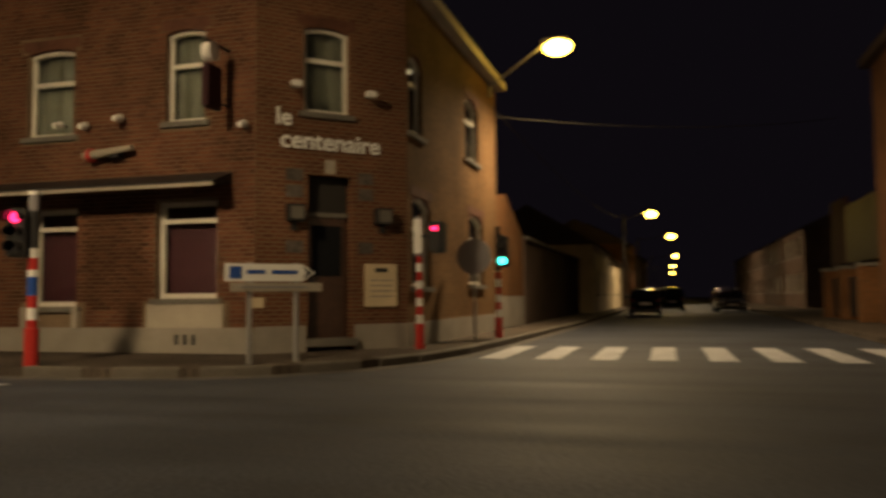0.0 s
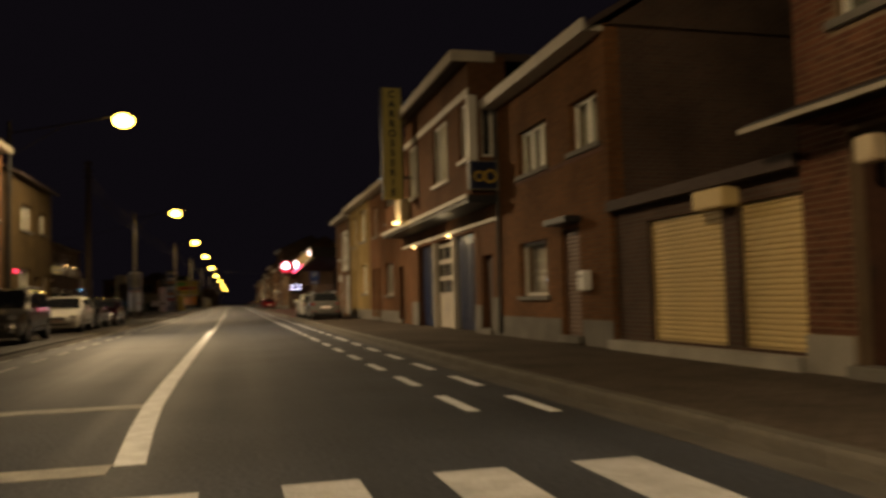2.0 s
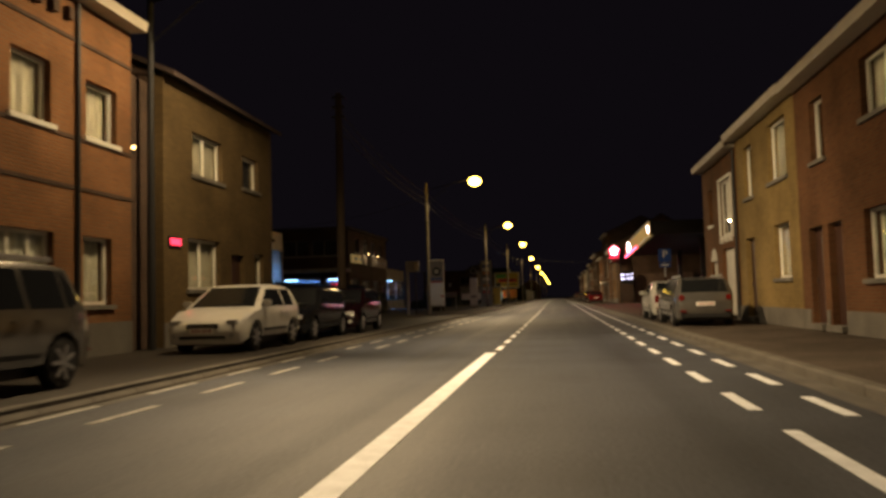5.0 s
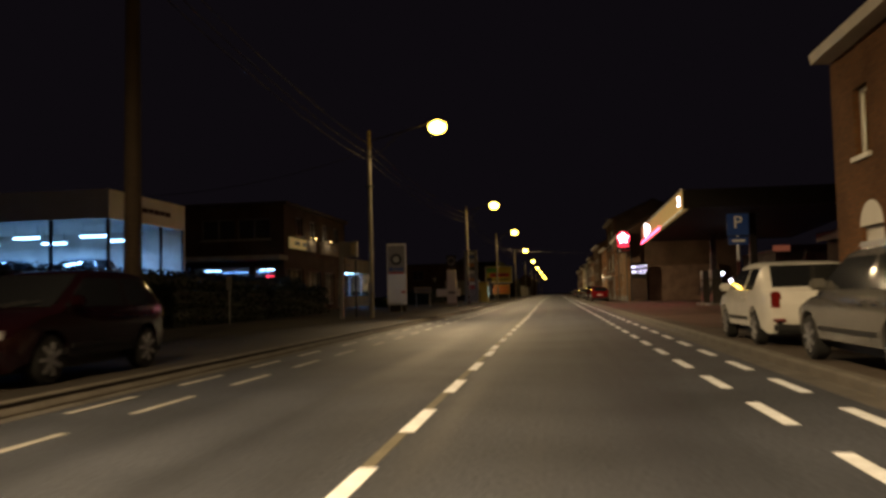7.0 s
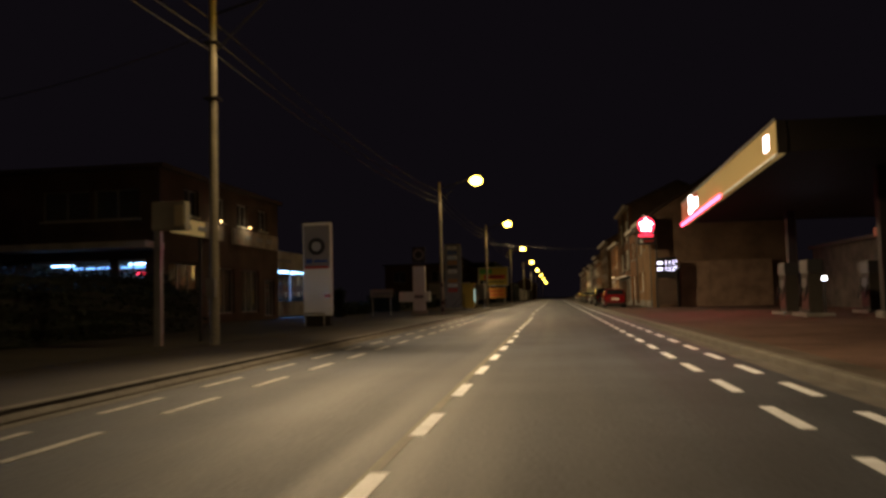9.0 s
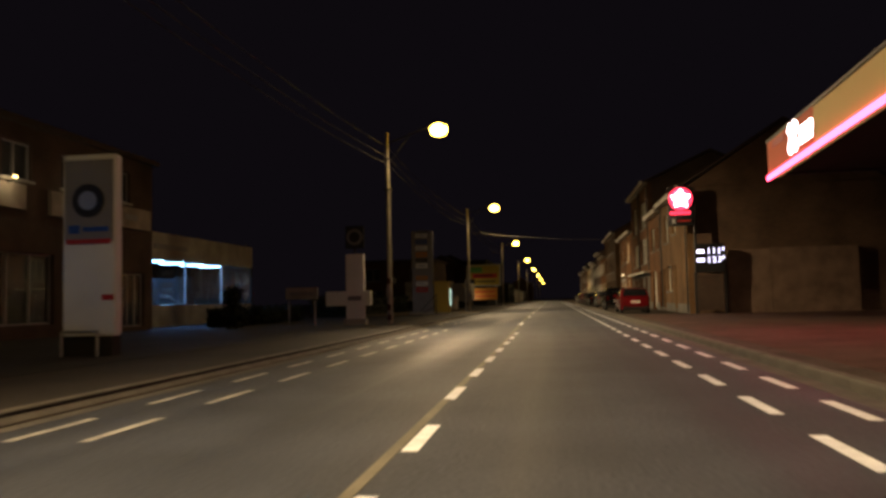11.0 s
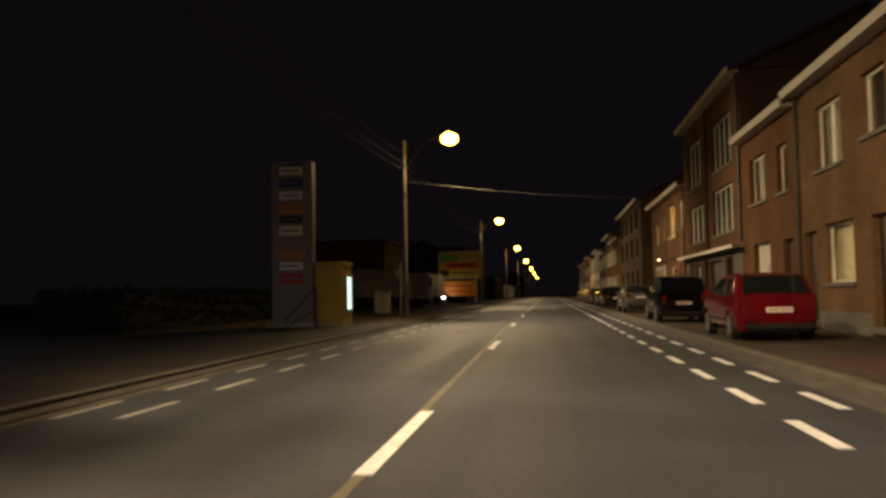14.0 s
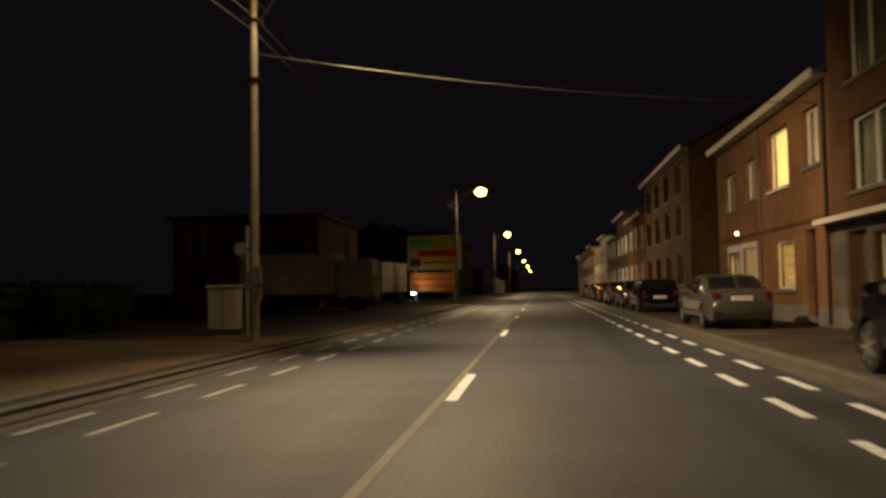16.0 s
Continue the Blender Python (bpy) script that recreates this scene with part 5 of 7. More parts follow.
LW = dict(bars=0, transom=0.66, lintel="brick_dark", sill="lintel", cloth="whitecurtain")
l1, pl_l1 = terrace("house", "sooty brown brick house with arched windows and string courses", FL, 29.25, 35.0, 7.5, "brick_soot",
    [(30.75, 31.7, 4.8, 6.4, dict(LW, bars=1, arch=0.1)), (33.5, 34.45, 4.75, 6.4, dict(LW, arch=0.1)), (30.55, 31.7, 1.52, 3.28, dict(LW, bars=1, arch=0.14))],
    [(33.35, 34.4, 0.45, 3.5, dict(mat="wood", panels=3))], side=-1, depth=9.0, rise=2.4, plinth=0.75, plinth_mat="stone")
l2, pl_l2 = terrace("house", "orange brick house with white windows and a downpipe", FL, 35.02, 40.0, 7.5, "brick_orange",
    [(35.95, 37.1, 4.65, 5.88, dict(bars=0, sill="white")), (38.25, 39.4, 4.65, 5.85, dict(bars=0, sill="white")), (35.5, 37.2, 1.2, 2.6, dict(bars=2, cloth="whitecurtain")), (38.15, 39.2, 1.2, 2.6, dict(bars=0))],
    [], side=-1, depth=9.0, rise=2.4, plinth=0.7)
for t, pl, a0, a1 in ((l1, pl_l1, 29.25, 35.0), (l2, pl_l2, 35.02, 40.0)):
    for z in (4.55, 3.55, 6.55):
        part("string_course", pl.boxes((a0, a1, -0.03, 0.0, z - 0.05, z + 0.03)), "brick_dark", t)
downpipe(l1, pl_l1, 32.9, 0.2, 7.3)
downpipe(l2, pl_l2, 37.9, 0.2, 7.3)
each("cornice_bracket", pl_l2, [(a, a + 0.16, -0.14, 0.0, 6.85, 7.1) for a in (35.5, 36.0, 36.5, 37.0, 37.5)], "brick_dark", l2)
part("vent_grille", pl_l1.boxes((31.6, 32.1, -0.035, -0.03, 0.32, 0.5)), "ink", l1)
part("chimney", boxes((-9.9, -9.2, 29.5, 30.3, 9.2, 11.0)), "brick_dark", l1)
ad = thing("painted_advert", (-7.6, 29.1, 5.6), "faded painted wall advert in dirty white and red bands", "advert")
part("panel", boxes((-9.4, -5.7, 29.2, 29.25, 5.75, 7.35)), "fadedwhite", ad)
each("band", None, [(-9.3, -5.8, 29.19, 29.2, z, z + h) for z, h in ((5.85, 0.3), (6.35, 0.12), (6.95, 0.25))], "fadedred", ad)
l3, pl_l3 = terrace("house", "dull brown brick house with a small upper window", FL, 41.5, 49.0, 6.9, "brick_olive",
    [(43.1, 45.0, 4.6, 5.75, dict(bars=1)), (46.5, 47.8, 4.7, 5.7, dict(bars=0, behind="dark")), (42.8, 44.8, 1.55, 2.9, dict(bars=1)), (47.4, 48.2, 1.4, 2.7, dict(bars=0, behind="dark"))],
    [(45.6, 46.6, 0.35, 2.6, {})], side=-1, depth=9.0, rise=2.2, gables="f", plinth=0.6, eave=False)
part("link_wall", boxes((-5.4, -5.1, 40.02, 41.48, 0.13, 6.6)), "brick_dark", l3)
wl = thing("wall_lamp", (-4.7, 40.6, 4.8), "small lit lamp on the wall between two houses", "lamp")
part("globe", boxes((-5.06, -4.97, 40.45, 40.54, 4.8, 4.89), bevel=0.03), "warm_glow", wl)
part("base", boxes((-5.1, -5.06, 40.38, 40.62, 4.72, 4.98)), "darkmetal", wl)
pub_box = thing("lamp_box", (10.7, 11.5, 2.4), "small pale lamp box over the side door of the pub", "lamp")
part("box", boxes((10.5, 10.72, 11.38, 11.66, 2.42, 2.7), bevel=0.02), "cream", pub_box)
part("bracket", boxes((10.72, 10.8, 11.48, 11.56, 2.52, 2.6)), "darkmetal", pub_box)
led = thing("led_sign", (-4.75, 42.0, 2.62), "small red lit sign beside the ground floor window", "sign")
part("case", boxes((-4.8, -4.75, 41.7, 42.35, 2.6, 2.86), bevel=0.01), "darkmetal", led)
part("lit_face", boxes((-4.75, -4.735, 41.76, 42.29, 2.65, 2.81)), "disc_glow", led, "red lit face")
yard = thing("yard_wall", (-6, 18, 0.13), "dark high brick wall beside the footway", "wall")
part("wall", boxes((-5.6, -5.3, 12.5, 29.2, 0.13, 3.2)), "brick_dark", yard)
part("coping", boxes((-5.65, -5.25, 12.45, 29.2, 3.2, 3.3)), "brick_dark", yard)
corner_l = thing("corner_building", (-12, -20, 0.13), "unlit brick building across the junction", "building")
part("wall", boxes((-30, -6, 13.5, 26, 0.13, 6.5)), "brick_dark", corner_l)
part("roof", boxes((-30.3, -5.8, 13.3, 26.2, 6.5, 6.8)), "roof", corner_l)

# ---- car dealers on the left ----
structure("forecourt_left", slab([(-70, 52), (-4.4, 52), (-4.4, 60), (-3.4, 100), (-3.2, 200), (-70, 200)], -0.1, 0.136), "soil", "dark tarmac forecourt of the car dealers", "forecourt")


structure("forecourt_yard", slab([(-13.0, 127.0), (-1.75, 127.0), (-1.75, 142.9), (-13.0, 142.9)], -0.1, 0.143), "yardpaving", "pale tan paved entrance of the yard", "forecourt")


def showroom(name, label, at, y0, y1, depth, z_low, z_glass, z_top, tubes_at, power, posts, fascia="signwhite", inside="whitewall", bar=0.05, drop=0.0, lift=0.0, up=False):
    """A glazed hall that is lit inside, open to view on its street side and near end."""
    t = thing(name, (at - depth / 2, (y0 + y1) / 2, 0.13), label, "showroom")
    part("fascia", boxes((at - 0.3, at, y0, y1, z_glass, z_top)), fascia, t)
    part("end_fascia", boxes((at - depth, at - 0.3, y0, y0 + 0.3, z_glass, z_top)), fascia, t)
    part("roof", boxes((at - depth, at - 0.3, y0 + 0.3, y1, z_top - 0.5, z_top - 0.3)), "roof", t)
    part("ceiling", boxes((at - depth + 0.2, at - 0.3, y0 + 0.3, y1 - 0.2, z_glass + lift, z_glass + lift + 0.1)), "whitewall", t)
    part("back_wall", boxes((at - depth, at - depth + 0.2, y0 + 0.3, y1, 0.13, z_glass + lift)), inside, t)
    part("far_wall", boxes((at - depth + 0.2, at, y1 - 0.2, y1, 0.13, z_glass)), inside, t)
    if lift:
        part("far_wall", boxes((at - depth + 0.2, at - 0.3, y1 - 0.2, y1, z_glass, z_glass + lift)), inside, t)
    part("floor_slab", boxes((at - depth, at + 0.1, y0 - 0.1, y1, 0.13, 0.3)), "concrete", t)
    part("low_wall", boxes((at - 0.2, at, y0, y1 - 0.2, 0.3, z_low)), "concrete", t)
    part("end_low_wall", boxes((at - depth + 0.2, at - 0.2, y0, y0 + 0.2, 0.3, z_low)), "concrete", t)
    k = max(2, round((y1 - y0) / posts))
    for i in range(k + 1):
        a = y0 + 0.06 + (y1 - y0 - 0.2) * i / k
        part("mullion", boxes((at - 0.12, at - 0.02, a - bar, a + bar, z_low, z_glass)), "darkmetal" if bar > 0.06 else "steel", t)
        if i < k:
            g = part("pane", boxes((at - 0.08, at - 0.07, a + 0.05, a + (y1 - y0 - 0.2) / k - 0.05, z_low, z_glass)), "glass", t)
            g.visible_shadow = False
    m = max(2, round((depth - 0.4) / posts))
    for i in range(m):
        x1 = at - 0.12 - (depth - 0.4) * i / m
        x0 = x1 - (depth - 0.4) / m
        part("mullion", boxes((x0 - bar, x0 + bar, y0 + 0.04, y0 + 0.14, z_low, z_glass)), "darkmetal" if bar > 0.06 else "steel", t)
        g = part("pane", boxes((x0 + 0.05, x1 - 0.05, y0 + 0.08, y0 + 0.09, z_low, z_glass)), "glass", t)
        g.visible_shadow = False
    for x, y in tubes_at:
        z = z_glass - drop + lift
        tl = thing("tube_light", (x, y, z - 0.16), "lit fluorescent tube fitting under the ceiling", "ceiling light", group="showroom tube lights")
        part("tube", boxes((x - 0.7, x + 0.7, y - 0.09, y + 0.09, z - 0.17, z - 0.1), bevel=0.02), "tube", tl)
        part("fitting", boxes((x - 0.8, x + 0.8, y - 0.13, y + 0.13, z - 0.1, z - 0.01)), "signwhite", tl)
        if drop:
            for dx in (-0.6, 0.6):
                part("hanger", tubes(((x + dx, y, z - 0.01), (x + dx, y, z_glass + lift + 0.002), 0.012), n=6), "darkmetal", tl)
        if up:
            lamp("showroom_light", "AREA", 0.7 * power / len(tubes_at), COOL, (x, y, z + 0.02), sx=1.4, sy=0.2, turn=(180, 0, 0))
        lamp("showroom_light", "AREA", power * (0.3 if up else 1.0) / len(tubes_at), COOL, (x, y, z - 0.18), sx=1.4, sy=0.16)
    return t


showroom("showroom", "glazed car showroom lit blue-white with a pale fascia", -16.2, 74.5, 82.4, 12.0, 2.4, 5.1, 6.5,
              [(-18.0, 76.2), (-21.5, 76.0), (-25.0, 76.4), (-18.5, 79.4), (-22.6, 79.9), (-26.4, 79.6)], 900, 3.0, bar=0.09, drop=0.55)
sgn = thing("showroom_sign", (-16.2, 78.0, 5.6), "dark red logo bars on the showroom fascia", "sign")
each("logo_bar", None, [(-16.2, -16.16, 77.6 + i * 0.62, 78.1 + i * 0.62, 5.68 + 0.02 * (i % 2), 5.92) for i in range(5)], "blind_red", sgn)
part("logo_emblem", tubes(((-16.2, 76.7, 5.8), (-16.15, 76.7, 5.8), 0.36), n=24), "blind_red", sgn)
for x, y, src in ((-20.0, 77.8, silver), (-24.5, 77.6, silver)):
    tagged(copy_thing(src, pose(x, y, 1.9, 0, 0, 80)), "silver car on a platform inside the lit showroom", group="cars inside the showroom")
    pf = thing("platform", (x, y, 0.3), "grey display platform under a car", "platform")
    part("deck", boxes((x - 2.6, x + 2.6, y - 1.2, y + 1.2, 0.3, 1.9)), "signgrey", pf)
showroom("showroom", "low glazed car showroom lit blue with a cream fascia", -14.5, 108.3, 122.2, 12.0, 1.2, 3.45, 4.75,
              [(-16.0, 109.8), (-16.0, 112.0), (-16.0, 114.4), (-16.0, 116.8), (-16.0, 119.2), (-17.8, 110.0)], 700, 4.5, fascia="lintel", inside="dark", bar=0.04, drop=0.28, lift=0.42, up=True)
for x, y, w, h in ((-20.5, 112.4, 1.3, 1.6), (-17.4, 116.4, 2.0, 2.3), (-18.0, 119.9, 1.3, 2.5)):
    pt = thing("display_partition", (x, y, 0.3), "dark display partition inside the lit showroom", "partition", group="showroom partitions")
    part("board", boxes((x - 0.06, x + 0.06, y - w, y + w, 0.42, 0.42 + h), bevel=0.01), "darkmetal", pt)
    for sg in (-1, 1):
        part("foot", boxes((x - 0.3, x + 0.3, y + sg * w * 0.8 - 0.05, y + sg * w * 0.8 + 0.05, 0.3, 0.42)), "darkmetal", pt)
for k, y in enumerate((110.2, 113.2, 116.4)):
    tagged(copy_thing((silver, grey, silver)[k], pose(-17.4, y, 0.3, 0, 0, -70)), "car standing inside the lit showroom", group="cars inside the showroom")
sgn = thing("showroom_sign", (-14.4, 112, 3.8), "faint dark lettering bar on the cream fascia", "sign")
each("logo_bar", None, [(-14.5, -14.47, 109.5, 113.0, 3.95, 4.2)], "signgrey", sgn)

works = thing("garage_hall", (-20, 98, 0.13), "dark two-storey garage hall with a lit sign strip", "garage")
wp, wn = Plane("x", -13.5, -1), Plane("y", 91.5, 1)
each_win = [(94.0 + i * 3.3, 95.6 + i * 3.3, 5.6, 6.9) for i in range(4)]
low_win = [(92.3, 95.8, 0.3, 3.2), (96.6, 100.2, 0.6, 3.1), (101.2, 104.0, 0.6, 3.1), (104.9, 106.7, 0.3, 2.6)]
part("wall", wall(wp, 91.5, 107.4, 0.13, 7.5, each_win + low_win), "brick_dark", works)
part("end_wall", wall(wn, -26.0, -13.8, 0.13, 7.5, [(-19.4, -17.0, 5.2, 6.6), (-16.8, -14.5, 5.2, 6.6), (-20.0, -16.0, 0.3, 3.3), (-15.6, -14.2, 0.3, 3.3)]), "brick_dark", works)
part("far_wall", boxes((-26, -13.8, 107.1, 107.4, 0.13, 7.5)), "brick_dark", works)
part("back_wall", boxes((-26.3, -26, 91.5, 107.4, 0.13, 7.5)), "brick_dark", works)
part("roof", boxes((-26.3, -13.2, 91.2, 107.5, 7.5, 7.7)), "roof", works)
for w in each_win:
    window(works, wp, *w, bars=1, behind="dark", frame="signgrey", sill="concrete")
for w in low_win:
    window(works, wp, *w, bars=2, behind="dark", frame="signgrey", sill="")
for w in ((-19.4, -17.0, 5.2, 6.6), (-16.8, -14.5, 5.2, 6.6)):
    window(works, wn, *w, bars=1, behind="dark", frame="signgrey", sill="concrete")
for w in ((-20.0, -16.0, 0.3, 3.3), (-15.6, -14.2, 0.3, 3.3)):
    window(works, wn, *w, bars=1, behind="", frame="signwhite", sill="")
part("inner_wall", boxes((-26, -14, 95.0, 95.2, 0.13, 3.6)), "whitewall", works)
part("canopy", boxes((-21.0, -13.2, 89.6, 91.4, 3.7, 4.0)), "concrete", works)
for x in (-19.0, -15.0):
    tl = thing("tube_light", (x, 92.6, 3.2), "lit fluorescent tube inside the garage hall", "ceiling light", group="garage tube lights")
    part("tube", boxes((x - 0.6, x + 0.6, 92.5, 92.58, 3.1, 3.16), bevel=0.02), "tube", tl)
    part("fitting", boxes((x - 0.7, x + 0.7, 92.46, 92.62, 3.16, 3.24)), "signwhite", tl)
lamp("garage_light", "AREA", 60, COOL, (-17, 93.0, 3.0), sx=4, sy=0.8)
strip = thing("sign_strip", (-13.3, 98, 4.7), "cream sign strip lit by small lamps along the garage hall", "sign")
part("lit_board", boxes((-13.5, -13.35, 92.5, 96.0, 4.6, 5.35)), "canopy_glow", strip, "lit cream board")
part("board", boxes((-13.5, -13.35, 96.05, 98.4, 4.55, 5.4)), "dirtywall", strip)
part("board", boxes((-13.5, -13.35, 99.8, 107.0, 4.5, 5.4)), "dirtywall", strip)
each("sign_bar", None, [(-13.35, -13.33, a, a + 1.0, 4.85, 5.1) for a in (93.4, 95.2, 101.5, 103.2, 104.8)], "signgrey", strip)
for a in (97.4, 101.5):
    part("lamp", boxes((-13.1, -13.02, a - 0.08, a + 0.08, 5.5, 5.58), bevel=0.02), "warm_glow", strip)
    part("arm", boxes((-13.35, -13.1, a - 0.02, a + 0.02, 5.36, 5.4)), "darkmetal", strip)
    lamp("strip_lamp", "POINT", 9, (1, 0.8, 0.45), (-12.95, a, 5.42), size=0.06)
red_l = thing("tail_sign", (-15, 90.6, 2.6), "small red lit strip inside the garage hall", "sign")
part("strip", boxes((-15.4, -14.4, 92.9, 92.95, 2.6, 2.75)), "disc_glow", red_l)


def hedge(label, x0, x1, y0, y1, z1, seed, count):
    """A clipped hedge: a dark inner mass of twigs with many small leaves over it."""
    rnd = random.Random(seed)
    h = thing("hedge", ((x0 + x1) / 2, (y0 + y1) / 2, 0.13), label, "hedge", group="hedges")
    core = boxes((x0 + 0.18, x1 - 0.18, y0 + 0.18, y1 - 0.18, 0.13, z1 - 0.2))
    bmesh.ops.subdivide_edges(core, edges=core.edges[:], cuts=5, use_grid_fill=True)
    for v in core.verts:
        v.co += Vector((rnd.uniform(-0.1, 0.1), rnd.uniform(-0.1, 0.1), rnd.uniform(-0.12, 0.12) if v.co.z > 0.4 else 0))
    part("inner_mass", core, "hedge", h)
    verts, faces = [], []
    for i in range(count):
        side = rnd.random()
        x, y, z = rnd.uniform(x0, x1), rnd.uniform(y0, y1), rnd.uniform(0.2, z1)
        if side < 0.3:
            z = z1 + rnd.gauss(-0.08, 0.1)
        elif side < 0.65:
            x = x1 + rnd.gauss(-0.08, 0.08)
        else:
            y = y0 + rnd.gauss(0.08, 0.08)
        c = Vector((x, y, z))
        u = Vector((rnd.gauss(0, 1), rnd.gauss(0, 1), rnd.gauss(0, 1))).normalized() * rnd.uniform(0.05, 0.11)
        w = u.cross(Vector((rnd.gauss(0, 1), rnd.gauss(0, 1), rnd.gauss(0, 1)))).normalized() * 0.045
        k = len(verts)
        verts += [c - u, c + w, c + u, c - w]
        faces.append((k, k + 1, k + 2, k + 3))
    me = bpy.data.meshes.new("leaves")
    me.from_pydata([v - ORIGIN[h] for v in verts], [], faces)
    me.materials.append(M["hedge"])
    lv = new("leaves", me)
    lv.parent = h
    lv["kind"] = "stuff"
    return h


hedge("tall dark hedge before the showroom", -14.5, -11.0, 60.0, 88.0, 2.35, 1, 9000)
hedge("dark clipped hedge along the dealers' yard", -10.2, -8.8, 66.0, 86.0, 1.7, 2, 5000)
hedge("tall dark trees massed beyond the billboard", -16.0, -7.5, 222.0, 262.0, 8.5, 11, 9000)
hedge("dark bushes at the far end of the street", -12.0, -6.2, 268.0, 300.0, 5.0, 12, 5000)
hedge("low hedge before the second showroom", -11.0, -9.8, 107.6, 118.0, 0.95, 3, 4000)
hedge("round dark bush beside the hedge", -9.15, -8.55, 105.0, 105.6, 1.75, 4, 1000)
hedge("rough dark hedge behind the pylon sign", -12.0, -9.0, 126.0, 148.0, 1.6, 5, 4000)

post = thing("post_sign", (-5.15, 75.3, 0.13), "plain metal post with a pale box sign on top", "sign")
part("post", boxes((-5.23, -5.07, 75.22, 75.38, 0.13, 2.95)), "steel", post)
part("box", boxes((-5.26, -4.38, 75.15, 75.42, 2.95, 3.66), bevel=0.02), "concrete", post)
part("face", boxes((-4.66, -4.44, 75.14, 75.15, 3.05, 3.56)), "cream", post)
part("second_post", boxes((-5.0, -4.92, 77.2, 77.28, 0.13, 2.9)), "darkmetal", post)

tot = thing("dealer_totem", (-5.3, 89.2, 0.13), "white dealer totem with a round dark emblem", "sign")
part("slab", boxes((-5.9, -4.7, 89.06, 89.34, 0.55, 4.42), bevel=0.03), "signwhite", tot)
part("plinth", boxes((-5.85, -4.75, 89.02, 89.38, 0.136, 0.55)), "footway", tot)
part("upper_field", boxes((-5.85, -4.75, 89.04, 89.06, 2.55, 4.3)), "signgrey", tot)
part("emblem", tubes(((-5.3, 89.0, 3.42), (-5.3, 89.04, 3.42), 0.36), n=28), "darkmetal", tot)
part("emblem_core", tubes(((-5.3, 88.985, 3.42), (-5.3, 89.0, 3.42), 0.2), n=24), "steel", tot)
each("name_bar", None, [(-5.75, -5.5, 89.02, 89.04, 2.72, 2.9), (-5.42, -4.85, 89.02, 89.04, 2.76, 2.86)], "signblue", tot)
part("red_bar", boxes((-5.8, -4.8, 89.02, 89.04, 2.5, 2.6)), "signred", tot)
part("red_mark", boxes((-5.0, -4.74, 89.04, 89.06, 1.3, 1.42)), "signred", tot)
part("hoop", tubes(((-5.75, 88.8, 0.13), (-5.75, 88.8, 0.65), 0.03), ((-5.75, 88.8, 0.65), (-4.95, 88.8, 0.65), 0.03), ((-4.95, 88.8, 0.65), (-4.95, 88.8, 0.13), 0.03), n=8), "steel", tot)

tot = thing("dealer_totem", (-4.2, 107.9, 0.13), "pale cross-shaped dealer totem with a disc logo", "sign")
part("upright", boxes((-4.6, -3.8, 107.7, 108.0, 0.4, 3.25), bevel=0.02), "signwhite", tot)
part("cross_box", boxes((-5.5, -3.5, 107.62, 108.05, 0.98, 1.62), bevel=0.02), "signwhite", tot)
part("cross_bar", boxes((-4.5, -3.9, 107.6, 107.62, 1.2, 1.4)), "signgrey", tot)
part("foot", boxes((-4.7, -3.7, 107.6, 108.1, 0.136, 0.4)), "concrete", tot)
part("emblem_board", boxes((-4.62, -3.78, 107.8, 107.9, 3.5, 4.5), bevel=0.02), "darkmetal", tot)
part("disc", tubes(((-4.2, 107.77, 4.0), (-4.2, 107.8, 4.0), 0.36), n=28), "signgrey", tot)
part("disc_core", tubes(((-4.2, 107.76, 4.0), (-4.2, 107.77, 4.0), 0.24), n=24), "darkmetal", tot)
part("neck", boxes((-4.24, -4.16, 107.8, 107.9, 3.25, 3.5)), "darkmetal", tot)
low = thing("low_sign", (-7, 108.3, 0.13), "low pale board sign with a dark bar", "sign")
part("board", boxes((-7.55, -6.05, 108.25, 108.35, 1.3, 1.84), bevel=0.01), "concrete", low)
part("bar", boxes((-7.35, -6.25, 108.24, 108.25, 1.48, 1.64)), "signgrey", low)
for x in (-7.4, -6.2):
    part("leg", boxes((x - 0.04, x + 0.04, 108.27, 108.33, 0.13, 1.25)), "steel", low)
ym = thing("yard_marker", (-8.65, 70.7, 0.13), "small pale plate on a short post before the hedge", "marker")
part("post", tubes(((-8.65, 70.7, 0.13), (-8.65, 70.7, 1.55), 0.03), n=8), "steel", ym)
part("plate", boxes((-8.77, -8.53, 70.64, 70.67, 1.5, 2.1), bevel=0.01), "concrete", ym)
mp = thing("marker_post", (-2.75, 108.1, 0.13), "slim white and red marker post beside the pole", "post")
part("post", tubes(((-2.75, 108.1, 0.13), (-2.75, 108.1, 2.6), 0.06), n=10), "dirtywall", mp)
each("band", None, [(-2.82, -2.68, 108.03, 108.17, z, z + 0.25) for z in (0.3, 0.75, 1.9)], "fadedred", mp)

py = thing("pylon_sign", (-4.9, 130.4, 0.13), "tall grey pylon with a stack of company panels", "sign")
part("body", boxes((-5.6, -4.15, 130.2, 130.6, 0.3, 6.15), bevel=0.03), "signgrey", py)
part("edge", boxes((-4.15, -4.08, 130.22, 130.58, 0.3, 6.12)), "signgrey", py)
part("base", boxes((-5.8, -3.95, 130.0, 130.8, 0.13, 0.3)), "concrete", py)
for z, h, mat in ((5.65, 0.3, "signwhite"), (5.2, 0.3, "signblue"), (4.75, 0.3, "signwhite"), (4.25, 0.36, "signorange"), (3.9, 0.26, "ink"), (3.45, 0.34, "signwhite"), (3.05, 0.28, "signgrey"), (2.6, 0.3, "signorange"), (2.2, 0.28, "signwhite"), (1.72, 0.36, "signred")):
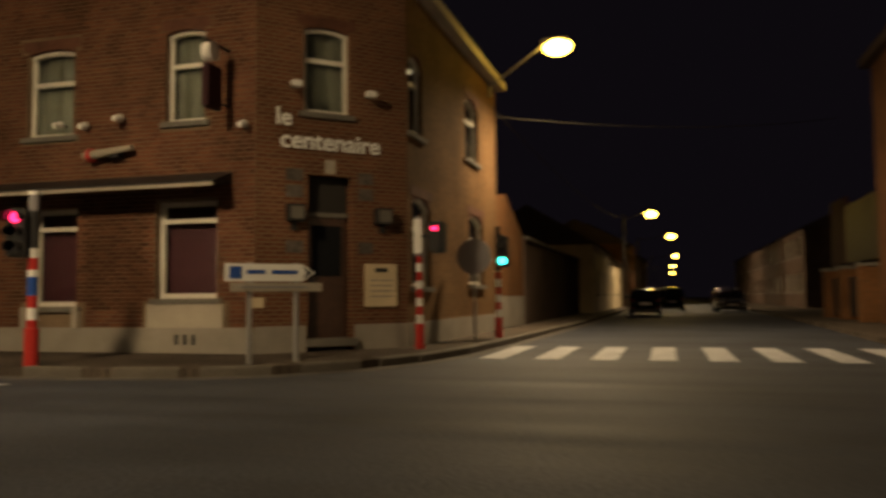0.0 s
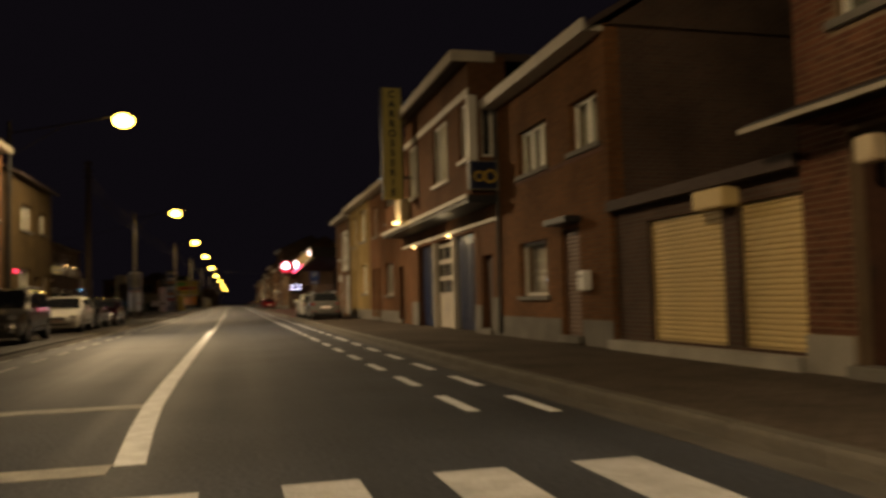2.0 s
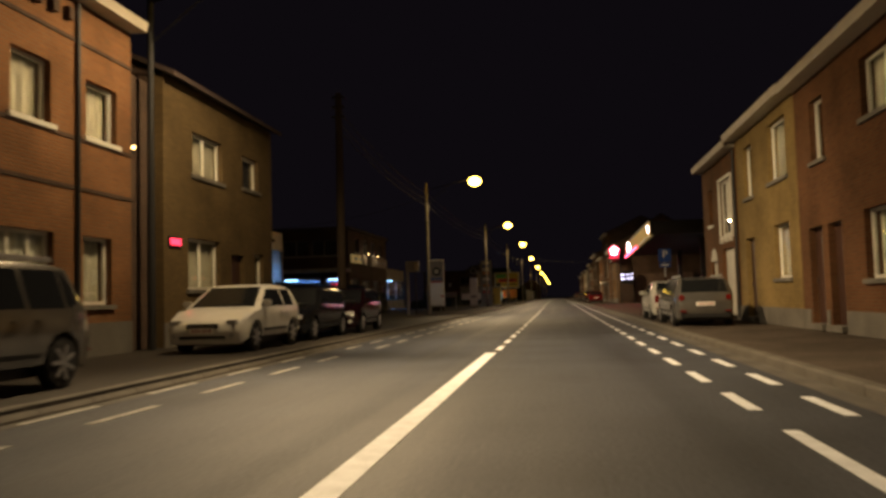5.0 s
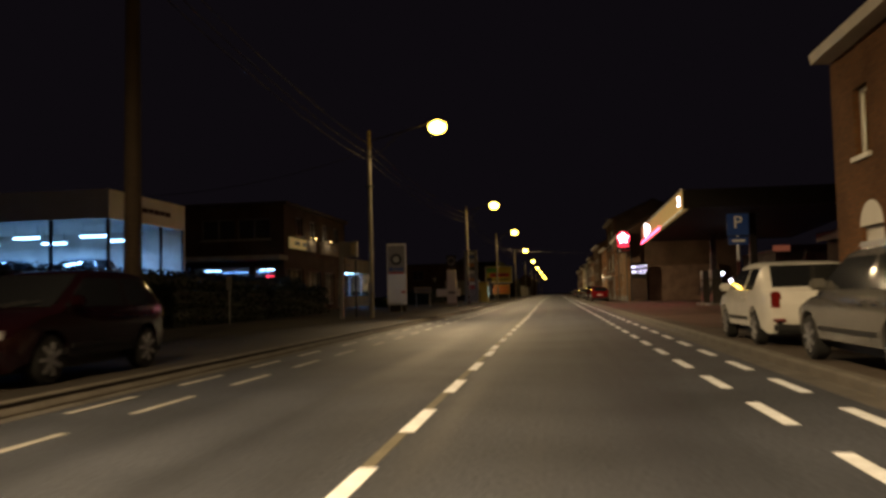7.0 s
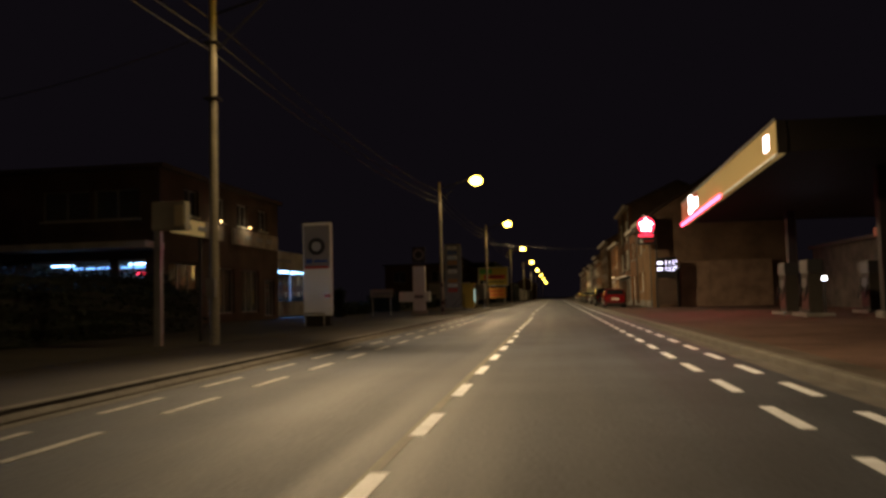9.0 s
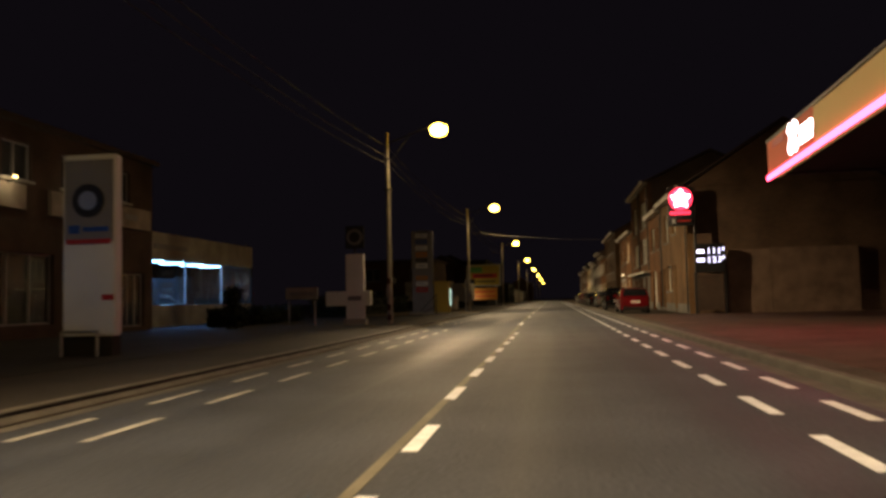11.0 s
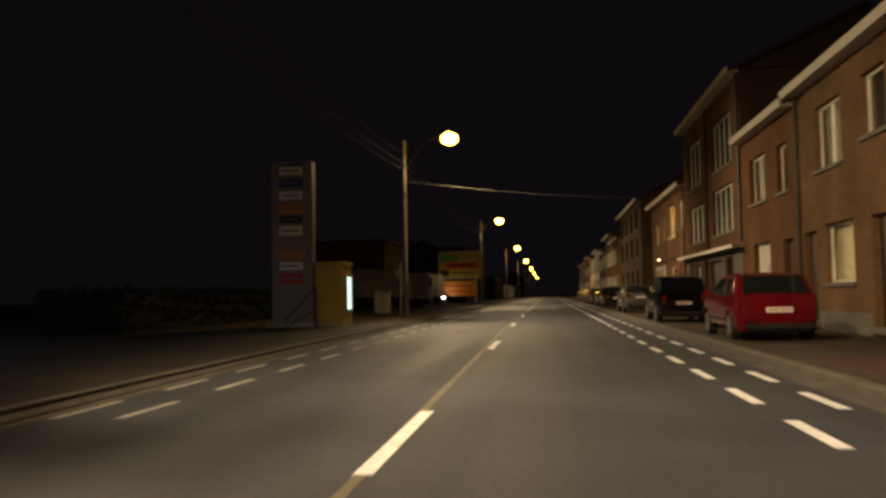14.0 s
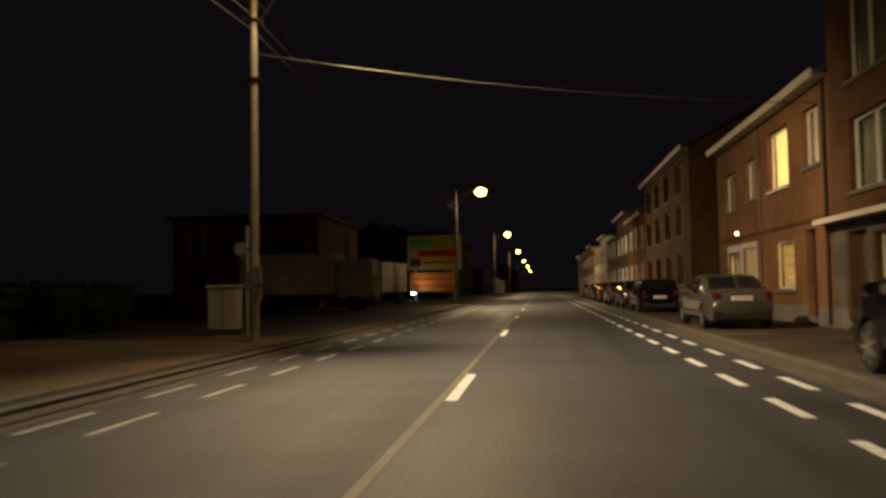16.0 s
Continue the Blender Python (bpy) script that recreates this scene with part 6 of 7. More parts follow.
    pn = part("panel", boxes((-5.3, -4.45, 130.18, 130.2, z, z + h), bevel=0.006), mat, py)
    part("text_bar", boxes((-5.2, -4.6, 130.175, 130.18, z + h * 0.4, z + h * 0.58)), "signblue" if mat == "signwhite" else "signgrey", pn)
booth = thing("booth", (-3.5, 130.9, 0.13), "yellow booth with a lit greenish panel on its street side", "booth")
part("body", boxes((-4.0, -3.0, 130.2, 131.6, 0.25, 2.35), bevel=0.02), "signyellow", booth)
part("roof", boxes((-4.06, -2.92, 130.12, 131.68, 2.35, 2.47), bevel=0.02), "signyellow", booth)
part("base", boxes((-4.0, -3.0, 130.2, 131.6, 0.13, 0.25)), "concrete", booth)
part("lit_face", boxes((-3.0, -2.97, 130.72, 131.36, 0.75, 1.92), bevel=0.01), "lit_panel", booth)
part("frame", wall(Plane("x", -2.93, -1), 130.62, 131.46, 0.65, 2.02, [(130.72, 131.36, 0.75, 1.92)], 0.07), "steel", booth)
each("title_bar", None, [(-5.25, -5.05, 130.19, 130.2, 5.98, 6.04), (-5.0, -4.4, 130.19, 130.2, 5.96, 6.07)], "ink", py)
rail = thing("hand_rail", (-4.3, 129.4, 0.13), "thin dark metal hand rail before the booth", "rail")
part("upper_bar", tubes(((-4.9, 129.4, 0.35), (-3.75, 129.4, 1.55), 0.025), n=8), "darkmetal", rail)
part("post", tubes(((-3.75, 129.4, 0.13), (-3.75, 129.4, 1.55), 0.03), n=8), "darkmetal", rail)
part("lower_bar", tubes(((-4.9, 129.4, 0.13), (-3.75, 129.4, 0.75), 0.02), n=8), "darkmetal", rail)
lamp("booth_light", "AREA", 5, (0.62, 1.0, 0.72), (-2.9, 130.9, 1.35), sx=0.6, sy=1.1, turn=(0, -90, 0))
cab = thing("cable_cabinet", (-4.25, 143.4, 0.13), "pale roadside cable cabinet beside the pole", "cabinet")
part("body", boxes((-4.67, -3.87, 143.2, 143.6, 0.3, 1.4), bevel=0.02), "concrete", cab)
part("lid", boxes((-4.7, -3.84, 143.17, 143.63, 1.4, 1.47)), "concrete", cab)
part("base", boxes((-4.6, -3.94, 143.25, 143.55, 0.13, 0.3)), "stone", cab)
part("door_seam", boxes((-4.28, -4.26, 143.195, 143.2, 0.35, 1.36)), "ink", cab)
sp = thing("marker_post", (-2.98, 141.6, 0.13), "slim grey post with a small round plate beside the pole", "post")
part("post", tubes(((-2.98, 141.6, 0.13), (-2.98, 141.6, 2.85), 0.06), n=10), "steel", sp)
part("plate", tubes(((-3.12, 141.52, 2.3), (-3.12, 141.55, 2.3), 0.16), n=20), "dirtywall", sp)
part("clamp", boxes((-3.08, -2.9, 141.53, 141.56, 2.27, 2.33)), "darkmetal", sp)
pole_box = thing("pole_box", (-2.48, 140.8, 1.0), "pale meter box strapped to the pole", "box")
part("case", boxes((-2.6, -2.36, 140.74, 140.88, 1.05, 1.85), bevel=0.02), "dirtywall", pole_box)
part("strap", boxes((-2.62, -2.34, 140.73, 140.9, 1.42, 1.46)), "darkmetal", pole_box)

bill = thing("billboard", (-6.8, 205, 0.13), "yellow and red roadside billboard over an orange board", "billboard")
part("panel", boxes((-9.4, -4.2, 204.9, 205.1, 3.4, 6.6)), "signyellow", bill)
part("frame", wall(Plane("y", 204.84, 1), -9.6, -4.0, 3.25, 6.75, [(-9.4, -4.2, 3.4, 6.6)], 0.12), "steel", bill)
part("red_field", boxes((-8.6, -4.6, 204.88, 204.9, 4.55, 5.3)), "signred", bill)
part("green_field", boxes((-9.3, -7.0, 204.88, 204.9, 5.45, 6.4)), "signgreen", bill)
part("dark_field", boxes((-9.3, -8.2, 204.88, 204.9, 3.6, 4.4)), "ink", bill)
each("text_bar", None, [(-8.0, -4.8, 204.885, 204.9, 3.9, 4.1), (-8.2, -5.2, 204.87, 204.88, 4.85, 5.05)], "ink", bill)
part("lower_board", boxes((-9.4, -4.6, 204.9, 205.0, 1.0, 2.95)), "signorange", bill)
each("lower_bar", None, [(-9.0, -5.0, 204.89, 204.9, z, z + 0.2) for z in (1.5, 2.2)], "signred", bill)
each("post", None, [(x - 0.1, x + 0.1, 205.1, 205.3, 0.13, 6.6) for x in (-8.8, -4.8)], "steel", bill)
part("floodlight", boxes((-9.0, -8.6, 203.3, 203.5, 0.75, 0.95), bevel=0.03), "white_glow", bill, "small lit floodlight")
part("floodlight_post", boxes((-8.84, -8.76, 203.36, 203.44, 0.13, 0.75)), "darkmetal", bill)
lamp("billboard_flood", "SPOT", 90, (1.0, 0.85, 0.55), (-8.6, 203.2, 1.05), size=0.1, cone=120, aim=(0.5, 0.45, 0.7))
hall = thing("yard_house", (-15.7, 180, 0.13), "dim flat-roofed two-storey house behind the yard", "house")
hw = Plane("y", 175.0, 1)
hall_holes = [(-19.6, -17.6, 3.7, 5.3), (-13.8, -11.6, 3.7, 5.3), (-19.4, -17.4, 0.9, 2.5), (-13.2, -11.8, 0.2, 2.5)]
part("wall", wall(hw, -20.8, -10.6, 0.13, 6.2, hall_holes), "gable_brick", hall)
each("side_wall", None, [(-10.9, -10.6, 175.3, 186.0, 0.13, 6.2), (-20.8, -20.5, 175.3, 186.0, 0.13, 6.2)], "brick_dark", hall)
part("back_wall", boxes((-20.8, -10.6, 186.0, 186.3, 0.13, 6.2)), "brick_dark", hall)
part("roof", boxes((-21.1, -10.3, 174.7, 186.6, 6.2, 6.42)), "roof", hall)
for w in hall_holes[:3]:
    window(hall, hw, *w, bars=1, behind="dark", frame="signgrey")
door(hall, hw, -13.2, -11.8, 0.34, 2.5, mat="shutter_brown", panels=3)
win_l = thing("wall_lantern", (-15.7, 174.9, 3.4), "pale cone-shaped lantern on the house wall, unlit", "lantern")
part("shade", tubes(((-15.7, 174.75, 3.35), (-15.7, 174.75, 4.05), 0.1, 0.34), n=16), "signwhite", win_l)
part("bracket", boxes((-15.73, -15.67, 174.78, 175.0, 3.9, 3.96)), "darkmetal", win_l)


def truck(label, x, y, heading):
    t = thing("truck", (0, 0, 0), label, "truck")
    cab_b = part("cab", boxes((-1.2, 1.2, 1.6, 3.6, 0.7, 2.9), bevel=0.12), "signgrey", t)
    part("windscreen", boxes((-1.05, 1.05, 3.58, 3.62, 1.8, 2.6), bevel=0.01), "carglass", cab_b)
    part("bumper", boxes((-1.2, 1.2, 3.45, 3.68, 0.45, 0.8), bevel=0.03), "blackplastic", cab_b)
    for x0 in (-1.0, 0.7):
        part("headlight", boxes((x0, x0 + 0.3, 3.6, 3.66, 0.85, 1.05), bevel=0.02), "headlamp", cab_b)
    part("cargo_box", boxes((-1.25, 1.25, -4.0, 1.5, 0.95, 3.2), bevel=0.03), "concrete", t)
    part("chassis", boxes((-0.5, 0.5, -4.0, 3.4, 0.55, 0.95)), "blackplastic", t)
    for yy in (2.5, -2.6, -3.3):
        for sg in (-1, 1):
            part("wheel", tubes(((sg * 0.85, yy, 0.45), (sg * 1.18, yy, 0.45), 0.45), n=22), "rubber", t)
    t.matrix_basis = pose(x, y, 0.136, 0, 0, heading)


truck("grey box truck parked across the yard", -8.9, 168.0, -90)
truck("grey box truck parked beyond the hall", -8.5, 182.5, 170)

# rows far down the street, on the left
for y, top, mat in ((214, 6.5, "brick_brown"), (226, 7.2, "brick_dark"), (238, 6.4, "brick_red"), (250, 7.0, "brick_brown"), (262, 6.6, "brick_dark")):
    terrace("house", "distant brick row house across the street", -10.5, y, y + 11.4, top, mat,
            [(y + 1.2 + i * 3.4, y + 2.8 + i * 3.4, z, z + 1.5, dict(bars=1)) for i in range(3) for z in (1.3, 4.1)], [], side=-1)


# ---- filling station ----
structure("forecourt_right", slab([(8.35, 60.5), (40, 60.5), (40, 115.6), (8.35, 115.6)], -0.1, 0.136), "redpaving", "red clay paved forecourt of the filling station", "forecourt")
canopy = thing("station_canopy", (16, 90, 0.13), "filling station canopy with a lit cream fascia and pink neon line", "canopy")
F0, F1 = Vector((11.32, 82.3)), Vector((10.85, 97.8))
FALL = Matrix(((1, 0, 0, 0), (0, 1, 0, 0), (0, -0.052, 1, 0.11), (0, 0, 0, 1)))  # the canopy falls gently along the street
tilt = math.degrees(math.atan2(F1.x - F0.x, F1.y - F0.y))
fas = Plane("x", 0.0, 1, Matrix.Translation((F0.x, F0.y, 0)) @ Matrix.Rotation(radians(-tilt), 4, "Z") @ FALL)
LEN = (F1 - F0).length


def fallen(bm):
    """Lay a canopy board in the canopy's slope."""
    bmesh.ops.transform(bm, matrix=Matrix.Translation((0, F0.y, 0)) @ FALL @ Matrix.Translation((0, -F0.y, 0)), verts=bm.verts)
    return bm


part("fascia", fas.boxes((0, LEN, 0.0, 0.3, 5.2, 6.22), bevel=0.02), "canopy_glow", canopy, "cream fascia lit from inside")
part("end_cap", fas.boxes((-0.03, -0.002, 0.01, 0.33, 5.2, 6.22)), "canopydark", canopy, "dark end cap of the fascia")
part("edge_trim", fas.boxes((-0.05, LEN + 0.05, -0.04, 0.02, 6.22, 6.3)), "darkmetal", canopy)
part("lower_trim", fas.boxes((-0.05, LEN * 0.47, -0.05, 0.02, 5.12, 5.2)), "signwhite", canopy, "pale lower trim")
part("neon_line", fas.boxes((LEN * 0.47, LEN, -0.09, -0.01, 5.1, 5.26), bevel=0.02), "neon_glow", canopy, "pink neon line")
part("logo_panel", fas.boxes((LEN - 3.8, LEN + 0.01, -0.02, 0.0, 5.21, 6.22)), "pinkpanel_glow", canopy, "reddish lit panel")
xs = bmesh.new()
for sgn_ in (-1, 1):
    m = Matrix.Translation((-0.035, LEN - 2.3, 5.83)) @ Matrix.Rotation(radians(38 * sgn_), 4, "X") @ Matrix.Diagonal((0.03, 0.26, 0.9, 1))
    bmesh.ops.create_cube(xs, size=1, matrix=m)
part("cross_mark", fas.done(xs), "star_glow", canopy, "bright white cross mark")
part("name_bar", fas.boxes((LEN - 1.6, LEN - 0.5, -0.035, -0.02, 5.95, 6.15)), "signred", canopy)
part("word_bar", fas.boxes((LEN - 3.75, LEN - 2.85, -0.035, -0.02, 5.5, 5.95)), "star_glow", canopy, "bright white lit bar")
part("near_mark", fas.boxes((0.8, 1.2, -0.03, 0.0, 5.5, 5.98), bevel=0.01), "star_glow", canopy, "white lit mark")
part("near_mark_core", fas.boxes((0.92, 1.08, -0.04, -0.03, 5.58, 5.86)), "signred", canopy)
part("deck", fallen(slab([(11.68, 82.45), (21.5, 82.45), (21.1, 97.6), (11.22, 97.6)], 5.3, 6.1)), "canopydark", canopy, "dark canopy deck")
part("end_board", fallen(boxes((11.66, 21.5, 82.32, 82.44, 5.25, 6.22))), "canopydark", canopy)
part("far_board", fallen(boxes((11.2, 21.0, 97.62, 97.72, 5.25, 6.22))), "darkmetal", canopy)
for x, y in ((15.5, 85.5), (15.2, 95.2)):
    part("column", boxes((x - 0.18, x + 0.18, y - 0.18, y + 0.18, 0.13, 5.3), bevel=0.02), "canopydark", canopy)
    part("column_foot", boxes((x - 0.3, x + 0.3, y - 0.3, y + 0.3, 0.136, 0.35)), "stone", canopy)
lamp("neon_light", "AREA", 120, (1.0, 0.12, 0.18), (10.7, 93.8, 4.5), sx=0.15, sy=7.0, turn=(0, 0, 0))
for k, (x, y) in enumerate(((14.0, 88.5), (17.2, 88.5), (14.0, 91.5), (17.2, 91.5))):
    pm = thing("fuel_pump", (x, y, 0.13), "grey fuel pump with a red panel and hanging hoses", "fuel pump", group="fuel pumps")
    part("island", boxes((x - 0.5, x + 0.5, y - 0.9, y + 0.9, 0.136, 0.26), bevel=0.02), "stone", pm)
    part("body", boxes((x - 0.25, x + 0.25, y - 0.45, y + 0.45, 0.26, 1.75), bevel=0.03), "footway", pm)
    part("head", boxes((x - 0.28, x + 0.28, y - 0.5, y + 0.5, 1.75, 2.25), bevel=0.03), "darkmetal", pm)
    part("red_panel", boxes((x - 0.265, x - 0.25, y - 0.4, y + 0.4, 0.4, 1.0)), "fadedred", pm)
    part("display", boxes((x - 0.27, x - 0.25, y - 0.3, y + 0.3, 1.2, 1.55)), "ink", pm)
    for sg in (-1, 1):
        part("hose", tubes(((x - 0.25, y + sg * 0.4, 1.6), (x - 0.42, y + sg * 0.42, 0.7), 0.02), ((x - 0.42, y + sg * 0.42, 0.7), (x - 0.27, y + sg * 0.3, 1.1), 0.02), n=8), "rubber", pm)
        part("nozzle", boxes((x - 0.33, x - 0.25, y + sg * 0.3 - 0.04, y + sg * 0.3 + 0.04, 1.05, 1.25)), "blackplastic", pm)
kiosk = thing("station_kiosk", (25, 103, 0.13), "dim station shop with a faint window and red roof edge", "kiosk")
kp = Plane("y", 98.2, 1)
kiosk_holes = [(20.8, 23.6, 0.9, 2.5), (24.2, 25.3, 0.13, 2.4), (26.0, 29.0, 0.9, 2.5)]
part("wall", wall(kp, 20.0, 30.0, 0.13, 3.55, kiosk_holes), "fadedwhite", kiosk)
part("side_wall", boxes((20.0, 20.3, 98.5, 108.0, 0.13, 3.55)), "fadedwhite", kiosk)
part("side_wall", boxes((29.7, 30.0, 98.5, 108.0, 0.13, 3.55)), "brick_dark", kiosk)
part("back_wall", boxes((20.3, 29.7, 107.7, 108, 0.13, 3.55)), "brick_dark", kiosk)
part("roof", boxes((19.8, 30.2, 97.8, 108.2, 3.55, 3.75)), "roof", kiosk)
part("red_edge", boxes((20.9, 30.2, 97.7, 97.8, 3.6, 4.05)), "blind_red", kiosk, "dark red roof edge")
part("lit_end", boxes((19.75, 20.85, 97.7, 97.8, 3.62, 4.03)), "pinkpanel_glow", kiosk, "red lit end of the roof edge")
window(kiosk, kp, *kiosk_holes[0], bars=1, behind="dark", frame="signgrey")
window(kiosk, kp, *kiosk_holes[2], bars=1, behind="dark", frame="signgrey")
door(kiosk, kp, 24.22, 25.28, 0.27, 2.4, mat="darkmetal", panels=2, glazed=1.0)
for z in (2.15, 1.85):
    part("lit_sign", boxes((22.0, 23.3, 98.1, 98.13, z, z + 0.14)), "bluewin_glow", kiosk, "faint blue lit window sign")
for x, y, z in ((15.35, 93.1, 2.1), (15.75, 92.6, 1.6)):
    fl = thing("flood_lamp", (x, y, 0.13), "small bright white lamp on a short post", "lamp", group="yard lamps")
    part("lens", tubes(((x - 0.02, y - 0.1, z), (x - 0.02, y, z), 0.09), n=16), "white_glow", fl)
    part("post", boxes((x - 0.04, x + 0.04, y, y + 0.08, 0.13, z)), "darkmetal", fl)
shed = thing("station_annex", (17, 76, 0.13), "low dark annex with a red roof edge behind the forecourt", "building")
part("wall", boxes((17.0, 27, 66.0, 78.0, 0.13, 3.3)), "brick_dark", shed)
part("roof", boxes((16.7, 27.2, 65.8, 78.2, 3.3, 3.5)), "roof", shed)
part("red_edge", boxes((16.6, 16.7, 65.8, 78.2, 3.15, 3.55)), "blind_red", shed)

white = thing("yard_wall", (16.4, 115.7, 0.13), "dull brown rendered wall panel before the gable", "wall")
for x0, x1, z in ((13.3, 15.4, 3.35), (15.4, 19.6, 3.4)):
    part("panel", boxes((x0, x1 - 0.02, 115.62, 115.95, 0.13, z)), "yardrender", white)
prices = thing("price_sign", (12.3, 115.0, 0.13), "black price board with white lit digits on posts", "sign")
part("board", boxes((11.55, 13.0, 114.9, 115.15, 2.2, 3.65), bevel=0.02), "ink", prices)
part("lower_board", boxes((11.65, 12.9, 114.95, 115.1, 0.3, 2.1)), "brick_dark", prices)
each("post", None, [(x, x + 0.1, 114.98, 115.08, 0.13, 2.2) for x in (11.5, 12.95)], "darkmetal", prices)
for z, words in ((3.27, "1.11"), (2.83, "1.23")):
    for k, ch in enumerate(words.replace(".", "")):
        text("digit", ch, 0.4, "digit_glow", prices, facing(12.24 + 0.25 * k, 114.89, z, 0), deep=0.005)
    part("name_bar", boxes((11.66, 12.0, 114.885, 114.9, z - 0.07, z + 0.07), bevel=0.0), "digit_glow", prices)
    part("small_digit", boxes((12.9, 12.97, 114.885, 114.9, z + 0.04, z + 0.17)), "digit_glow", prices)

disc = thing("station_sign", (11.1, 115.5, 0.13), "round red lit station sign with a white star on a pole", "sign")
part("pole", boxes((11.62, 11.74, 115.3, 115.42, 0.13, 6.6)), "darkmetal", disc)
part("case", boxes((10.4, 11.62, 115.28, 115.46, 4.62, 6.62), bevel=0.02), "darkmetal", disc)
part("disc", tubes(((11.02, 115.22, 6.0), (11.02, 115.28, 6.0), 0.58), n=40), "disc_glow", disc, "red lit disc")
star = []
for i in range(10):
    a = math.pi / 2 + i * math.pi / 5
    rr = 0.52 if i % 2 == 0 else 0.3
    star.append((11.02 + rr * math.cos(a), 6.0 + rr * math.sin(a)))
part("star", prism(star, 115.18, 115.22), "star_glow", disc, "white lit star")
each("red_bar", None, [(10.5 + i * 0.17, 10.62 + i * 0.17, 115.25, 115.28, 5.2, 5.36) for i in range(6)], "disc_glow", disc)
part("lower_panel", boxes((10.47, 11.56, 115.24, 115.28, 4.7, 5.05)), "ink", disc)
part("panel_mark", boxes((10.82, 11.5, 115.23, 115.24, 4.82, 4.92)), "signred", disc)
for sg in (-1, 1):
    cm = bmesh.new()
    bmesh.ops.create_cube(cm, size=1, matrix=Matrix.Translation((10.64, 115.228, 4.875)) @ Matrix.Rotation(radians(35 * sg), 4, "Y") @ Matrix.Diagonal((0.06, 0.02, 0.3, 1)))
    part("cross_stroke", cm, "signwhite", disc)
lamp("star_light", "AREA", 25, (1.0, 0.3, 0.4), (11.02, 115.1, 6.0), sx=1.0, sy=1.0, turn=(-90, 0, 0))
psign = thing("parking_sign", (9.8, 63.0, 0.13), "blue parking sign with a white letter on a grey post", "sign")
part("post", tubes(((9.8, 63.05, 0.13), (9.8, 63.05, 1.9), 0.045), n=12), "fadedred", psign, "dull red lower post")
part("post", tubes(((9.8, 63.05, 1.9), (9.8, 63.05, 3.2), 0.045), n=12), "steel", psign)
part("panel", boxes((9.5, 10.1, 62.98, 63.01, 2.62, 3.25), bevel=0.01), "signblue", psign)
part("lower_panel", boxes((9.53, 10.07, 62.98, 63.01, 2.36, 2.58), bevel=0.005), "signblue", psign)
text("letter", "P", 0.5, "signwhite", psign, facing(9.8, 62.972, 2.98, 0), deep=0.003)
part("text_bar", boxes((9.62, 9.98, 62.972, 62.98, 2.44, 2.5)), "signwhite", psign)


# ---- street lamps, poles and wires ----
def wire(name, a, b, sag, label="slack black overhead cable", r=0.014):
    """A hanging cable between two points."""
    a, b = Vector(a), Vector(b)
    bm = bmesh.new()
    n, k = 14, 6
    rings = []
    side = (b - a).cross(Vector((0, 0, 1))).normalized()
    for i in range(n + 1):
        t = i / n
        p = a.lerp(b, t) - Vector((0, 0, sag * 4 * t * (1 - t)))
        rings.append([bm.verts.new(p + (side * math.cos(j * math.tau / k) + Vector((0, 0, 1)) * math.sin(j * math.tau / k)) * r) for j in range(k)])
    for p, q in zip(rings, rings[1:]):
        for j in range(k):
            bm.faces.new((p[j], p[(j + 1) % k], q[(j + 1) % k], q[j]))
    bm.faces.new(rings[0][::-1])
    bm.faces.new(rings[-1])
    return tagged(part(name, bm, "cable"), label, "cable", "overhead cables")


def street_lamp(x, y, hx, hy, hz, label, base=0.13, wood=True, strut=True, far=False):
    """A pole with a bracket arm that carries a lantern with a glowing bowl."""
    t = thing("street_lamp", (x, y, base), label, "street lamp", group="street lamps")
    top = hz + 0.05
    part("pole", tubes(((x, y, base), (x, y, top), 0.125 if wood else 0.1, 0.085 if wood else 0.07), n=14), "pole" if wood else "darkmetal", t)
    d = Vector((hx - x, hy - y, 0))
    e = Vector((hx, hy, hz)) - d.normalized() * 0.45
    part("arm", tubes(((x, y, top - 0.5), (e.x, e.y, hz + 0.12), 0.03), n=10), "darkmetal", t)
    if strut:
        mid = Vector((x, y, top - 1.5)).lerp(e, 0.0)
        half = Vector((x, y, top - 0.5)).lerp(Vector((e.x, e.y, hz + 0.12)), 0.55)
        part("strut", tubes((mid, half, 0.018), n=8), "darkmetal", t)
    u = d.normalized()
    turn = Matrix.Translation((hx, hy, hz)) @ Matrix.Rotation(math.atan2(u.y, u.x), 4, "Z")
    hood = bmesh.new()
    box(hood, -0.5, 0.36, -0.17, 0.17, 0.02, 0.2, bevel=0.06)
    bmesh.ops.transform(hood, matrix=turn, verts=hood.verts)
    part("hood", hood, "signgrey", t)
    bowl = bmesh.new()
    bmesh.ops.create_uvsphere(bowl, u_segments=16, v_segments=10, radius=1, matrix=turn @ Matrix.Translation((-0.04, 0, -0.06)) @ Matrix.Diagonal((0.42, 0.32, 0.3, 1)))
    ob = part("bowl", bowl, "sodium_glow", t, "glowing yellow glass bowl", smooth=True)
    ob.visible_shadow = False
    if not far and wood:
        part("junction_box", boxes((x - 0.12, x + 0.12, y - 0.28, y - 0.12, 1.3, 1.75), bevel=0.02), "signgrey", t)
        each("band", None, [(x - 0.18, x + 0.18, y - 0.18, y + 0.18, z, z + 0.04) for z in (6.2, 7.6)], "darkmetal", t)
    return t


# the entries 6.5 and -27 carry the two added, unseen lamps
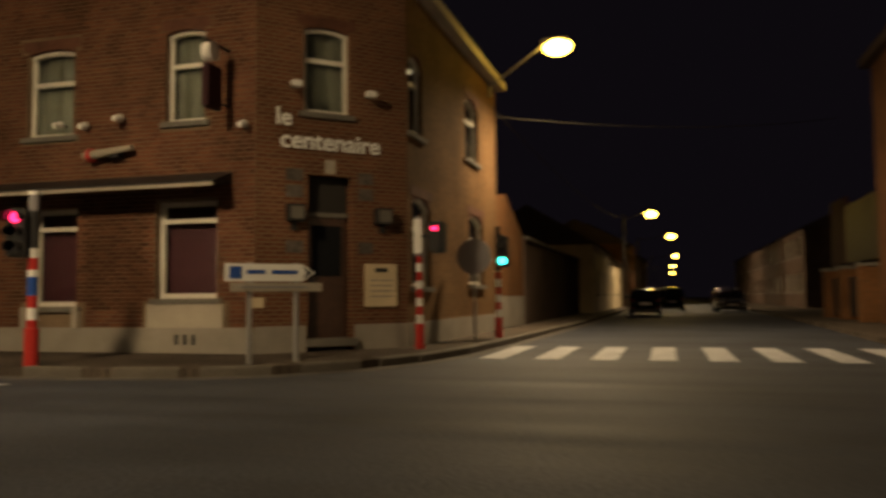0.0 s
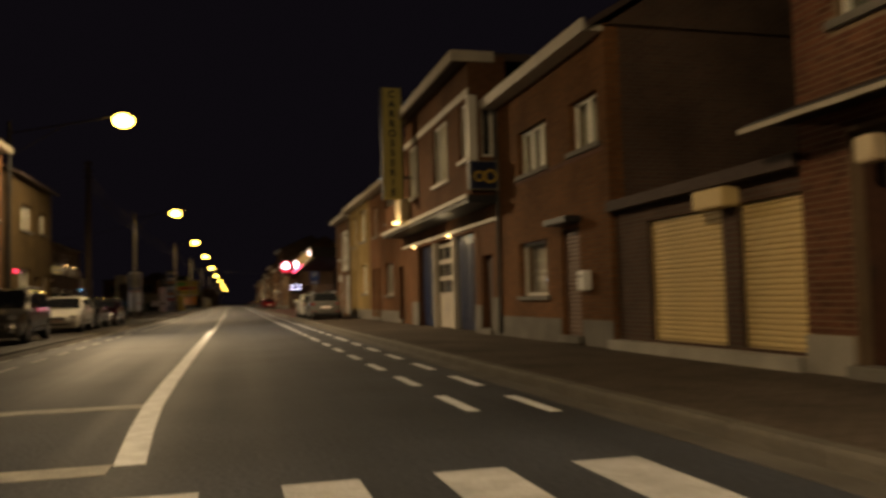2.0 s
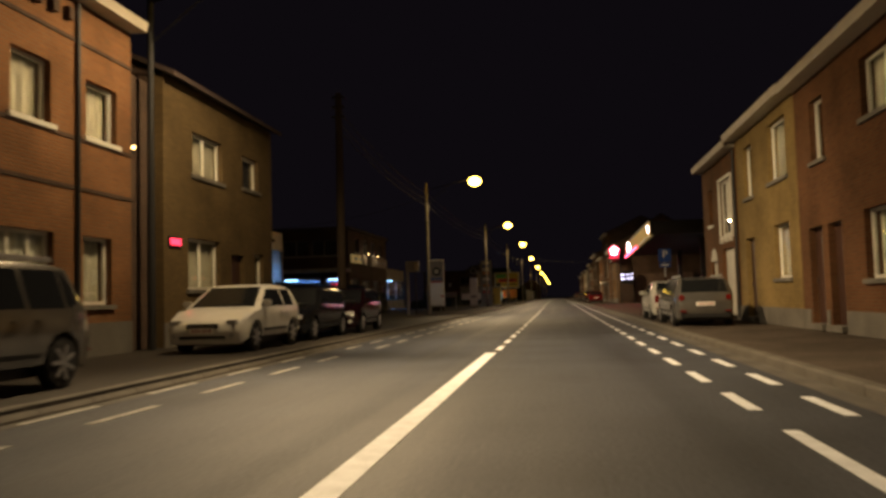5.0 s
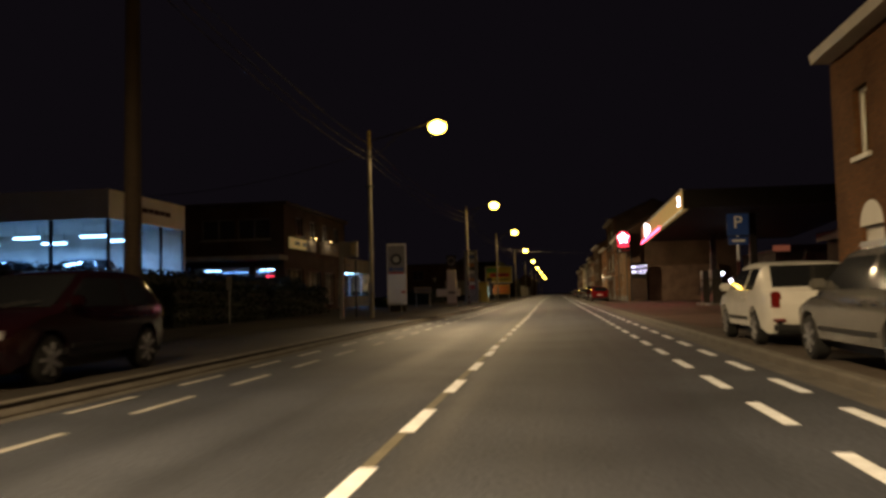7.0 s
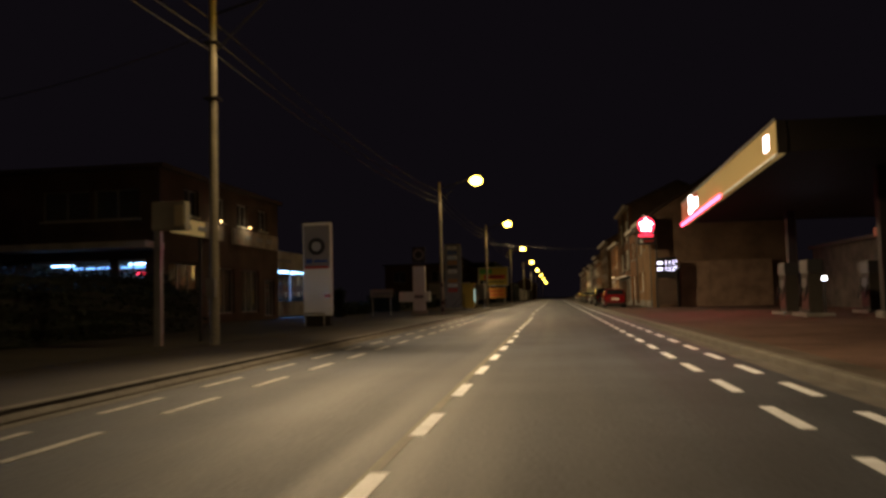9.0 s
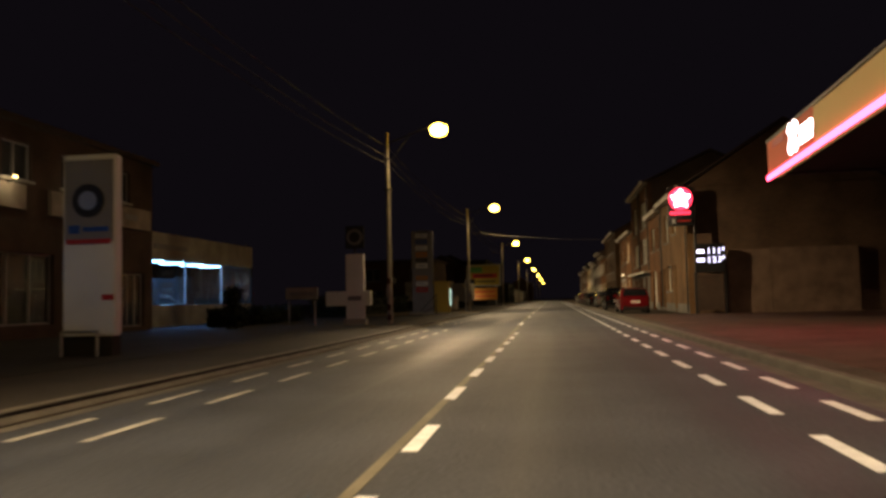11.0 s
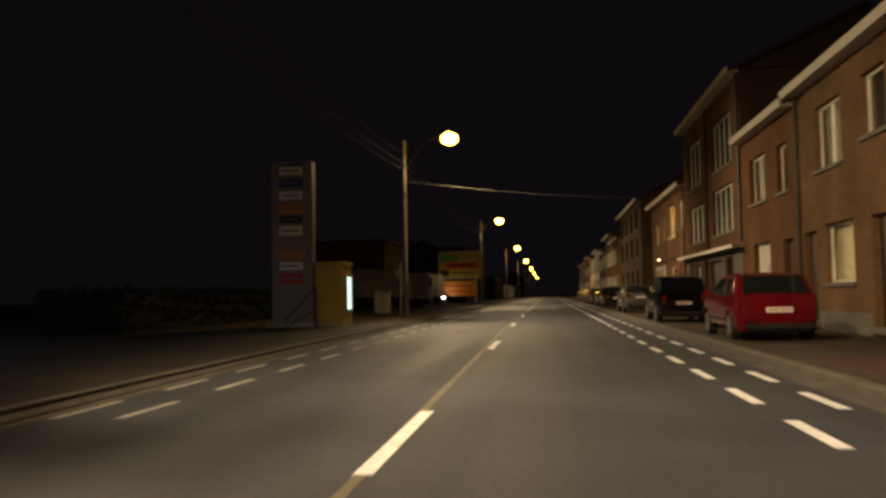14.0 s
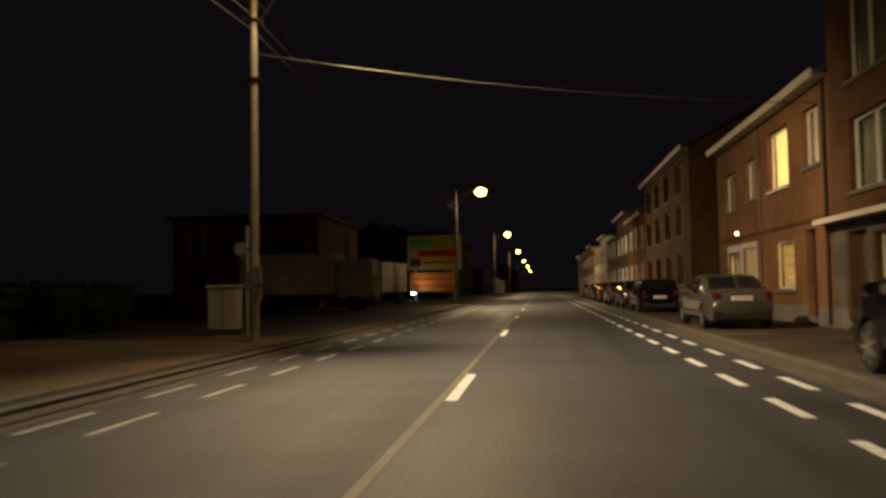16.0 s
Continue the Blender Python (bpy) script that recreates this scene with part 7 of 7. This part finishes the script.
POLES = {39.5: (-4.72, 40.75), 75.0: (-3.8, 75.5), 108.4: (-2.9, 109.0), 140.3: (-2.6, 141.0), 185.0: (-2.4, 184.6), 6.5: (-3.6, 11.0), -27.0: (-3.6, -27.0)}
for y in LAMP_YS:
    px, pyy = POLES.get(y, (-2.4, y + 0.4))
    street_lamp(px, pyy, LAMP_X + LAMP_SHIFT.get(y, 0.0), y, LAMP_Z, "weathered tall pole with a bracket arm and lit sodium lantern", wood=y != 39.5, far=y > 200, base=0.0 if y < 0 else 0.13)
wood_pole = thing("utility_pole", (-3.95, 54.6, 0.13), "thick weathered wooden utility pole", "pole")
part("shaft", tubes(((-3.95, 54.6, 0.13), (-3.95, 54.6, 9.6), 0.19, 0.13), n=16), "creosote", wood_pole)
each("insulator", None, [(-4.2, -3.7, 54.5, 54.58, z, z + 0.08) for z in (8.6, 9.0, 9.4)], "darkmetal", wood_pole)
spots = [(-3.95, 54.6, 8.9), (-3.8, 75.5, 8.2), (-2.9, 109.0, 8.2), (-2.6, 141.0, 8.2), (-2.4, 184.6, 8.2)]
for a, b in zip(spots, spots[1:]):
    for dz in (0.0, -0.45, -0.8):
        wire("cable", (a[0], a[1], a[2] + dz), (b[0], b[1], b[2] + dz), 0.2 + 0.008 * (b[1] - a[1]), "slack overhead cable between poles")
wire("cable", (-2.6, 141.0, 6.85), (11.4, 145.5, 6.1), 0.25, "cable across the street to the brick row")
wire("cable", (-3.8, 75.5, 7.9), (-16.2, 76.0, 6.3), 0.5, "cable from the pole to the showroom")

# side street lamps
arm_l = thing("wall_street_lamp", (20.4, 3.3, 7.0), "lit sodium lantern on an arm from the pub wall", "street lamp", group="street lamps")
part("arm", tubes(((20.4, 3.3, 7.05), (20.4, 1.6, 8.22), 0.035), n=10), "steel", arm_l)
part("plate", boxes((20.3, 20.5, 3.22, 3.3, 6.8, 7.2)), "steel", arm_l)
part("hood", boxes((20.22, 20.58, 1.0, 1.75, 8.12, 8.32), bevel=0.05), "signgrey", arm_l)
bowl = bmesh.new()
bmesh.ops.create_uvsphere(bowl, u_segments=16, v_segments=10, radius=1, matrix=Matrix.Translation((20.4, 1.3, 8.06)) @ Matrix.Diagonal((0.26, 0.4, 0.26, 1)))
part("bowl", bowl, "sodium_glow", arm_l, "glowing yellow glass bowl", smooth=True).visible_shadow = False
for x, y, z in SIDE_LAMPS[1:]:
    street_lamp(x, 2.1 - 2.6 * (x - 30) / 270, x, y, z, "side street lamp with a lit sodium lantern", wood=False, strut=False, far=True)
wire("cable", (21.25, 3.28, 6.4), (34.0, -8.4, 8.3), 0.35, "cable from the pub corner across the side street")
wire("cable", (20.5, 3.3, 6.6), (62.0, 2.0, 7.2), 0.6, "cable hung along the side street")

# side street houses
def plain_house(label, x0, x1, y0, y1, top, mat, face, openings):
    """A house on the side street; face: the side that looks onto it (-1: south, 1: north)."""
    t = thing("house", ((x0 + x1) / 2, (y0 + y1) / 2, 0.13), label, "house", group="side street houses")
    pl = Plane("y", y0 if face < 0 else y1, -face)
    part("wall", wall(pl, x0, x1, 0.13, top, openings), mat, t)
    part("side_wall", boxes((x0, x0 + 0.25, y0 + 0.3, y1 - 0.3, 0.13, top)), mat, t)
    part("side_wall", boxes((x1 - 0.25, x1, y0 + 0.3, y1 - 0.3, 0.13, top)), mat, t)
    yb = (y1 - 0.3, y1) if face < 0 else (y0, y0 + 0.3)
    part("back_wall", boxes((x0, x1, *yb, 0.13, top)), "brick_dark", t)
    part("roof", prism([(y0 - 0.3, top), ((y0 + y1) / 2, top + 2.4), (y1 + 0.3, top)], x0 - 0.1, x1 + 0.1, axis="x"), "roof", t)
    for o in openings:
        window(t, pl, *o, bars=1, behind="dark")
    return t


sw = thing("garden_wall", (31, 3.5, 0.13), "dark plastered garden wall along the side street", "wall")
part("wall", boxes((26.05, 43.9, 3.3, 3.6, 0.13, 3.1)), "brick_dark", sw)
part("coping", boxes((26.05, 43.9, 3.22, 3.68, 3.1, 3.2)), "stone", sw)
plain_house("cream rendered low house lit by a street lamp", 44.0, 57.0, 2.5, 10.0, 4.0, "cream", -1, [(46.0, 47.4, 1.2, 2.6), (52.0, 53.4, 1.2, 2.6)])
plain_house("cream rendered low house beside another one", 57.2, 71.8, 2.45, 10.0, 3.7, "cream", -1, [(60.0, 61.4, 1.2, 2.6), (66.0, 67.4, 1.2, 2.6)])
for k, x in enumerate((72.5, 84.0, 96.0, 108.0, 120.0)):
    plain_house("brick row house along the side street", x, x + 11.0, 2.6 - 0.012 * (x - 50), 11.0, (5.8, 6.4, 5.6)[k % 3], ("brick_brown", "brick_red", "brick_dark")[k % 3], -1,
                [(x + 1.5 + i * 3.2, x + 3.0 + i * 3.2, z, z + 1.4) for i in range(3) for z in (1.2, 3.8)])
for k, x in enumerate((58.0, 70.0, 82.0, 94.0, 106.0)):
    plain_house("unlit brick house across the side street", x, x + 11.0, -20.0, -10.6, 5.6, "brick_dark", 1, [(x + 1.5 + i * 3.2, x + 3.0 + i * 3.2, z, z + 1.4) for i in range(3) for z in (1.2, 3.8)])
corner_s = thing("corner_house", (20, -13, 0.13), "unlit red brick corner house across the side street", "house")
part("wall", boxes((13.5, 26.5, -20.0, -8.0, 0.13, 8.4)), "brick_red", corner_s)
part("roof", boxes((13.2, 26.8, -20.3, -7.7, 8.4, 8.7)), "roof", corner_s)
gates = thing("gate", (32.0, -8.0, 0.13), "brick gate piers with a dark gate beside the corner house", "gate")
for x in (28.0, 31.2, 34.3):
    part("pier", boxes((x - 0.3, x + 0.3, -8.3, -7.7, 0.13, 2.0)), "brick_brown", gates)
    part("cap", boxes((x - 0.36, x + 0.36, -8.36, -7.64, 2.0, 2.12), bevel=0.02), "stone", gates)
part("leaf", boxes((28.3, 30.9, -8.05, -7.98, 0.25, 1.7)), "darkmetal", gates)
part("leaf", boxes((31.5, 34.0, -8.05, -7.98, 0.25, 1.7)), "darkmetal", gates)
hoard = thing("advert_board", (31, -8.2, 0.13), "dark advert hoarding with a faded red end", "board")
part("panel", boxes((27.6, 33.6, -8.6, -8.45, 2.3, 4.6)), "ink", hoard)
part("end_panel", boxes((33.6, 36.5, -8.6, -8.45, 2.3, 5.0)), "blind_red", hoard)
each("leg", None, [(x, x + 0.15, -8.75, -8.6, 0.13, 4.4) for x in (28.5, 32.5, 35.5)], "darkmetal", hoard)
south_w = thing("house", (-26, -27, 0.0), "unlit brick houses behind the junction", "house")
part("wall", boxes((-40, -12, -40, -14, 0.0, 7)), "brick_dark", south_w)
part("roof", boxes((-40.3, -11.7, -40.3, -13.7, 7, 7.3)), "roof", south_w)


# ---- junction furniture ----
def banded_pole(t, x, y, top, bands, r=0.075, base=0.13):
    for i, (z0, z1, mat) in enumerate(bands):
        part("band" if i else "foot", tubes(((x, y, z0), (x, y, z1 - 0.002), r if i else r + 0.03), n=18), mat, t)


def signal_head(t, x, y, z, yaw, lit, housing=True):
    """A three-lamp signal head with visors; lit: 0 red, 1 amber, 2 green, None all dark."""
    turn = Matrix.Translation((x, y, z)) @ Matrix.Rotation(radians(yaw), 4, "Z")
    put = lambda bm: (bmesh.ops.transform(bm, matrix=turn, verts=bm.verts), bm)[1]
    head = part("signal_head", put(boxes((-0.14, 0.14, -0.02, 0.2, -0.36, 0.36), bevel=0.03)), "blackplastic", t)
    for i, zz in enumerate((0.22, 0.0, -0.22)):
        mat = ("red_glow", "signorange", "green_glow")[i] if i == lit else ("signred", "signyellow", "signgreen")[i]
        part("lens", put(tubes(((0, -0.05, zz), (0, -0.021, zz), 0.075), n=20)), mat if i == lit else "ink", head)
        vis = bmesh.new()
        k = 10
        rings = [[vis.verts.new((rr * math.cos(a), yy, zz + rr * math.sin(a))) for a in [radians(-20 + j * 220 / k) for j in range(k + 1)]] for rr, yy in ((0.098, -0.02), (0.098, -0.2), (0.105, -0.2), (0.105, -0.02))]
        for p in range(4):
            q = (p + 1) % 4
            for j in range(k):
                vis.faces.new((rings[p][j], rings[p][j + 1], rings[q][j + 1], rings[q][j]))
        part("visor", put(vis), "blackplastic", head)


def stripes(z0, z1, step, first="signwhite"):
    out, z, k = [], z0, 0
    while z < z1 - 0.01:
        out.append((z, min(z + step, z1), ("signwhite", "signred")[(k + (first == "signred")) % 2]))
        z += step
        k += 1
    return out


tl = thing("traffic_light", (8.05, 7.55, 0.13), "red and white banded traffic light showing red", "traffic light", group="traffic lights")
banded_pole(tl, 8.05, 7.55, 2.7, [(0.13, 0.68, "signred"), (0.68, 0.8, "signred"), (0.8, 0.98, "signwhite"), (0.98, 1.16, "signred"), (1.16, 1.44, "signblue"), (1.44, 1.54, "signwhite"), (1.54, 1.72, "signred"), (1.72, 1.86, "signwhite"), (1.86, 2.42, "darkmetal"), (2.42, 2.66, "signgrey")])
signal_head(tl, 7.8, 7.64, 2.08, -70, 0)
part("cap", tubes(((8.05, 7.55, 2.66), (8.05, 7.55, 2.71), 0.085), n=16), "signwhite", tl)
part("bracket", boxes((7.82, 8.05, 7.56, 7.62, 2.36, 2.42)), "darkmetal", tl)
tl = thing("traffic_light", (12.55, 2.95, 0.13), "red and white banded pole with small red signal", "traffic light", group="traffic lights")
banded_pole(tl, 12.55, 2.95, 2.7, [(0.13, 0.6, "signred")] + stripes(0.6, 1.85, 0.16) + [(1.85, 2.6, "signgrey")], r=0.06)
part("white_panel", boxes((12.44, 12.47, 2.87, 3.03, 1.9, 2.55), bevel=0.01), "signwhite", tl)
part("signal_box", boxes((12.5, 12.9, 2.5, 2.76, 1.92, 2.5), bevel=0.03), "blackplastic", tl)
part("red_man_lens", boxes((12.485, 12.5, 2.58, 2.7, 2.33, 2.4), bevel=0.01), "red_glow", tl)
part("bracket", boxes((12.53, 12.58, 2.7, 2.95, 2.2, 2.25)), "darkmetal", tl)
tl = thing("traffic_light", (16.9, 2.25, 0.13), "red and white banded traffic light showing green", "traffic light", group="traffic lights")
banded_pole(tl, 16.9, 2.35, 2.6, [(0.13, 0.6, "signred")] + stripes(0.6, 1.7, 0.18) + [(1.7, 2.75, "darkmetal")], r=0.06)
signal_head(tl, 16.7, 2.2, 2.14, -84, 2)
part("bracket", boxes((16.7, 16.92, 2.2, 2.35, 2.5, 2.55)), "darkmetal", tl)
rs = thing("round_sign", (15.9, 2.7, 0.13), "round sign seen from its pale grey back", "sign")
part("disc", tubes(((15.88, 2.7, 2.0), (15.91, 2.7, 2.0), 0.4), n=32), "signgrey", rs)
part("post", tubes(((15.95, 2.7, 0.13), (15.95, 2.7, 2.4), 0.035), n=12), "steel", rs)
part("clamp", boxes((15.91, 15.99, 2.6, 2.8, 1.9, 1.95)), "steel", rs)
ds = thing("direction_sign", (9.1, 4.2, 0.13), "white arrow direction sign with a cream board on two posts", "sign")
A, B = Vector((8.85, 4.42)), Vector((9.37, 3.93))
d = (B - A).normalized()
nrm = Vector((d.y, -d.x))
if nrm.x > 0:
    nrm = -nrm
turn = Matrix.Translation((9.11, 4.17, 0)) @ Matrix.Rotation(math.atan2(d.y, d.x), 4, "Z")
put = lambda bm: (bmesh.ops.transform(bm, matrix=turn, verts=bm.verts), bm)[1]
arrow = prism([(-0.74, 1.34), (0.44, 1.34), (0.64, 1.47), (0.44, 1.6), (-0.74, 1.6)], -0.07, -0.045)
part("arrow_board", put(arrow), "signwhite", ds)
part("route_box", put(boxes((-0.68, -0.5, -0.076, -0.07, 1.38, 1.56))), "signblue", ds)
for x0, x1 in ((-0.42, -0.1), (-0.04, 0.4)):
    part("text_bar", put(boxes((x0, x1 - 0.04, -0.076, -0.07, 1.45, 1.51))), "signblue", ds)
part("arrow_head", put(prism([(0.44, 1.37), (0.59, 1.47), (0.44, 1.57), (0.5, 1.47)], -0.076, -0.07)), "ink", ds)
part("cream_board", put(boxes((-0.66, 0.76, -0.07, -0.045, 1.19, 1.32), bevel=0.004)), "lintel", ds)
part("text_bar", put(boxes((-0.5, 0.5, -0.076, -0.07, 1.24, 1.27))), "signgrey", ds)
part("square_plate", put(boxes((-0.34, -0.16, -0.07, -0.045, 0.95, 1.1), bevel=0.004)), "cream", ds)
for x in (-0.36, 0.36):
    part("post", put(tubes(((x, 0, 0.13), (x, 0, 1.62), 0.04), n=12)), "steel", ds)


# ---- pieces: pub bricks and kerb stones ----
def brickwork(pl, parent, a0, a1, z0, z1, holes, count, mat, near):
    """Bricks proud of a mortar wall; those nearest to the middle of a stretch are parts, the rest one mesh."""
    rnd = random.Random(5)
    bw, bh, gap = 0.215, 0.066, 0.011
    spots, row, z = [], 0, z0 + 0.004
    while z + bh < z1:
        a = a0 + 0.004 - (0.113 if row % 2 else 0.0)
        while a < a1:
            p, q = max(a, a0 + 0.004), min(a + bw, a1 - 0.004)
            for h in holes:
                if h[2] < z + bh and h[3] > z and h[0] < q and h[1] > p:
                    if h[0] <= p and h[1] >= q:
                        q = p
                    elif h[0] > p:
                        q = h[0] - 0.003
                    else:
                        p = h[1] + 0.003
            if q - p > 0.04:
                spots.append((p, q, z))
            a += bw + gap
        z += bh + gap
        row += 1
    whole = [s for s in spots if abs(s[1] - s[0] - bw) < 1e-6 and near[0] < s[0] < near[1] and near[2] < s[2] < near[3]][:count]
    chosen = set(whole)
    shared = None
    for p, q, z in whole:
        if shared is None:
            shared = part("brick", pl.boxes((p, q, -0.007, 0.004, z, z + bh), bevel=0.003), mat, parent)
            first = (p, z)
        else:
            ob = shared.copy()
            scene.collection.objects.link(ob)
            ob.location = shared.location + Vector((rnd.uniform(-0.001, 0.002), p - first[0], z - first[1]))
    verts, faces = [], []
    for s in spots:
        if s in chosen:
            continue
        p, q, z = s
        out = pl.at - pl.inward * (0.007 + rnd.uniform(-0.002, 0.002))
        k = len(verts)
        c = 0.003
        for d, e in ((pl.at + pl.inward * 0.003, 0.0), (out, c)):
            verts += [(d, p + e, z + e), (d, q - e, z + e), (d, q - e, z + bh - e), (d, p + e, z + bh - e)]
        faces += [(k + 4, k + 5, k + 6, k + 7)] + [(k + i, k + (i + 1) % 4, k + 4 + (i + 1) % 4, k + 4 + i) for i in range(4)]
    me = bpy.data.meshes.new("brickwork")
    turn = pl.turn or Matrix.Identity(4)
    me.from_pydata([turn @ Vector(v) - ORIGIN[parent] for v in verts], [], faces)
    me.materials.append(M[mat])
    ob = new("brickwork", me)
    ob.parent = parent
    ob["kind"] = "stuff"


brickwork(front, pub, V1[1], 12.85, 0.59, PUB_TOP - 0.02, front_holes + [(5.9, 7.65, 0.5, 1.0), (8.9, 10.35, 0.5, 0.98)] +
          [(w[0] - 0.14, w[1] + 0.14, w[3], w[3] + 0.21) for w in upper] + [(w[0] - 0.12, w[1] + 0.12, w[2] - 0.12, w[2]) for w in upper + lower], 300, "brick_piece", (7.45, 9.0, 0.9, 3.0))


def kerb_stones(name, edge, profile, limit):
    """Kerb stones of one metre along a kerb line; profile: metres towards the road, and height."""
    pts = [Vector(p) for p in edge]
    line = tagged(thing(name, (pts[0].x, pts[0].y, 0.0)), "pale concrete kerb stones along the carriageway", "kerb", kind="structure")
    shared, made, left = None, 0, 0.0
    for p, q in zip(pts, pts[1:]):
        d = (q - p).normalized()
        along, run = left, (q - p).length
        while along + 1.0 <= run + 0.3 and made < limit:
            c = p + d * along
            m = Matrix.Translation((c.x - pts[0].x, c.y - pts[0].y, random.Random(made).uniform(-0.004, 0.003))) @ Matrix.Rotation(math.atan2(d.y, d.x) - math.pi / 2, 4, "Z")
            if shared is None:
                bm = prism(profile, 0.006, 0.994)
                bmesh.ops.bevel(bm, geom=bm.edges[:], offset=0.008, segments=1, affect="EDGES")
                bmesh.ops.translate(bm, verts=bm.verts, vec=ORIGIN[line])
                shared = part("kerb_stone", bm, "kerb", line)
                ob = shared
            else:
                ob = shared.copy()
                scene.collection.objects.link(ob)
            ob.matrix_basis = m
            made += 1
            along += 1.0
        left = max(0.0, along - run)


kerb_stones("kerb_right", [(30.0, 1.6), (16.0, 2.0), (13.0, 2.15), (11.2, 2.45), (9.7, 3.0), (8.6, 3.9), (8.0, 5.0), (7.75, 6.4), (KR, 8.0), (KR, 240.0)],
            [(-0.02, -0.05), (-0.02, 0.12), (0.0, 0.143), (0.15, 0.143), (0.15, -0.05)], 270)
kerb_stones("kerb_left", [(-60.0, 8.2), (-3.4, 8.6), (-1.6, 9.8), (-0.8, 12.0), (-0.8, 25.0), (-0.9, 60.0), (-0.95, 98.0), (-1.3, 118.0), (-1.3, 240.0)],
            [(0.06, -0.05), (0.06, 0.03), (-0.06, 0.143), (-0.16, 0.143), (-0.16, -0.05)], 290)
